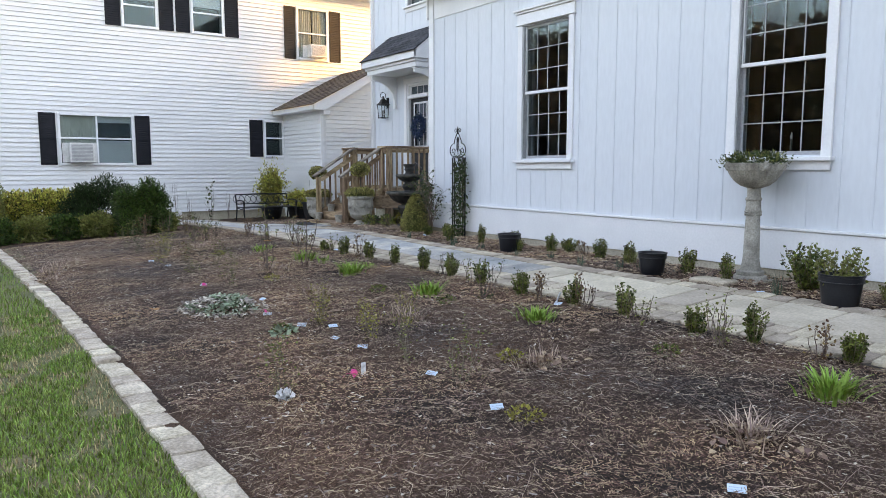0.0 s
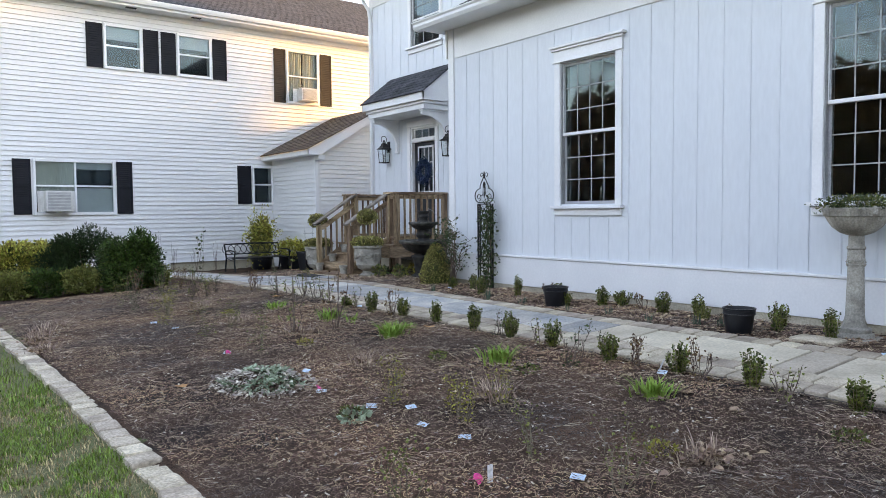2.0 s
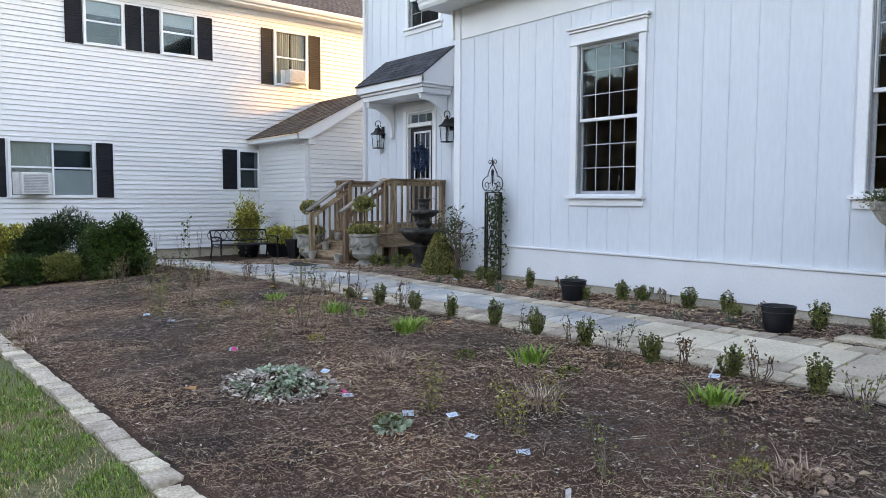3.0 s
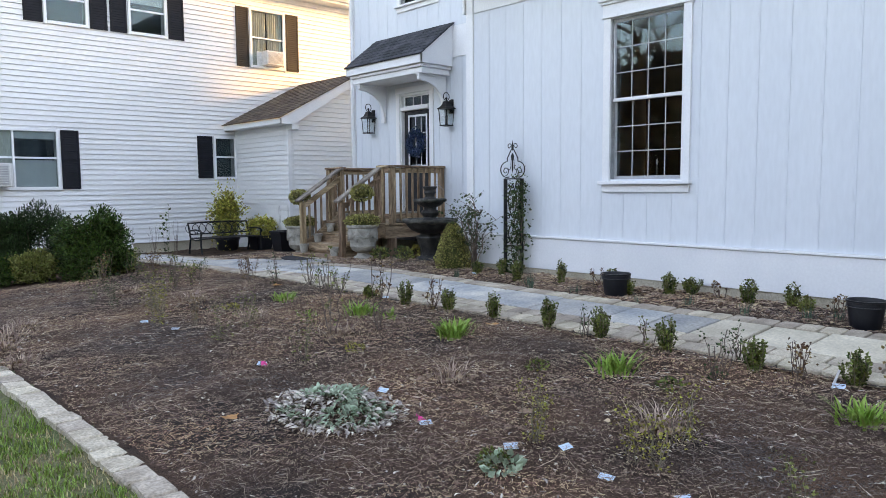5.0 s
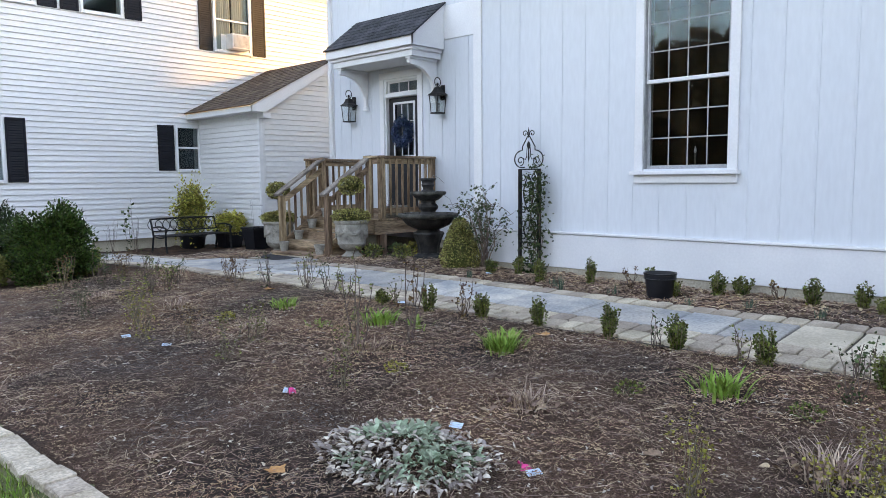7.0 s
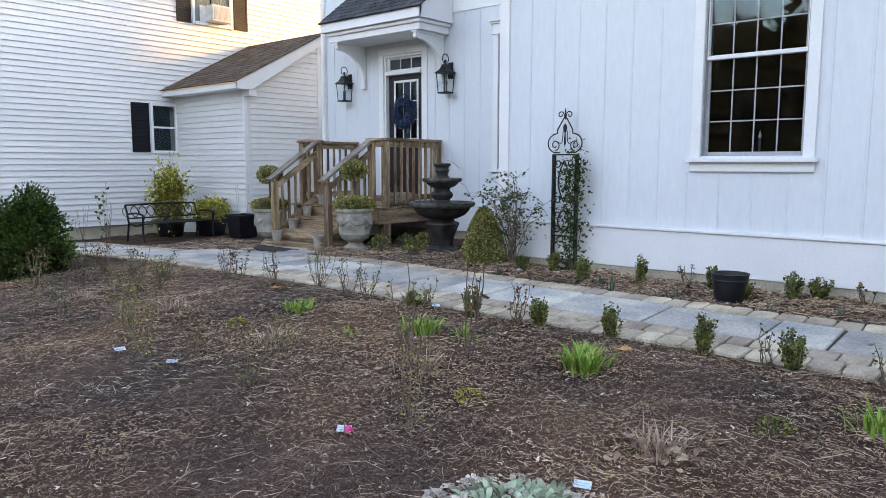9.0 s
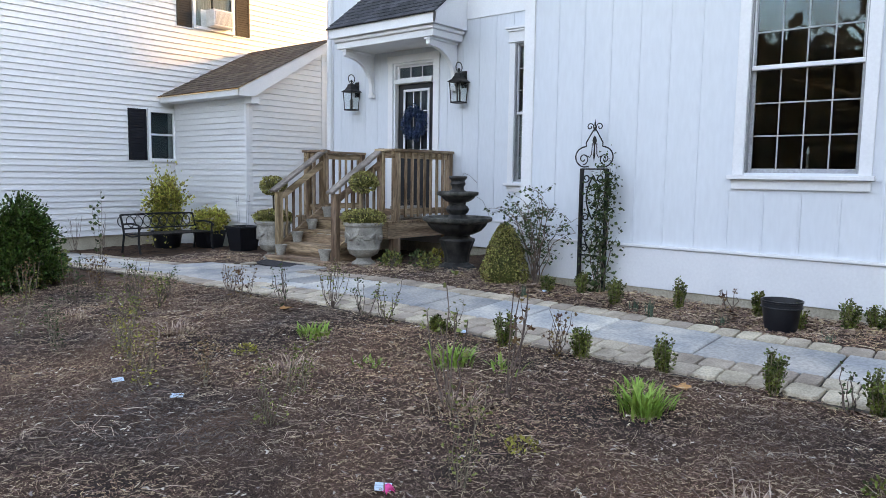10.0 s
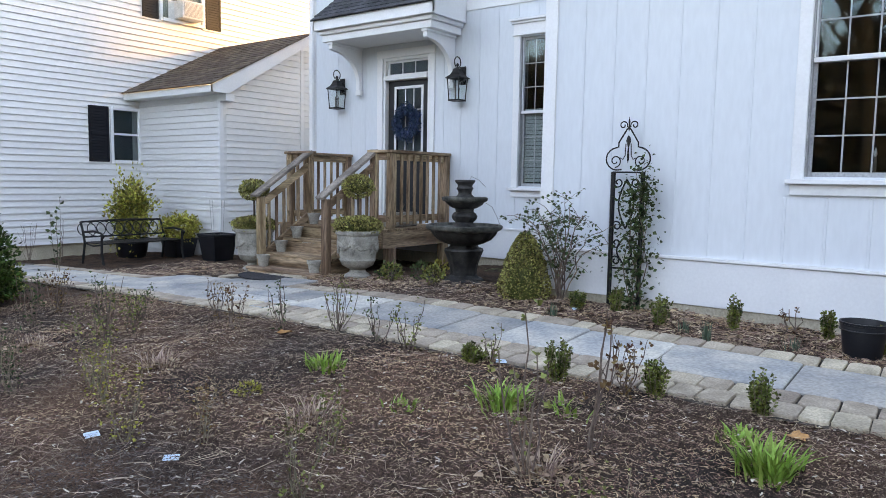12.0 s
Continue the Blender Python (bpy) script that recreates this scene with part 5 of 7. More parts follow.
for i, (x, y) in enumerate(((3.05, 3.60), (2.16, 5.42), (3.19, 10.34), (3.55, 6.3), (3.0, 7.75), (3.75, 5.35), (2.42, 2.75), (3.9, 3.0))):
    shrub("sprouting_perennial", "low tuft of sprouting green perennial leaves", (x, y), 0.085, 0.085, 0.075, 120, 0.022, BOX if i % 2 else YELLOWTWIG, group="sprouting perennials", seed=190 + i, category="plant", base=0.0, stems=3)

# woolly lamb's ear mound with dead leaves round it
le = thing("lambs_ear", "grey-green woolly lamb's ear mound with dead leaves", "plant", (2.10, 6.72, ground(2.10, 6.72)))
rng = random.Random(7)
green, dead = B(), B()
for k in range(850):
    a, q = rng.uniform(0, 6.283), rng.random() ** 0.55
    x, y = 0.31 * q * math.cos(a), 0.40 * q * math.sin(a)
    if noise.noise((x * 6 + 3, y * 6, 1.5)) + 0.25 * math.cos(a - 3.9) * q < -0.12:
        continue
    oval_leaf(green, rng, (x, y, 0.015 + 0.085 * (1 - q * q) * rng.uniform(0.6, 1.1)), 0.060, rng.uniform(0.1, 1.1), 0.20, rng.uniform(0.3, 0.9), a)
for k in range(1000):
    a, q = rng.uniform(0, 6.283), rng.random() ** 0.5 * 1.25
    x, y = 0.31 * q * math.cos(a), 0.40 * q * math.sin(a)
    if noise.noise((x * 6 + 3, y * 6, 1.5)) + 0.25 * math.cos(a - 3.9) * q > 0.22 and q < 0.9:
        continue
    oval_leaf(dead, rng, (x, y, 0.015 + 0.08 * max(0, 1 - q * q) * rng.uniform(0.6, 1.25)), 0.050, rng.uniform(0.0, 0.8), 0.24, rng.uniform(0.1, 0.9), a)
tagged(part("green_foliage", green, LAMBEAR, le, smooth=True), kind="stuff")
tagged(part("dead_foliage", dead, GREYLEAF, le, smooth=True), kind="stuff")
shrub("lambs_ear", "small grey-green woolly lamb's ear tuft", (2.15, 5.35), 0.09, 0.09, 0.06, 60, 0.05, LAMBEAR, seed=8, category="plant", base=0.0, stems=2)

# labels, flags and fallen leaves
def plant_tag(at, rz, tilt, label="pale blue plastic plant label lying on mulch"):
    t = thing("plant_label", label, "plant label", (at[0], at[1], ground(*at) + 0.025), group="plant labels")
    m = Matrix.Rotation(radians(rz), 4, "Z") @ Matrix.Rotation(radians(tilt), 4, "X")
    pl = part("plate", B().box(-0.038, 0.038, -0.02, 0.02, 0, 0.003, 0.001, m), TAG, t)
    part("print", B().box(-0.03, 0.02, -0.010, -0.006, 0.0032, 0.0036, 0, m).box(-0.03, 0.028, 0.002, 0.006, 0.0032, 0.0036, 0, m), TAGPRINT, pl)
    part("stake", B().tube([m @ Vector((0, 0.015, 0)), m @ Vector((0, 0.02, 0)) + Vector((0, 0, -0.05))], 0.002, 5), METAL, t)


for i, (x, y) in enumerate(((2.38, 4.90), (2.42, 4.53), (2.46, 3.68), (2.40, 2.95), (2.56, 1.60), (2.54, 5.26), (2.36, 5.48), (2.50, 6.75), (2.29, 6.08), (2.29, 8.01), (2.28, 10.45), (2.36, 9.85), (4.42, 4.58), (6.02, 3.62), (4.62, 9.42), (6.4, 9.75))):
    plant_tag((x, y), 50 + (i * 47) % 80 - 40 - 90, 18 + (i * 13) % 20)


def ribbon(at, seed):
    rng = random.Random(seed)
    f = thing("flag_ribbon", "bright pink marking ribbon tied by a plant", "ribbon", (at[0], at[1], ground(*at)), group="pink ribbons")
    b = B()
    for k in range(3):
        a = rng.uniform(0, 6.283)
        pts = [Vector((math.cos(a) * q * 0.05, math.sin(a) * q * 0.05, 0.045 - 0.012 * k + 0.02 * math.sin(q * 2.6) - 0.03 * q)) for q in span(0, 1, 6)]
        sd = Vector((-math.sin(a), math.cos(a), 0.6)) * 0.010
        b.add([v for p in pts for v in (p - sd, p + sd)], [(2 * k2, 2 * k2 + 1, 2 * k2 + 3, 2 * k2 + 2) for k2 in range(5)])
    part("tail", b, PINK, f)
    part("stick", B().tube([(0, 0, -0.05), (0, 0.004, 0.08)], 0.003, 5), TWIG, f)


for i, p_ in enumerate(((2.06, 4.02), (2.29, 6.15), (2.26, 7.97))):
    ribbon(p_, i)
mk = thing("white_marker", "short white plastic marker stake standing in mulch", "marker stake", (2.12, 3.96, ground(2.12, 3.96)))
part("stake", B().box(-0.016, 0.016, -0.006, 0.006, -0.05, 0.10, 0.003), WHITEPLASTIC, mk)
mk = thing("white_marker", "white plastic marker stake leaning by the path", "marker stake", (4.42, 4.62, ground(4.42, 4.62)))
part("stake", B().box(-0.016, 0.016, -0.005, 0.005, -0.05, 0.13, 0.003, pose(0, 0, 0, 20, 10, 30)), WHITEPLASTIC, mk)
cw = thing("root_wrap", "crumpled pale plastic wrap round a young shrub", "plastic wrap", (1.55, 3.88, ground(1.55, 3.88)))
rng = random.Random(11)
b = B()
for k in range(40):
    a = rng.uniform(0, 6.283)
    b.add(leaf_verts(rng, (math.cos(a) * rng.uniform(0, .04), math.sin(a) * rng.uniform(0, .04), rng.uniform(0.01, 0.05)), 0.05, up=0.1, aspect=0.8), LEAF_F)
part("wrap", b, WHITEPLASTIC, cw)


def fallen_leaf(at, rz, size, mat, seed):
    rng = random.Random(seed)
    f = thing("fallen_leaf", "curled dry orange-brown fallen leaf on mulch", "fallen leaf", (at[0], at[1], ground(*at) + 0.02), group="fallen leaves", rz=rz)
    b = B()
    n = 14
    ring = []
    for k in range(n):
        a = 6.283 * k / n
        r = size * (0.55 + 0.45 * abs(math.cos(2.5 * a))) * rng.uniform(0.85, 1.1)
        ring.append((r * math.cos(a), r * math.sin(a), 0.25 * r * abs(math.cos(a)) + rng.uniform(0, 0.01)))
    b.add([(0, 0, 0)] + ring, [(0, 1 + k, 1 + (k + 1) % n) for k in range(n)])
    part("blade", b, mat, f)
    part("stalk", B().tube([(0, 0, 0.002), (-size * 1.3, 0.01, 0.012)], 0.0015, 4), TWIG, f)


for i, (x, y, s_) in enumerate(((1.55, 7.05, .06), (4.3, 11.3, .07), (4.35, 7.5, .07), (4.3, 6.05, .05), (4.1, 4.15, .06), (3.95, 3.7, .05), (6.1, 3.3, .07), (6.25, 9.9, .07), (6.35, 12.2, .06), (1.25, 7.7, .04), (2.8, 5.75, .05), (4.2, 8.4, .05))):
    fallen_leaf((x, y), i * 77, s_, ORANGELEAF if i in (0, 1, 2) else DRYLEAF, i)

# ---- bed along the house ----
def nursery_pot(at, r, h, label):
    p = thing("nursery_pot", label, "plant pot", (at[0], at[1], ground(*at) - 0.005), group="black nursery pots")
    part("body", B().lathe([(r * 0.74, 0), (r * 0.78, 0.012), (r * 0.80, 0.02), (r * 0.94, h * 0.78), (r * 0.99, h * 0.79), (r * 1.0, h * 0.93), (r * 1.03, h * 0.94), (r * 1.04, h), (r * 0.97, h), (r * 0.93, h * 0.9), (r * 0.84, h * 0.56), (r * 0.0, h * 0.55)], 32), BLACK, p, smooth=True)
    part("rim_band", B().tube([(r * 1.0 * math.cos(a), r * 1.0 * math.sin(a), h * 0.78) for a in span(0, 6.2832, 33)], 0.005, 6), BLACK, p, smooth=True)
    part("soil", B().lathe([(0.0, h * 0.552), (r * 0.835, h * 0.56), (r * 0.5, h * 0.60), (0.0, h * 0.61)], 20, caps=False), MULCH, p, smooth=True)
    return p


nursery_pot((6.25, 7.44), 0.155, 0.25, "black plastic nursery pot standing empty")
nursery_pot((6.16, 4.96), 0.148, 0.25, "black plastic nursery pot standing empty")
nursery_pot((6.02, 2.92), 0.172, 0.29, "black plastic nursery pot holding a broadleaf shrub")
for i, (x, y, h, sp, n, mt) in enumerate(((6.62, 7.02, .25, .10, 9, BOX), (6.80, 6.85, .2, .12, 8, BOX), (6.66, 6.16, .25, .11, 10, BOX), (6.75, 5.78, .24, .08, 8, BOX), (6.42, 4.72, .29, .11, 12, BOX), (6.35, 4.20, .28, .07, 8, BOX), (6.32, 7.34, .2, .08, 9, BOX),
                                          (6.30, 8.93, .26, .10, 10, BOX), (6.50, 8.38, .28, .06, 8, BOX), (6.60, 7.72, .24, .07, 8, BOX), (6.60, 9.45, .26, .07, 8, BOX), (6.5, 5.55, .16, .1, 6, OLIVE), (6.3, 2.6, .22, .16, 14, OLIVE), (6.45, 9.75, .2, .08, 7, BOX))):
    sprig_shrub("boxwood", "small leafy boxwood in the bed by the wall", 300 + i, h * 1.08, sp, n + 14, 30, 0.024, mt, (x, y), "boxwoods by the house wall")
for i, (x, y) in enumerate(((6.66, 7.98), (6.62, 5.35), (6.7, 6.45))):
    twig_bush("rose_bush", "small twiggy rose by the house wall", 330 + i, .22, .13, 5, 3, REDLEAF, (x, y))
sprig_shrub("euonymus", "leafy green broadleaf shrub by the wall", 340, .48, .26, 52, 30, 0.034, BOX, (6.45, 3.42))
sprig_shrub("potted_shrub", "yellow-green broadleaf shrub in a black pot", 341, .55, .24, 34, 28, 0.034, OLIVE, (6.04, 2.95))
for i, (x, y, L) in enumerate(((6.08, 5.93, .15), (6.17, 5.42, .17), (6.10, 3.50, .27), (6.02, 8.45, .2), (6.1, 7.86, .14), (6.05, 7.05, .12), (6.2, 6.55, .14), (6.28, 5.2, .16), (6.15, 9.85, .14), (6.25, 8.7, .12))):
    blade_tuft("iris", "tuft of grey-green iris leaves", 350 + i, (x, y), 22, L, IRIS, spread=0.35, width=0.009, group="iris tufts", droop=0.1, r0=0.04)
for i, (x, y) in enumerate(((6.75, 12.3), (7.0, 12.05), (7.25, 12.0), (6.85, 11.75), (6.95, 12.5))):
    shrub("small_perennial", "low leafy perennial sprouting beside the stoop", (x, y), 0.13, 0.13, 0.22, 110, 0.045, (OLIVE, ROSELEAF, YELLOWTWIG)[i % 3], seed=370 + i, base=0.02, category="plant", group="perennials by the stoop")
    
bb = thing("birdbath_planter", "weathered cast stone birdbath planted with small greenery", "birdbath", (6.64, 4.12, ground(6.64, 4.12)))
bb.scale = (0.83, 0.83, 1.0)
part("base", B().lathe([(0.195, -0.03), (0.195, 0.035), (0.185, 0.05), (0.155, 0.055), (0.165, 0.075), (0.16, 0.095), (0.125, 0.105), (0.115, 0.125), (0.108, 0.16)], 32), CASTSTONE, bb, smooth=True)
part("plinth", B().box(-0.22, 0.22, -0.22, 0.22, -0.05, 0.012, 0.012), CASTSTONE, bb)
column = part("column", B().lathe([(0.105, 0.16), (0.096, 0.22), (0.080, 0.70), (0.092, 0.705), (0.088, 0.73), (0.084, 0.80), (0.094, 0.81), (0.094, 0.825), (0.08, 0.84), (0.078, 0.93)], 16, ripple=0.02, waves=8), CASTSTONE, bb, smooth=True)
b = B()
for k in range(8):
    a = 6.283 * k / 8
    for q in span(-0.3, 0.3, 5):
        b.lathe([(0.0, -0.012), (0.012, 0), (0.0, 0.012)], 6, (0.09 * math.cos(a + q), 0.09 * math.sin(a + q), 0.66 + 0.35 * q * q), caps=False)
part("swag", b, CASTSTONE, column)
basin = part("basin", B().lathe([(0.08, 0.93), (0.16, 0.955), (0.235, 1.005), (0.285, 1.07), (0.30, 1.10), (0.32, 1.105), (0.325, 1.14), (0.335, 1.15), (0.335, 1.175), (0.30, 1.18), (0.285, 1.14), (0.0, 1.12)], 120, ripple=0.028, waves=30), CASTSTONE, bb, smooth=True)
for k in range(4):
    a = 6.283 * k / 4 + 0.9
    part("rosette", B().lathe([(0.0, -0.035), (0.03, -0.02), (0.036, 0.01), (0.02, 0.05), (0.0, 0.055)], 8, (0.325 * math.cos(a), 0.325 * math.sin(a), 1.14), caps=False), CASTSTONE, basin, smooth=True)
fp = thing("basin_planting", "low dark green plants filling the birdbath", "plant", (6.64, 4.12, ground(6.64, 4.12) + 1.12))
rng = random.Random(5)
part("foliage", shrub_mesh(rng, 0.27, 0.27, 0.17, 700, 0.022, base=0.0, lump=0.5), OLIVE, fp)
part("trailing_foliage", shrub_mesh(rng, 0.28, 0.28, 0.17, 1500, 0.022, base=0.0, lump=0.5), ROSELEAF, fp)
sp = thing("stepping_stone", "flat beige stepping stone at the birdbath's foot", "stone", (6.22, 4.25, ground(6.22, 4.25)))
part("slab", B().box(-0.13, 0.13, -0.2, 0.2, -0.02, 0.04, 0.012), COBBLE, sp)

cn = thing("cone_topiary", "clipped cone-shaped yellow-green boxwood", "topiary", (6.66, 10.45, ground(6.66, 10.45)))
cn.scale = (0.98, 0.98, 0.96)
rng = random.Random(9)
b = B()
for k in range(6500):
    t = rng.random() ** 0.8
    a = rng.uniform(0, 6.283)
    prof = 0.27 * (1 - t) ** 0.5 * (0.85 + 0.25 * min(1, t * 5)) * (1 + 0.12 * noise.noise((math.cos(a) * 3, math.sin(a) * 3, t * 6)))
    rr = prof * (1 - 0.3 * rng.random() ** 2)
    b.add(leaf_verts(rng, (rr * math.cos(a), rr * math.sin(a), 0.0 + 0.69 * t), 0.024, nrm=(math.cos(a), math.sin(a), 0.5), aspect=0.6), LEAF_F)
part("foliage", b, BOXTOP, cn)
# solid core, coloured dark as the shade behind the leaves
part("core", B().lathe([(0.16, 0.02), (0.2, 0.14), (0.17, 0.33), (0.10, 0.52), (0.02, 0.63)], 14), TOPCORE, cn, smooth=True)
part("trunk", B().tube([(0, 0, -0.05), (0, 0, 0.1)], 0.02, 6), BARK, cn)

# trellis with climbing rose
tr = thing("trellis", "black wrought iron trellis with scrolls against the wall", "trellis", (FX - 0.10, 9.50, 0.37))
for s in (-1, 1):
    part("upright", B().box(-0.009, 0.009, s * 0.145 - 0.012, s * 0.145 + 0.012, -0.05, 1.27, 0.002), IRON, tr)
    part("upright", B().box(0.03, 0.048, s * 0.145 - 0.012, s * 0.145 + 0.012, -0.05, 1.27, 0.002), IRON, tr)
for z in (0.10, 0.36, 1.265):
    part("crossbar", B().box(-0.008, 0.008, -0.14, 0.14, z - 0.008, z + 0.008, 0.002), IRON, tr)


def spiral(cy, cz, r, a0, turns, sgn, n=22):
    return [(0, cy + r * (1 - 0.72 * k / n) * math.cos(a0 + sgn * turns * 6.283 * k / n), cz + r * (1 - 0.72 * k / n) * math.sin(a0 + sgn * turns * 6.283 * k / n)) for k in range(n + 1)]


for s in (-1, 1):
    for cz in (1.17, 0.76, 0.60, 0.43):
        part("scroll", B().tube(spiral(s * 0.085, cz, 0.05, 0 if s > 0 else 3.1416, 1.2, s * (1 if cz in (0.76, 0.43) else -1)), 0.0075, 5), IRON, tr)
    for z0, z1 in ((0.74, 1.2), (0.40, 0.66)):
        part("bow", B().tube([(0, s * 0.075 * math.sin(3.1416 * k / 10), z0 + (z1 - z0) * k / 10) for k in range(11)], 0.008, 5), IRON, tr)
    arc = [(0, s * (0.10 + 0.115 * math.sin(a) + 0.0), 1.39 - 0.105 * math.cos(a)) for a in span(0.15, 2.9, 12)]
    part("crown_curve", B().tube([(0, s * 0.06, 1.29)] + arc + [(0, s * 0.095, 1.50), (0, s * 0.095, 1.54), (0, s * 0.02, 1.66), (0, s * 0.0, 1.68)], 0.0075, 6), IRON, tr)
    part("scroll", B().tube(spiral(s * 0.125, 1.37, 0.06, 3.1416 / 2 * 3, 1.2, -s), 0.006, 5), IRON, tr)
    part("scroll", B().tube(spiral(s * 0.055, 1.70, 0.042, 3.6 if s > 0 else 5.82, 1.15, -s), 0.006, 5), IRON, tr)
    part("hook", B().tube([(0, s * 0.025, 1.53), (0, s * 0.03, 1.42), (0, s * 0.05, 1.385), (0, s * 0.08, 1.40)], 0.005, 5), IRON, tr)
part("finial", B().lathe([(0.0, 1.64), (0.012, 1.67), (0.006, 1.70), (0.010, 1.73), (0.0, 1.78)], 8), IRON, tr, smooth=True)
part("ornament", B().lathe([(0.0, 1.34), (0.012, 1.40), (0.006, 1.50), (0.024, 1.555), (0.018, 1.585), (0.0, 1.61)], 8), IRON, tr, smooth=True)

cl = thing("climbing_rose", "thin climbing rose on the black trellis", "climbing plant", (FX - 0.14, 9.45, 0.36))
rng = random.Random(21)
c, l = B(), B()
for k in range(6):
    y0 = rng.uniform(-0.05, 0.12)
    pts = [Vector((rng.uniform(-0.03, 0.03), y0 * (1 - q) + (-0.10 + 0.07 * math.sin(q * 7 + k)), -0.03 + q * rng.uniform(1.15, 1.35))) for q in span(0, 1, 9)]
    c.tube(pts, 0.006, 5, 0.002)
    for q in range(130):
        f = rng.random() * 8
        i0 = min(7, int(f))
        p = pts[i0].lerp(pts[i0 + 1], f - i0) + Vector((rng.gauss(-0.01, 0.02), rng.gauss(0.01, 0.085), rng.gauss(0, 0.05)))
        l.add(leaf_verts(rng, p, 0.046, nrm=(-0.6, rng.gauss(0, .6), -0.1), aspect=0.55), LEAF_F)
for k in range(190):
    l.add(leaf_verts(rng, (rng.uniform(-.05, .03), rng.gauss(-0.14, .05), 1.15 + rng.gauss(0, .14)), 0.044, nrm=(-0.6, -0.4, -0.2), aspect=0.55), LEAF_F)
tagged(part("branchwork", c, TWIG, cl), kind="stuff")
tagged(part("foliage", l, ROSELEAF, cl), kind="stuff")
def rambling_rose(at, seed):
    """Arching canes that fan out along the wall, leafy in their upper half."""
    rng = random.Random(seed)
    s = thing("rambling_rose", "large rambling rose bush arching beside the trellis", "rose bush", (at[0], at[1], ground(*at)))
    c, l = B(), B()
    for k in range(17):
        f = -0.55 + 1.15 * (k + rng.random()) / 17
        h = rng.uniform(0.72, 1.15) * (1 - 0.25 * abs(f))
        out = Vector((rng.uniform(-0.22, 0.0) if f < 0 else rng.uniform(0.0, 0.16), f, 0))
        pts = [Vector((rng.gauss(0, .02), rng.gauss(0, .03), -0.04)) * (1 - q) + out * q ** 1.3 + Vector((0, 0, h * (1.55 * q - 0.62 * q ** 2.4))) + Vector((rng.gauss(0, .012), rng.gauss(0, .012), 0)) * (1 if q else 0) for q in span(0, 1, 9)]
        c.tube(pts, 0.0075, 5, 0.0025)
        for j in range(7):
            i0 = rng.randint(3, 8)
            w = rng.uniform(0, 6.283)
            e = pts[i0] + Vector((math.cos(w) * 0.13 - 0.02, math.sin(w) * 0.16, rng.uniform(-0.08, 0.13)))
            c.tube(bez(pts[i0], e, (0, 0, 0.015), 4), 0.003, 4, 0.0012)
            for q in range(rng.randint(3, 8)):
                w = rng.uniform(0, 6.283)
                l.add(leaf_verts(rng, pts[i0].lerp(e, rng.uniform(0.35, 1.05)) + Vector((rng.gauss(0, .018), rng.gauss(0, .022), rng.gauss(0, .018))), 0.040, nrm=(math.cos(w), math.sin(w), -0.1), aspect=0.6), LEAF_F)
    tagged(part("branchwork", c, TWIG, s), kind="stuff")
    tagged(part("foliage", l, ROSELEAF, s), kind="stuff")


rambling_rose((6.72, 10.08), 402)

# tiered fountain
fo = thing("fountain", "dark weathered three-tier stone garden fountain", "fountain", (7.28, 11.64, ground(7.28, 11.64) - 0.05))
fo.scale = (1.0, 1.0, 1.0)
part("base", B().lathe([(0.285, -0.04), (0.285, 0.045), (0.275, 0.055), (0.25, 0.065), (0.235, 0.095), (0.19, 0.11), (0.165, 0.135)], 8, turn=0.39), DARKSTONE, fo)
part("pedestal", B().lathe([(0.155, 0.12), (0.15, 0.16), (0.165, 0.26), (0.20, 0.36), (0.225, 0.42), (0.215, 0.445), (0.17, 0.46), (0.15, 0.49)], 48, ripple=0.045, waves=8), DARKSTONE, fo, smooth=True)
low = part("lower_bowl", B().lathe([(0.14, 0.48), (0.22, 0.505), (0.31, 0.55), (0.365, 0.61), (0.385, 0.65), (0.38, 0.655)], 64, ripple=0.025, waves=16), DARKSTONE, fo, smooth=True)
part("rim", B().lathe([(0.38, 0.645), (0.43, 0.665), (0.445, 0.685), (0.445, 0.712), (0.43, 0.722), (0.40, 0.718), (0.385, 0.69), (0.30, 0.665), (0.0, 0.655)], 48, ripple=0.012, waves=8), PALERIM, low, smooth=True)
part("middle_stem", B().lathe([(0.15, 0.655), (0.155, 0.69), (0.12, 0.715), (0.10, 0.75), (0.135, 0.785), (0.145, 0.82), (0.125, 0.855), (0.10, 0.87), (0.105, 0.91)], 40, ripple=0.05, waves=6), DARKSTONE, fo, smooth=True)
mid = part("upper_bowl", B().lathe([(0.09, 0.90), (0.15, 0.92), (0.20, 0.955), (0.222, 0.985)], 48, ripple=0.03, waves=12), DARKSTONE, fo, smooth=True)
part("rim", B().lathe([(0.215, 0.98), (0.255, 0.995), (0.265, 1.01), (0.265, 1.035), (0.25, 1.043), (0.225, 1.035), (0.2, 1.015), (0.0, 1.0)], 40, ripple=0.015, waves=8), PALERIM, mid, smooth=True)
part("top_vase", B().lathe([(0.085, 1.0), (0.115, 1.02), (0.118, 1.04), (0.08, 1.07), (0.075, 1.10), (0.10, 1.14), (0.085, 1.165), (0.088, 1.185), (0.118, 1.215), (0.118, 1.235), (0.10, 1.24), (0.085, 1.215), (0.0, 1.205)], 32), DARKSTONE, fo, smooth=True)
part("water_hose", B().tube([(0.08, 0.02, 1.20), (0.10, -0.02, 1.28), (0.13, -0.10, 1.24), (0.16, -0.18, 1.16)], 0.004, 5), METAL, fo, smooth=True)
part("water_hose", B().tube([(0.18, -0.16, 0.98), (0.2, -0.25, 0.93), (0.2, -0.33, 0.80), (0.2, -0.36, 0.73)], 0.004, 5), METAL, fo, smooth=True)

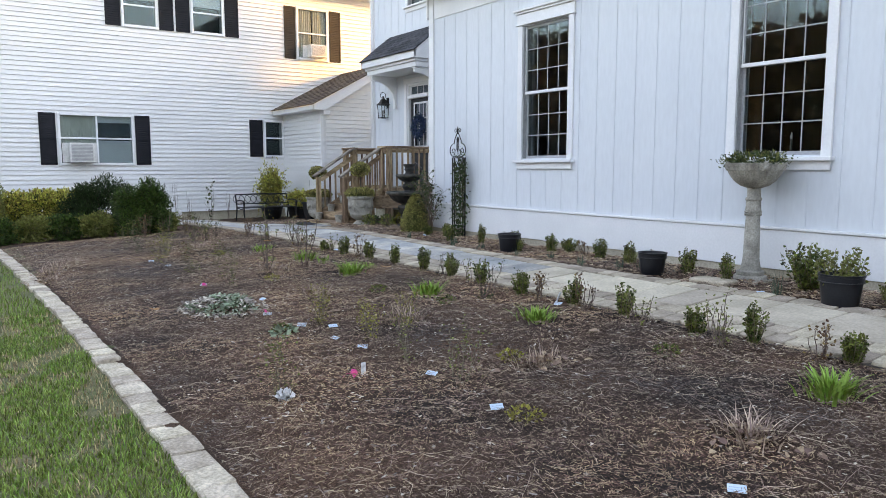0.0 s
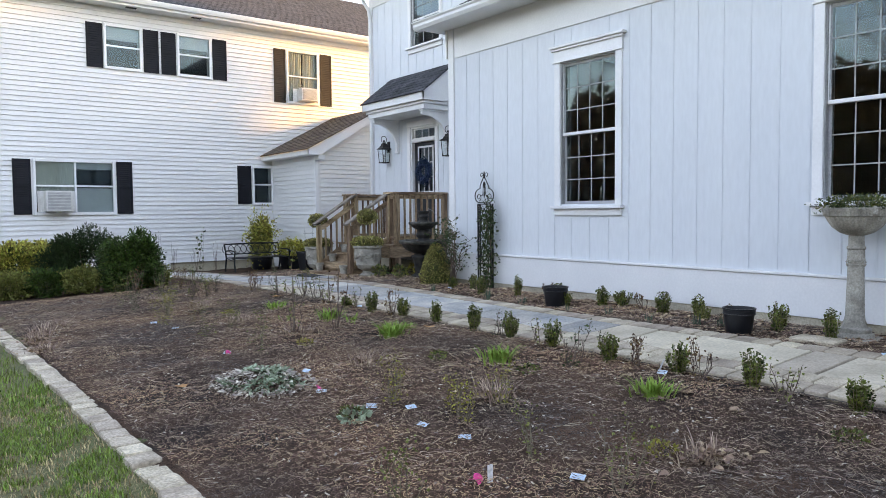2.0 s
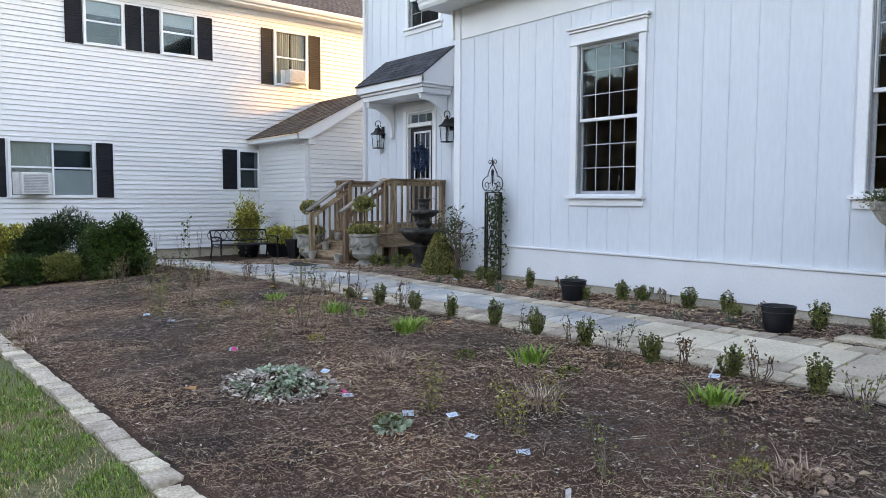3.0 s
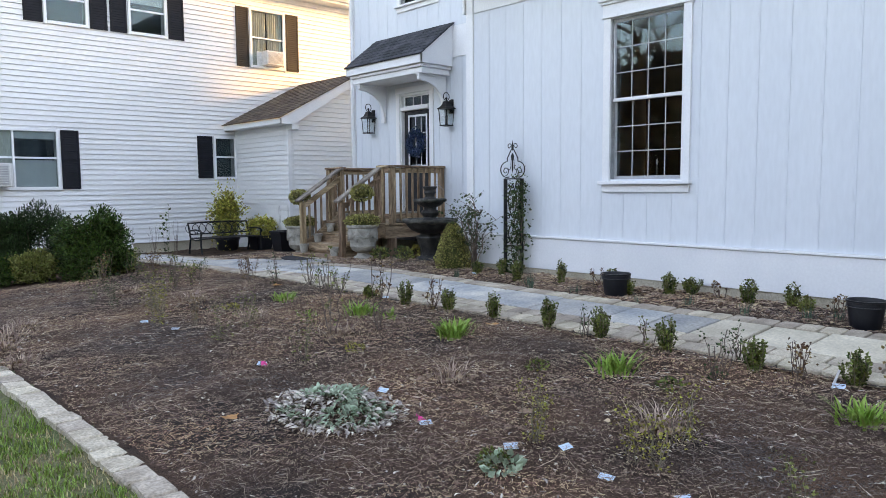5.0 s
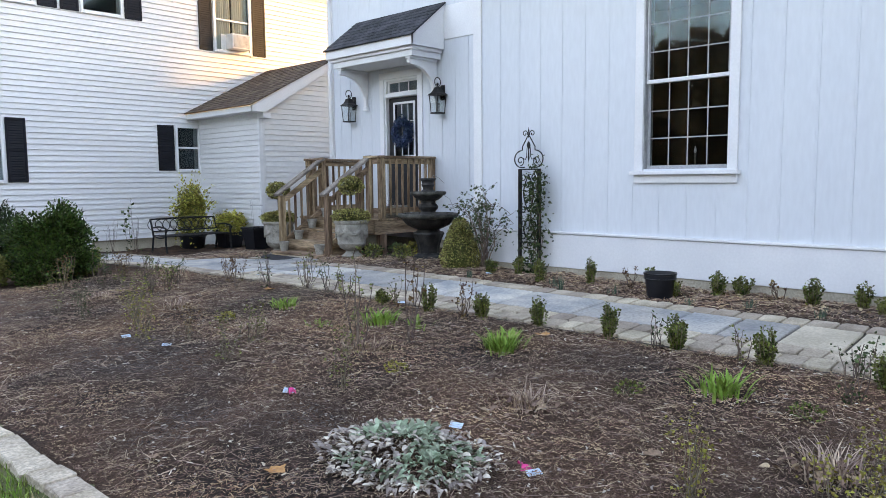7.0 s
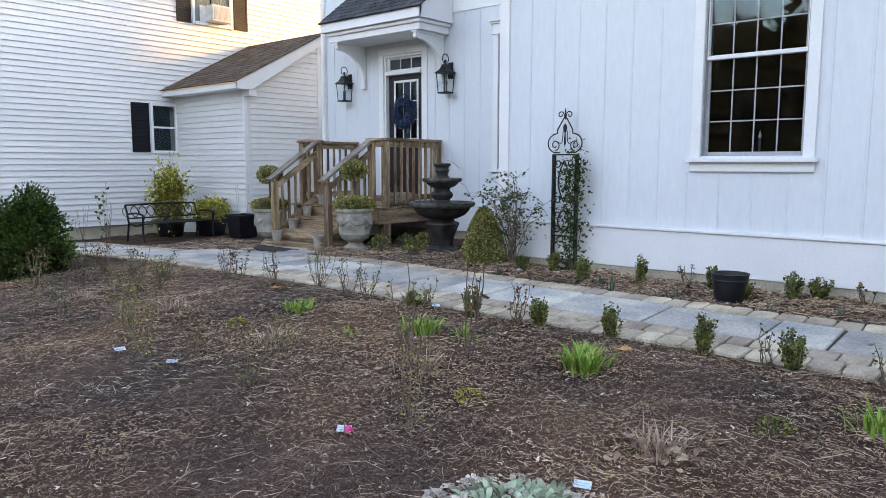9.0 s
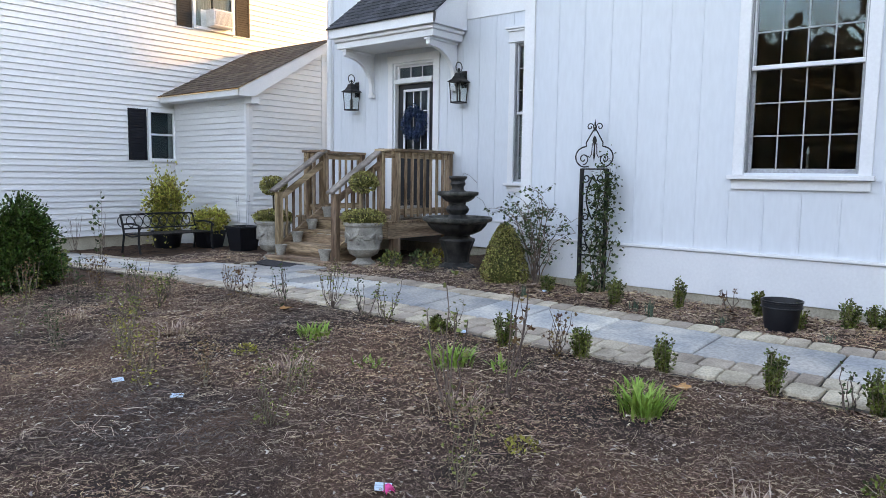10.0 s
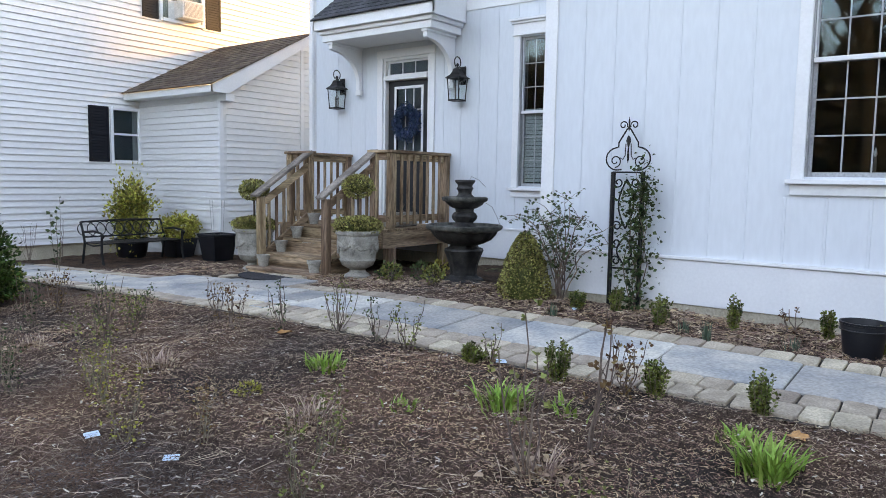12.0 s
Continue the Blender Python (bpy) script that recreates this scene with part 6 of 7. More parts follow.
# stone urns with double-ball topiaries
def urn(at):
    u = thing("stone_urn", "grey cast stone urn with garland relief", "urn", (at[0], at[1], ground(*at)), group="stone urns by the steps")
    u.scale = (0.98, 0.98, 1.07)
    part("foot", B().lathe([(0.17, -0.02), (0.17, 0.03), (0.15, 0.045), (0.11, 0.07), (0.10, 0.10), (0.14, 0.12)], 28), CASTSTONE, u, smooth=True)
    bowl = part("bowl", B().lathe([(0.13, 0.115), (0.20, 0.15), (0.225, 0.20), (0.235, 0.215), (0.228, 0.23), (0.25, 0.40), (0.262, 0.50), (0.285, 0.515), (0.29, 0.54), (0.275, 0.56), (0.25, 0.555), (0.24, 0.50), (0.0, 0.49)], 40), CASTSTONE, u, smooth=True)
    rng = random.Random(31)
    for k in range(6):
        a0 = 6.283 * k / 6
        b = B()
        for q in span(-0.5, 0.5, 16):
            for j in range(2):
                zz = 0.36 + 0.30 * q * q + rng.gauss(0, 0.012)
                rr = 0.243 + 0.004
                a = a0 + q * 0.95 + rng.gauss(0, 0.015)
                b.lathe([(0.0, -0.022), (0.021, -0.008), (0.021, 0.010), (0.0, 0.023)], 6, (rr * math.cos(a), rr * math.sin(a), zz), caps=False)
        for j in range(14):
            a = a0 + 0.52 + rng.gauss(0, 0.03)
            b.lathe([(0.0, -0.02), (0.021, 0), (0.0, 0.021)], 6, (0.252 * math.cos(a), 0.25 * math.sin(a), 0.30 + 0.011 * j), caps=False)
        part("garland", b, CASTSTONE, bowl, smooth=True)
    return u


def ball_topiary(at, seed):
    t = thing("ball_topiary", "clipped boxwood topiary with a ball above a round cushion", "topiary", (at[0], at[1], ground(*at) + 0.52), group="topiaries in urns")
    t.scale = (1.06, 1.06, 1.06)
    rng = random.Random(seed)
    part("lower_cushion", shrub_mesh(rng, 0.29, 0.29, 0.27, 3600, 0.024, lump=0.10, core=0.75, base=-0.02, top=0.75), BOXTOP, t)
    # cushion and ball cores carry the shade between leaves in their colour
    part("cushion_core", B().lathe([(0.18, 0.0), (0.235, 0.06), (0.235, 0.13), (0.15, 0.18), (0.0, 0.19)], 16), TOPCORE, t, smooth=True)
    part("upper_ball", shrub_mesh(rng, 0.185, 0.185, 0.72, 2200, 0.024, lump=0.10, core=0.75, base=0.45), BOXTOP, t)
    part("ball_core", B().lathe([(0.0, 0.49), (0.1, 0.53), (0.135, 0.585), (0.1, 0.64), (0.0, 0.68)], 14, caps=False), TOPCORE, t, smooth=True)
    part("trunk", B().tube([(0, 0, -0.02), (0.008, 0, 0.2), (0, 0, 0.55)], 0.014, 6), BARK, t)


u1 = urn((6.98, 13.06))
copy_thing(u1, pose(6.97, 15.08, ground(6.97, 15.08)))
ball_topiary((6.98, 13.06), 41)
ball_topiary((6.97, 15.08), 42)


def small_pot(at, z, planted=False):
    p = thing("small_pot", "small pale clay pot standing on a wooden step", "plant pot", (at[0], at[1], z + 0.001), group="small pots on the steps")
    p.scale = (1.2, 1.2, 1.25)
    part("body", B().lathe([(0.05, 0), (0.066, 0.09), (0.074, 0.092), (0.078, 0.125), (0.068, 0.125), (0.06, 0.10), (0.0, 0.10)], 20), CASTSTONE, p, smooth=True)
    part("dead_sprigs", stem_mesh(random.Random(int(at[1] * 100)), 0.16, 0.06, 6, 0.002, z0=0.10), TWIG, p)


small_pot((6.76, 14.62), TREADS[0][2])
small_pot((7.07, 14.62), TREADS[1][2])
small_pot((7.36, 14.62), TREADS[2][2])
small_pot((6.76, 13.62), TREADS[0][2])
small_pot((7.62, 14.55), DZ)
dp = thing("deck_planter", "low pale trough planter on the deck", "planter", (8.2, 13.40, DZ + 0.001))
part("body", B().box(-0.28, 0.28, -0.09, 0.09, 0, 0.20, 0.012), CASTSTONE, dp)
part("dead_sprigs", stem_mesh(random.Random(5), 0.34, 0.2, 12, 0.003, z0=0.18), TWIG, dp)
mt_ = thing("door_mat", "dark half-round rubber mat on the paving", "mat", (6.27, 13.92, ground(6.3, 13.92) + 0.036))
b = B()
pr = [(-0.40 * math.sin(a) * 1.0 + 0.10, 0.52 * math.cos(a)) for a in span(0, math.pi, 20)]
b.prism(pr, 2, 0.0, 0.012)
part("pad", b, MAT, mt_)

# bench, shrubs and planters by the neighbour's wall
be = thing("garden_bench", "black wrought iron garden bench with looped back", "bench", (6.90, 18.10, ground(6.9, 18.1)))
be.scale = (1.12, 1.12, 1.02)
BL = 0.63
for s in (-1, 1):
    part("back_leg", B().tube([(s * BL, 0.33, 0), (s * BL, 0.25, 0.33), (s * BL, 0.30, 0.52), (s * BL, 0.36, 0.66)], 0.018, 8), IRON, be, smooth=True)
    part("front_leg", B().tube([(s * BL, -0.27, 0), (s * BL, -0.22, 0.2), (s * BL, -0.24, 0.50)], 0.018, 8), IRON, be, smooth=True)
    part("armrest", B().tube([(s * BL, 0.28, 0.50), (s * BL, 0.0, 0.53), (s * BL, -0.22, 0.51), (s * BL, -0.29, 0.47), (s * BL, -0.26, 0.44)], 0.017, 8), IRON, be, smooth=True)
    part("foot_scroll", B().tube([(s * BL, 0.25, 0.33), (s * BL, 0.0, 0.30), (s * BL, -0.22, 0.33)], 0.014, 6), IRON, be, smooth=True)
for k in range(8):
    yy = -0.24 + 0.066 * k
    part("seat_slat", B().box(-BL, BL, yy - 0.022, yy + 0.022, 0.335, 0.352, 0.003), IRON, be)
part("top_rail", B().tube([(-BL, 0.36, 0.66), (0, 0.365, 0.675), (BL, 0.36, 0.66)], 0.015, 8), IRON, be, smooth=True)
part("back_rail", B().tube([(-BL, 0.28, 0.42), (BL, 0.28, 0.42)], 0.012, 8), IRON, be, smooth=True)
for k in range(9):
    cx_ = -BL + 0.14 * (k + 0.5)
    part("back_loop", B().tube([(cx_ + 0.135 * math.cos(a), 0.32 + 0.035 * math.sin(a), 0.54 + 0.115 * math.sin(a)) for a in span(0, 6.2832, 21)], 0.0075, 5), IRON, be, smooth=True)


def square_planter(at, w, h, label):
    p = thing("square_planter", label, "planter", (at[0], at[1], ground(*at)), group="black square planters")
    t, bs = w / 2, w * 0.38
    vs = [(-bs, -bs, 0), (bs, -bs, 0), (bs, bs, 0), (-bs, bs, 0), (-t, -t, h * 0.93), (t, -t, h * 0.93), (t, t, h * 0.93), (-t, t, h * 0.93)]
    part("body", B().add(vs, [(3, 2, 1, 0), (0, 1, 5, 4), (1, 2, 6, 5), (2, 3, 7, 6), (3, 0, 4, 7)]), BLACK, p)
    o, i_ = t + 0.015, t - 0.02
    rim = B().box(-o, o, -o, -i_, h * 0.9, h, 0.005).box(-o, o, i_, o, h * 0.9, h, 0.005).box(-o, -i_, -i_, i_, h * 0.9, h, 0.005).box(i_, o, -i_, i_, h * 0.9, h, 0.005)
    part("rim", rim, BLACK, p)
    part("soil", B().box(-i_, i_, -i_, i_, h * 0.85, h * 0.9), MULCH, p)
    return p


square_planter((7.74, 17.02), 0.45, 0.45, "black square plastic planter standing empty")
tc = thing("tomato_cage", "thin wire plant support in a black planter", "plant support", (7.74, 17.02, ground(7.74, 17.02) + 0.39))
for k in range(4):
    a = 6.283 * k / 4 + 0.4
    part("wire", B().tube([(0.1 * math.cos(a), 0.1 * math.sin(a), 0), (0.14 * math.cos(a), 0.14 * math.sin(a), 0.62)], 0.003, 4), METAL, tc)
part("hoop", B().tube([(0.13 * math.cos(a), 0.13 * math.sin(a), 0.5) for a in span(0, 6.2832, 17)], 0.003, 4), METAL, tc)
square_planter((7.92, 18.42), 0.46, 0.34, "black square planter holding a yellow-green shrub")
nursery_pot((7.46, 19.20), 0.30, 0.35, "large black nursery pot holding a variegated shrub")
shrub("variegated_euonymus", "tall golden variegated euonymus in a black pot", (7.46, 19.20), 0.36, 0.34, 1.42, 3400, 0.058, VARIEGATED, seed=51, lump=0.7, core=0.3, base=0.25, stems=9, inner=(OLIVE, 1300))
shrub("variegated_euonymus", "low golden variegated euonymus in a square planter", (7.92, 18.42), 0.36, 0.36, 0.76, 2000, 0.055, VARIEGATED, seed=53, lump=0.4, core=0.35, base=0.27)

# dark evergreen, low hedge and yellow hedge at the lawn's far end
clumped_bush("evergreen_shrub", "large dark green spreading evergreen shrub", (2.75, 16.7), 0.80, 0.65, 1.22, 44, 480, 0.062, EVERGREEN, 61, aspect=0.2, rad=0.27)
clumped_bush("broadleaf_bush", "dense dark green broadleaf bush at the bed's end", (3.10, 14.65), 0.52, 0.50, 1.16, 48, 420, 0.040, BUSHLEAF, 62, rad=0.19)
sprig_shrub("privet", "loose leafy privet shrub beside the dark bush", 63, 1.08, 0.16, 12, 60, 0.042, BUSHLEAF, (3.44, 14.7))
for i, (x, y, rx, h) in enumerate(((0.75, 15.5, .36, .48), (1.3, 15.4, .36, .46), (1.85, 15.3, .34, .46), (2.35, 15.1, .32, .46), (0.2, 15.9, .4, .5), (3.55, 15.1, .3, .4))):
    shrub("low_shrub", "low olive-green mounded shrub in a row", (x, y), rx, 0.34, h, 3600, 0.042, OLIVE if i % 2 else BUSHLEAF, group="low shrubs by the neighbour", seed=70 + i, lump=0.35, core=0.45, base=0.0, stems=8)
for i, (x, rx, h) in enumerate(((1.15, .42, .95), (1.65, .42, .97), (2.1, .4, .92), (0.7, .42, .9))):
    # inner leaves take the dark evergreen colour as shade between the golden ones
    shrub("golden_hedge", "clipped golden variegated hedge shrub by the wall", (x, 17.6), rx, 0.42, h, 4200, 0.055, VARIEGATED, group="golden hedge", seed=80 + i, lump=0.2, core=0.6, base=0.0, stems=8, inner=(EVERGREEN, 2200))
shrub("clipped_yew", "rounded yellow-green clipped evergreen shrub", (0.45, 17.0), 0.52, 0.5, 1.4, 5000, 0.045, OLIVE, seed=99, lump=0.15, core=0.6, base=0.0)
gs = thing("garden_slab", "dark flat stone at the end of the edging", "stone", (0.35, 15.6, ground(0.35, 15.6)))
part("slab", B().box(-0.3, 0.3, -0.25, 0.25, -0.02, 0.05, 0.012), DARKSTONE, gs)
st_ = thing("garden_statue", "small weathered white stone garden ornament", "garden ornament", (4.22, 16.45, ground(4.22, 16.45)))
part("block", B().lathe([(0.09, -0.02), (0.09, 0.05), (0.06, 0.08), (0.055, 0.22), (0.075, 0.27), (0.05, 0.34), (0.0, 0.36)], 14), WHITEPLASTIC, st_, smooth=True)
for i, (x, y, h) in enumerate(((4.6, 19.6, .9), (5.0, 19.7, 1.0), (4.4, 19.4, .7), (5.3, 19.6, .8), (5.9, 19.7, .7), (6.3, 19.5, .75))):
    twig_bush("bare_shrub", "thin bare upright stems by the neighbour's wall", 500 + i, h, 0.15, 6, 0, ROSELEAF, (x, y), group="bare stems by the wall", r=0.004)
sprig_shrub("tall_perennial", "tall thin plant with leaf tufts near the bench", 520, 1.15, 0.15, 3, 9, 0.07, ROSELEAF, (5.1, 16.9))

# ---- bare trees across the lawn, seen in the window glass ----
def bare_tree(at, h, seed):
    rng = random.Random(seed)
    t = thing("bare_tree", "tall leafless tree across the lawn", "tree", (at[0], at[1], 0.0), group="bare trees")
    trunk, limbs = B(), B()
    top_ = Vector((rng.gauss(0, .4), rng.gauss(0, .4), h * 0.55))
    spine = bez((0, 0, -0.1), top_, (rng.gauss(0, .2), rng.gauss(0, .2), 0), 7)
    trunk.tube(spine, h * 0.022, 8, h * 0.010)

    def grow(p, d, L, r, depth):
        e = p + d * L
        limbs.tube(bez(p, e, Vector((rng.gauss(0, 1), rng.gauss(0, 1), 0.4)) * L * 0.06, 4), r, 4, r * 0.55, caps=False)
        if depth:
            for k in range(rng.randint(2, 3)):
                q = (d + Vector((rng.gauss(0, .55), rng.gauss(0, .55), rng.gauss(0.15, .35)))).normalized()
                grow(p.lerp(e, rng.uniform(0.55, 1)), q, L * rng.uniform(0.55, 0.8), r * 0.55, depth - 1)
    for k in range(9):
        i0 = rng.randint(2, 6)
        a = rng.uniform(0, 6.283)
        grow(spine[i0], Vector((math.cos(a), math.sin(a), rng.uniform(0.5, 1.2))).normalized(), h * rng.uniform(0.14, 0.22), h * 0.008, 4)
    part("trunk", trunk, BARK, t)
    part("limbs", limbs, BARK, t)


for i, (x, y, h) in enumerate(((-11, 3, 12), (-15, 10, 14), (-13, 17, 11), (-18, -4, 13), (-9, 24, 12), (-20, 24, 15))):
    bare_tree((x, y), h, 600 + i)
rng = random.Random(77)
b = B()
for k in range(75000):
    a = rng.uniform(math.pi * 0.55, math.pi * 1.62)
    R = rng.uniform(34, 44)
    hh = 9.5 + 2.5 * noise.noise((a * 6, 3, 0)) + 2 * noise.noise((a * 21, 8, 0))
    z = hh * rng.random() ** 1.1
    b.add(leaf_verts(rng, (5 + R * math.cos(a), 8 + R * math.sin(a), z), 0.75, up=0.2, aspect=0.6), LEAF_F)
tagged(part("far_woods", b, WOODS), "grey leafless far woods beyond the lawn", "woods", kind="stuff")

# ---- loose litter and grass ----
def scatter_prisms(name, n, place, lmin, lmax, rmin, rmax, mat, label, category, seed, lift=0.006, tilt=0.16, flat=1.0, bent=True):
    """Many thin three-sided splinters lying on the beds."""
    rs = np.random.RandomState(seed)
    pts = place(rs, n)
    n = len(pts)
    zs = np.array([ground(x, y) + lumps(x, y) for x, y in pts]) + lift + rs.rand(n) * 0.012
    L = lmin + (lmax - lmin) * rs.rand(n) ** 1.6
    r = rmin + (rmax - rmin) * rs.rand(n)
    a, t = rs.rand(n) * 6.283, rs.randn(n) * tilt
    d = np.stack([np.cos(a) * np.cos(t), np.sin(a) * np.cos(t), np.sin(t)], 1)
    s = np.stack([-np.sin(a), np.cos(a), np.zeros(n)], 1)
    up = np.array([0, 0, 1.0])
    c = np.stack([pts[:, 0], pts[:, 1], zs], 1)
    bend = rs.randn(n, 1) * 0.2 * L[:, None]
    rings = []
    for f in ((-0.5, 0.0, 0.5) if bent else (-0.5, 0.5)):
        p = c + d * (L[:, None] * f) + (s * bend + up * np.abs(bend) * 0.3 if f == 0 else 0)
        w = 1.0 if f == 0 else 0.6
        rings += [p + s * (r[:, None] * w), p - s * (r[:, None] * w), p + up * (r[:, None] * 1.4 * flat * w)]
    v = np.stack(rings, 1).reshape(-1, 3)
    base = np.array([[0, 3, 4, 1], [1, 4, 5, 2], [2, 5, 3, 0], [3, 6, 7, 4], [4, 7, 8, 5], [5, 8, 6, 3]])
    if not bent:
        base = base[:3]
    f = (base[None] + (np.arange(n) * (9 if bent else 6))[:, None, None]).reshape(-1, 4)
    me = raw(name, v.tolist(), f.tolist())
    me.materials.append(mat)
    return tagged(new(name, me), label, category, kind="stuff")


def in_bed(y0, y1, power=1.0):
    def place(rs, n):
        y = y0 + (y1 - y0) * rs.rand(n) ** power
        x0 = np.array([edge_x(q) + 0.1 for q in y])
        x1 = np.array([path_l(q) - 0.02 for q in y])
        x = x0 + (x1 - x0) * rs.rand(n)
        return np.stack([x, y], 1)
    return place


def clumped(place, freq, cut):
    def f(rs, n):
        p = place(rs, n * 2)
        k = np.array([noise.noise((x * freq, y * freq, 4.0)) + rs.rand() * 0.6 - 0.3 > cut for x, y in p])
        return p[k][:n]
    return f


def in_house_bed(rs, n):
    y = 1.5 + 15.5 * rs.rand(n)
    x0 = np.array([path_r(q) + 0.02 for q in y])
    x1 = np.where(y < 10.3, 6.93, 7.3)
    return np.stack([x0 + (x1 - x0) * rs.rand(n), y], 1)


scatter_prisms("straw_litter", 9000, clumped(in_bed(0.2, 13.5, 1.05), 0.9, -0.2), 0.03, 0.19, 0.0008, 0.0016, STRAW, "dry tan stalks strewn over dark mulch", "litter", 1, lift=0.02)
scatter_prisms("bark_shreds", 270000, in_bed(0.2, 14.5, 1.1), 0.006, 0.032, 0.0010, 0.0034, CHIP, "shredded dark brown bark mulch pieces", "mulch", 2, lift=0.016, tilt=0.3, bent=False)
scatter_prisms("bark_shreds", 24000, in_bed(-2.4, 0.25), 0.008, 0.04, 0.0014, 0.0042, CHIP, "shredded bark mulch at the bed's near end", "mulch", 6, lift=0.016, tilt=0.3, bent=False)
scatter_prisms("wood_bits", 4000, in_bed(0.2, 14.0, 1.1), 0.010, 0.04, 0.003, 0.008, BITS, "pale bits of leaf and wood in mulch", "litter", 3, lift=0.02, flat=0.35)
scatter_prisms("bark_shreds", 26000, in_house_bed, 0.012, 0.07, 0.001, 0.004, CHIP, "shredded bark mulch beside the house", "mulch", 4, flat=0.6)
scatter_prisms("straw_litter", 5000, in_house_bed, 0.04, 0.14, 0.0012, 0.0028, STRAW, "dry tan stalks on the house bed", "litter", 5, lift=0.012)
rng = random.Random(88)
b = B()
for k in range(4600):
    y = 1.5 + 14 * rng.random()
    x0, x1 = path_r(y) + 0.05, (6.93 if y < 10.3 else 7.2)
    x = x0 + (x1 - x0) * rng.random() ** 0.7
    if noise.noise((x * 1.7, y * 1.7, 1)) > -0.15:
        oval_leaf(b, rng, (x, y, ground(x, y) + 0.018 + lumps(x, y)), 0.052, rng.uniform(0, 0.5), 0.28, rng.uniform(0.1, 0.8))
tagged(part("leaf_litter", b, DRYLEAF), "curled brown leaves lying along the house wall", "litter", kind="stuff")


def grass_mesh(name, n, x0, x1, y0, y1, power, h, mat, label, seed, keep):
    rs = np.random.RandomState(seed)
    y = y0 + (y1 - y0) * rs.rand(n) ** power
    x = x0 + (x1 - x0) * rs.rand(n)
    ok = np.array([xx < edge_x(yy) - 0.085 + rs.randn() * 0.012 and keep(noise.noise((xx * 1.9, yy * 1.9, 7)) + 0.6 * noise.noise((xx * 6, yy * 6, 2)) - 0.35 * max(0.0, 1 - (edge_x(yy) - 0.085 - xx) / 0.10) + 0.08 + rs.randn() * 0.10) for xx, yy in zip(x, y)])
    x, y = x[ok], y[ok]
    n = len(x)
    z = np.array([ground(a, c) for a, c in zip(x, y)])
    H = h * (0.5 + 0.8 * rs.rand(n))
    a = rs.rand(n) * 6.283
    lean = H * (0.2 + 0.7 * rs.rand(n))
    w = 0.0022 + 0.0018 * rs.rand(n)
    o = np.stack([np.cos(a), np.sin(a), np.zeros(n)], 1)
    s = np.stack([-np.sin(a), np.cos(a), np.zeros(n)], 1) * w[:, None]
    p = np.stack([x, y, z - 0.005], 1)
    m = p + o * (lean * 0.35)[:, None] + np.array([0, 0, 1.0]) * (H * 0.65)[:, None]
    t = p + o * lean[:, None] + np.array([0, 0, 1.0]) * H[:, None]
    v = np.stack([p - s, p + s, m + s * 0.8, m - s * 0.8, t], 1).reshape(-1, 3)
    k = (np.arange(n) * 5)[:, None]
    f = (np.array([[0, 1, 2, 3]]) + k).tolist() + (np.array([[3, 2, 4]]) + k).tolist()
    me = raw(name, v.tolist(), f)
    me.materials.append(mat)
    return tagged(new(name, me), label, "grass", kind="stuff")


grass_mesh("lawn_grass", 80000, -1.3, 0.86, 1.6, 8.0, 1.1, 0.038, GRASS, "short green lawn grass blades", 1, lambda q: q > -0.08)
grass_mesh("dry_lawn_grass", 26000, -1.3, 0.86, 1.6, 8.0, 1.1, 0.035, DRYGRASS, "dry straw-coloured patches of lawn grass", 2, lambda q: q < 0.0)
grass_mesh("far_lawn_grass", 26000, -3.0, 0.8, 8.0, 16.0, 1.3, 0.06, GRASS, "green lawn grass farther off", 3, lambda q: q > -0.25)

# ---- stone edging and paved path ----
ed = thing("stone_edging", "row of weathered grey paving stones edging the lawn", "edging", (0, 0, 0), kind="structure")
rng = random.Random(12)
y = -2.4
while y < 15.5:
    L = rng.uniform(0.19, 0.235)
    xm = edge_x(y + L / 2)
    sl = (edge_x(y + L) - edge_x(y)) / L
    w = rng.uniform(0.155, 0.175)
    m = Matrix.Translation((xm + rng.gauss(0, 0.005), y + L / 2, ground(0.85, y) + rng.gauss(0, 0.003) + 0.0)) @ Matrix.Rotation(-math.atan(sl) + rng.gauss(0, 0.04), 4, "Z") @ Matrix.Rotation(rng.gauss(0, 0.02), 4, "Y") @ Matrix.Rotation(rng.gauss(0, 0.02), 4, "X")
    es = B().box(-w / 2, w / 2, -L / 2 + 0.003, L / 2 - 0.003, -0.06, 0.026, 0.009)
    es.v = [m @ Vector((p[0] + rng.gauss(0, 0.0045), p[1] + rng.gauss(0, 0.004), p[2] + rng.gauss(0, 0.0025))) for p in es.v]
    part("edging_stone", es, EDGESTONE, ed)
    y += L + 0.006

pv = sheet("pavement", lambda y: span(path_l(y) - 0.03, path_r(y) + 0.03, 8), span(-2.5, 19.5, 120), lambda x, y: ground(x, y) + 0.012, JOINT, "bluestone and cobble paved garden path", category="path")


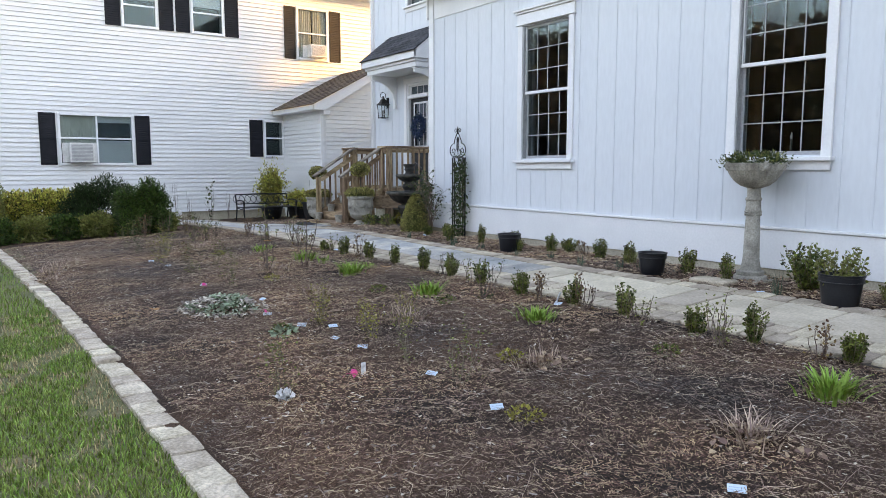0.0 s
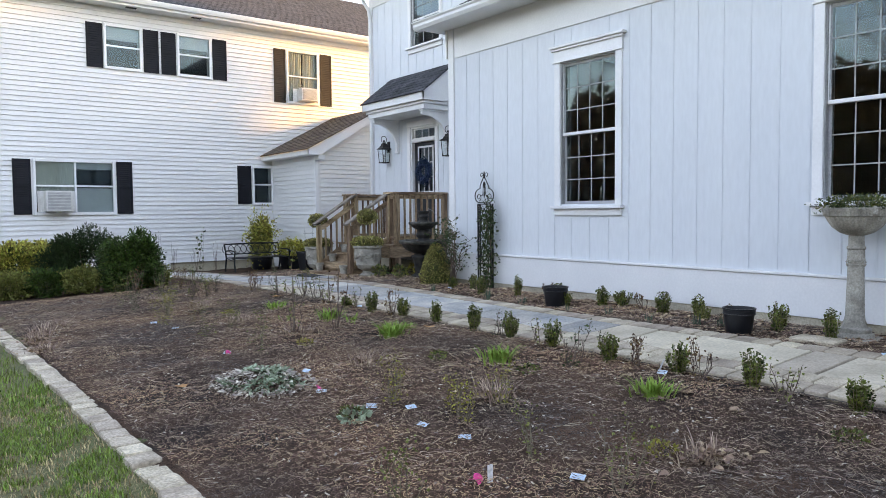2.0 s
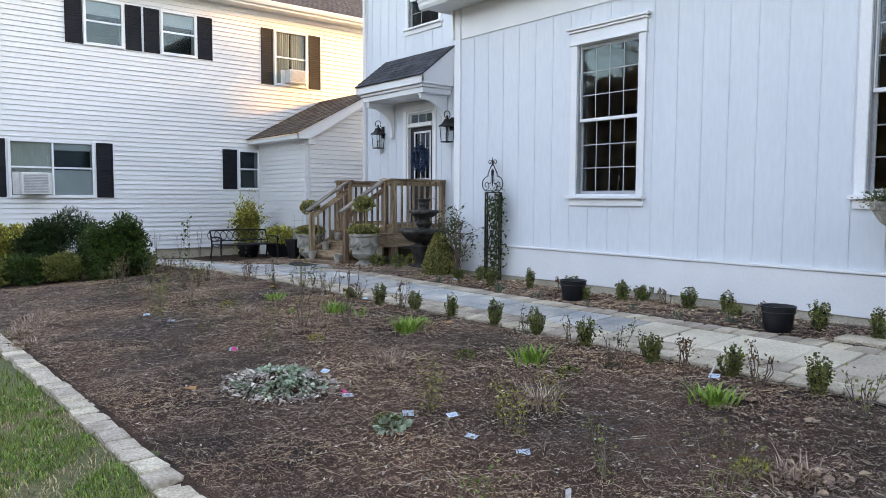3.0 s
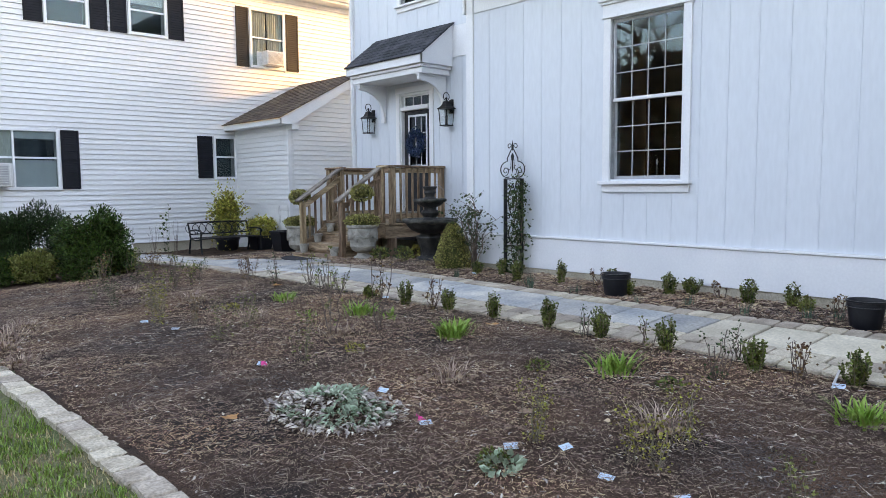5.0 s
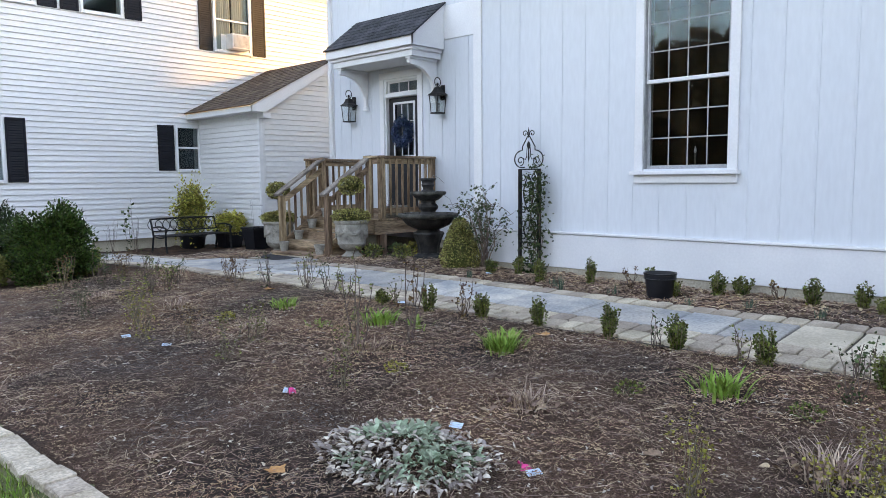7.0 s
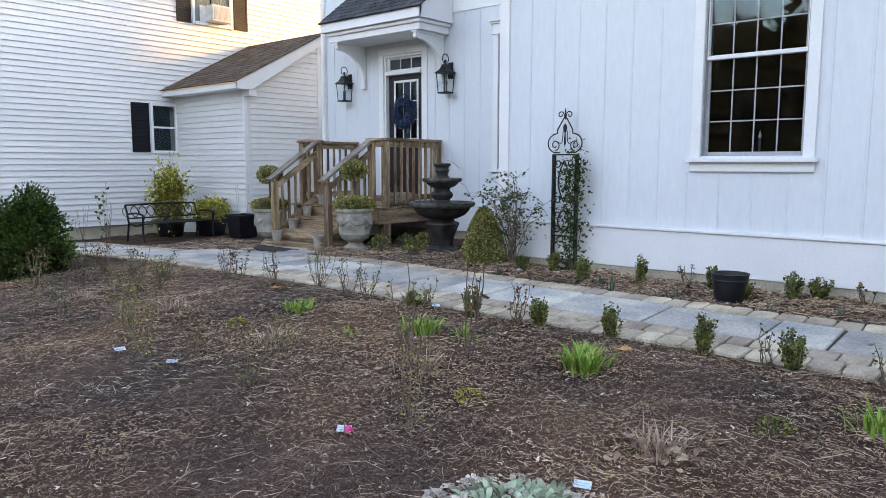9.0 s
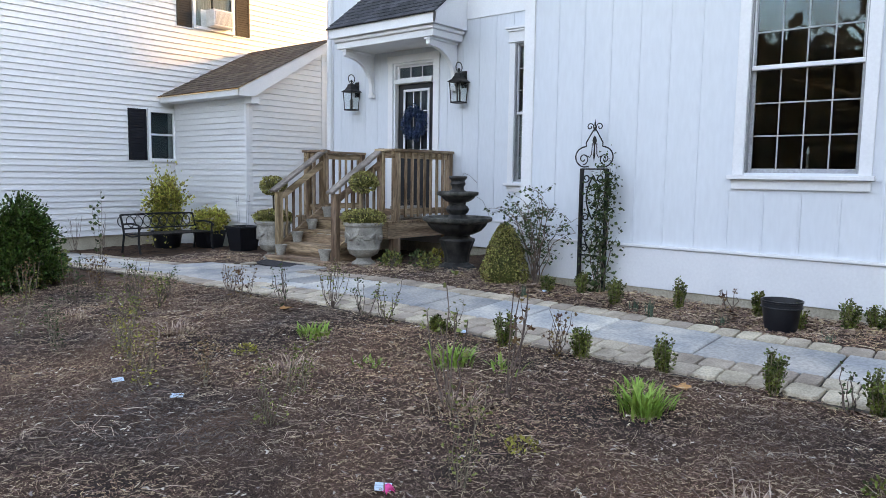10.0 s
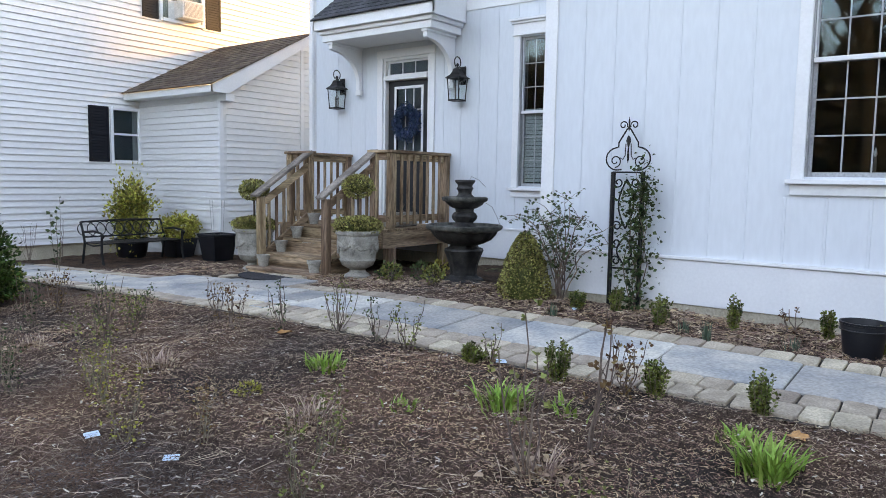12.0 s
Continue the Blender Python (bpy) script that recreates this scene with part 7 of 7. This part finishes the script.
def stone(name, x0, x1, y0, y1, mat, c, h=0.034, jig=0.004):
    """One paving stone with worn corners, lying on the slope."""
    xm, ym = (x0 + x1) / 2, (y0 + y1) / 2
    k = min(x1 - x0, y1 - y0) * c
    out = [(x0 + k, y0), (x1 - k, y0), (x1, y0 + k), (x1, y1 - k), (x1 - k, y1), (x0 + k, y1), (x0, y1 - k), (x0, y0 + k)]
    out = [(x + rng.gauss(0, jig), y + rng.gauss(0, jig)) for x, y in out]
    dz = rng.gauss(0, 0.002)
    vs = [(x, y, ground(x, y) - 0.02) for x, y in out] + [(x, y, ground(x, y) + h - 0.008 + dz) for x, y in out] + [(xm + (x - xm) * 0.965, ym + (y - ym) * 0.965, ground(x, y) + h + dz) for x, y in out]
    fs = [tuple(range(16, 24))] + [(i, (i + 1) % 8, 8 + (i + 1) % 8, 8 + i) for i in range(8)] + [(8 + i, 8 + (i + 1) % 8, 16 + (i + 1) % 8, 16 + i) for i in range(8)]
    return part(name, B().add(vs, fs), mat, pv)


def FLAG(y):
    return BUFFSTONE if y < 5.7 else BLUESTONE


def left_rows(y):
    return 0.45 if y < 12.6 else 0.23


rng = random.Random(14)
for row in (0, 1):
    y = -2.4 + row * 0.11
    while y < (12.6 if row else 18.5):
        L = rng.uniform(0.15, 0.215)
        x0 = path_l(y) + row * 0.225
        stone("cobble", x0 + 0.005, x0 + 0.218, y + 0.006, y + L - 0.006, COBBLE, 0.13)
        y += L
y = -2.4
while y < 18.3:
    L = rng.uniform(0.16, 0.22)
    x1 = path_r(y + L / 2)
    stone("cobble", x1 - 0.225, x1 - 0.004, y + 0.006, y + L - 0.006, COBBLE, 0.13)
    y += L
y = -2.4
while y < 18.0:
    L = rng.uniform(0.55, 1.15)
    x0, x1 = path_l(y + L / 2) + left_rows(y + L / 2) + 0.010, path_r(y + L / 2) - 0.236
    if x1 - x0 > 0.25:
        if x1 - x0 > 0.85:
            xm = x0 + (x1 - x0) * rng.uniform(0.4, 0.6)
            ys = y + L * rng.uniform(0.35, 0.65)
            stone("flagstone", x0, xm - 0.010, y + 0.010, y + L - 0.010, FLAG(y), 0.02)
            stone("flagstone", xm + 0.010, x1, y + 0.010, ys - 0.010, FLAG(y), 0.02)
            stone("flagstone", xm + 0.010, x1, ys + 0.010, y + L - 0.010, FLAG(y), 0.02)
        elif rng.random() < 0.35:
            ys = y + L * 0.5
            stone("flagstone", x0, x1, y + 0.010, ys - 0.010, FLAG(y), 0.02)
            stone("flagstone", x0, x1, ys + 0.010, y + L - 0.010, FLAG(y), 0.02)
        else:
            stone("flagstone", x0, x1, y + 0.010, y + L - 0.010, FLAG(y), 0.02)
    y += L
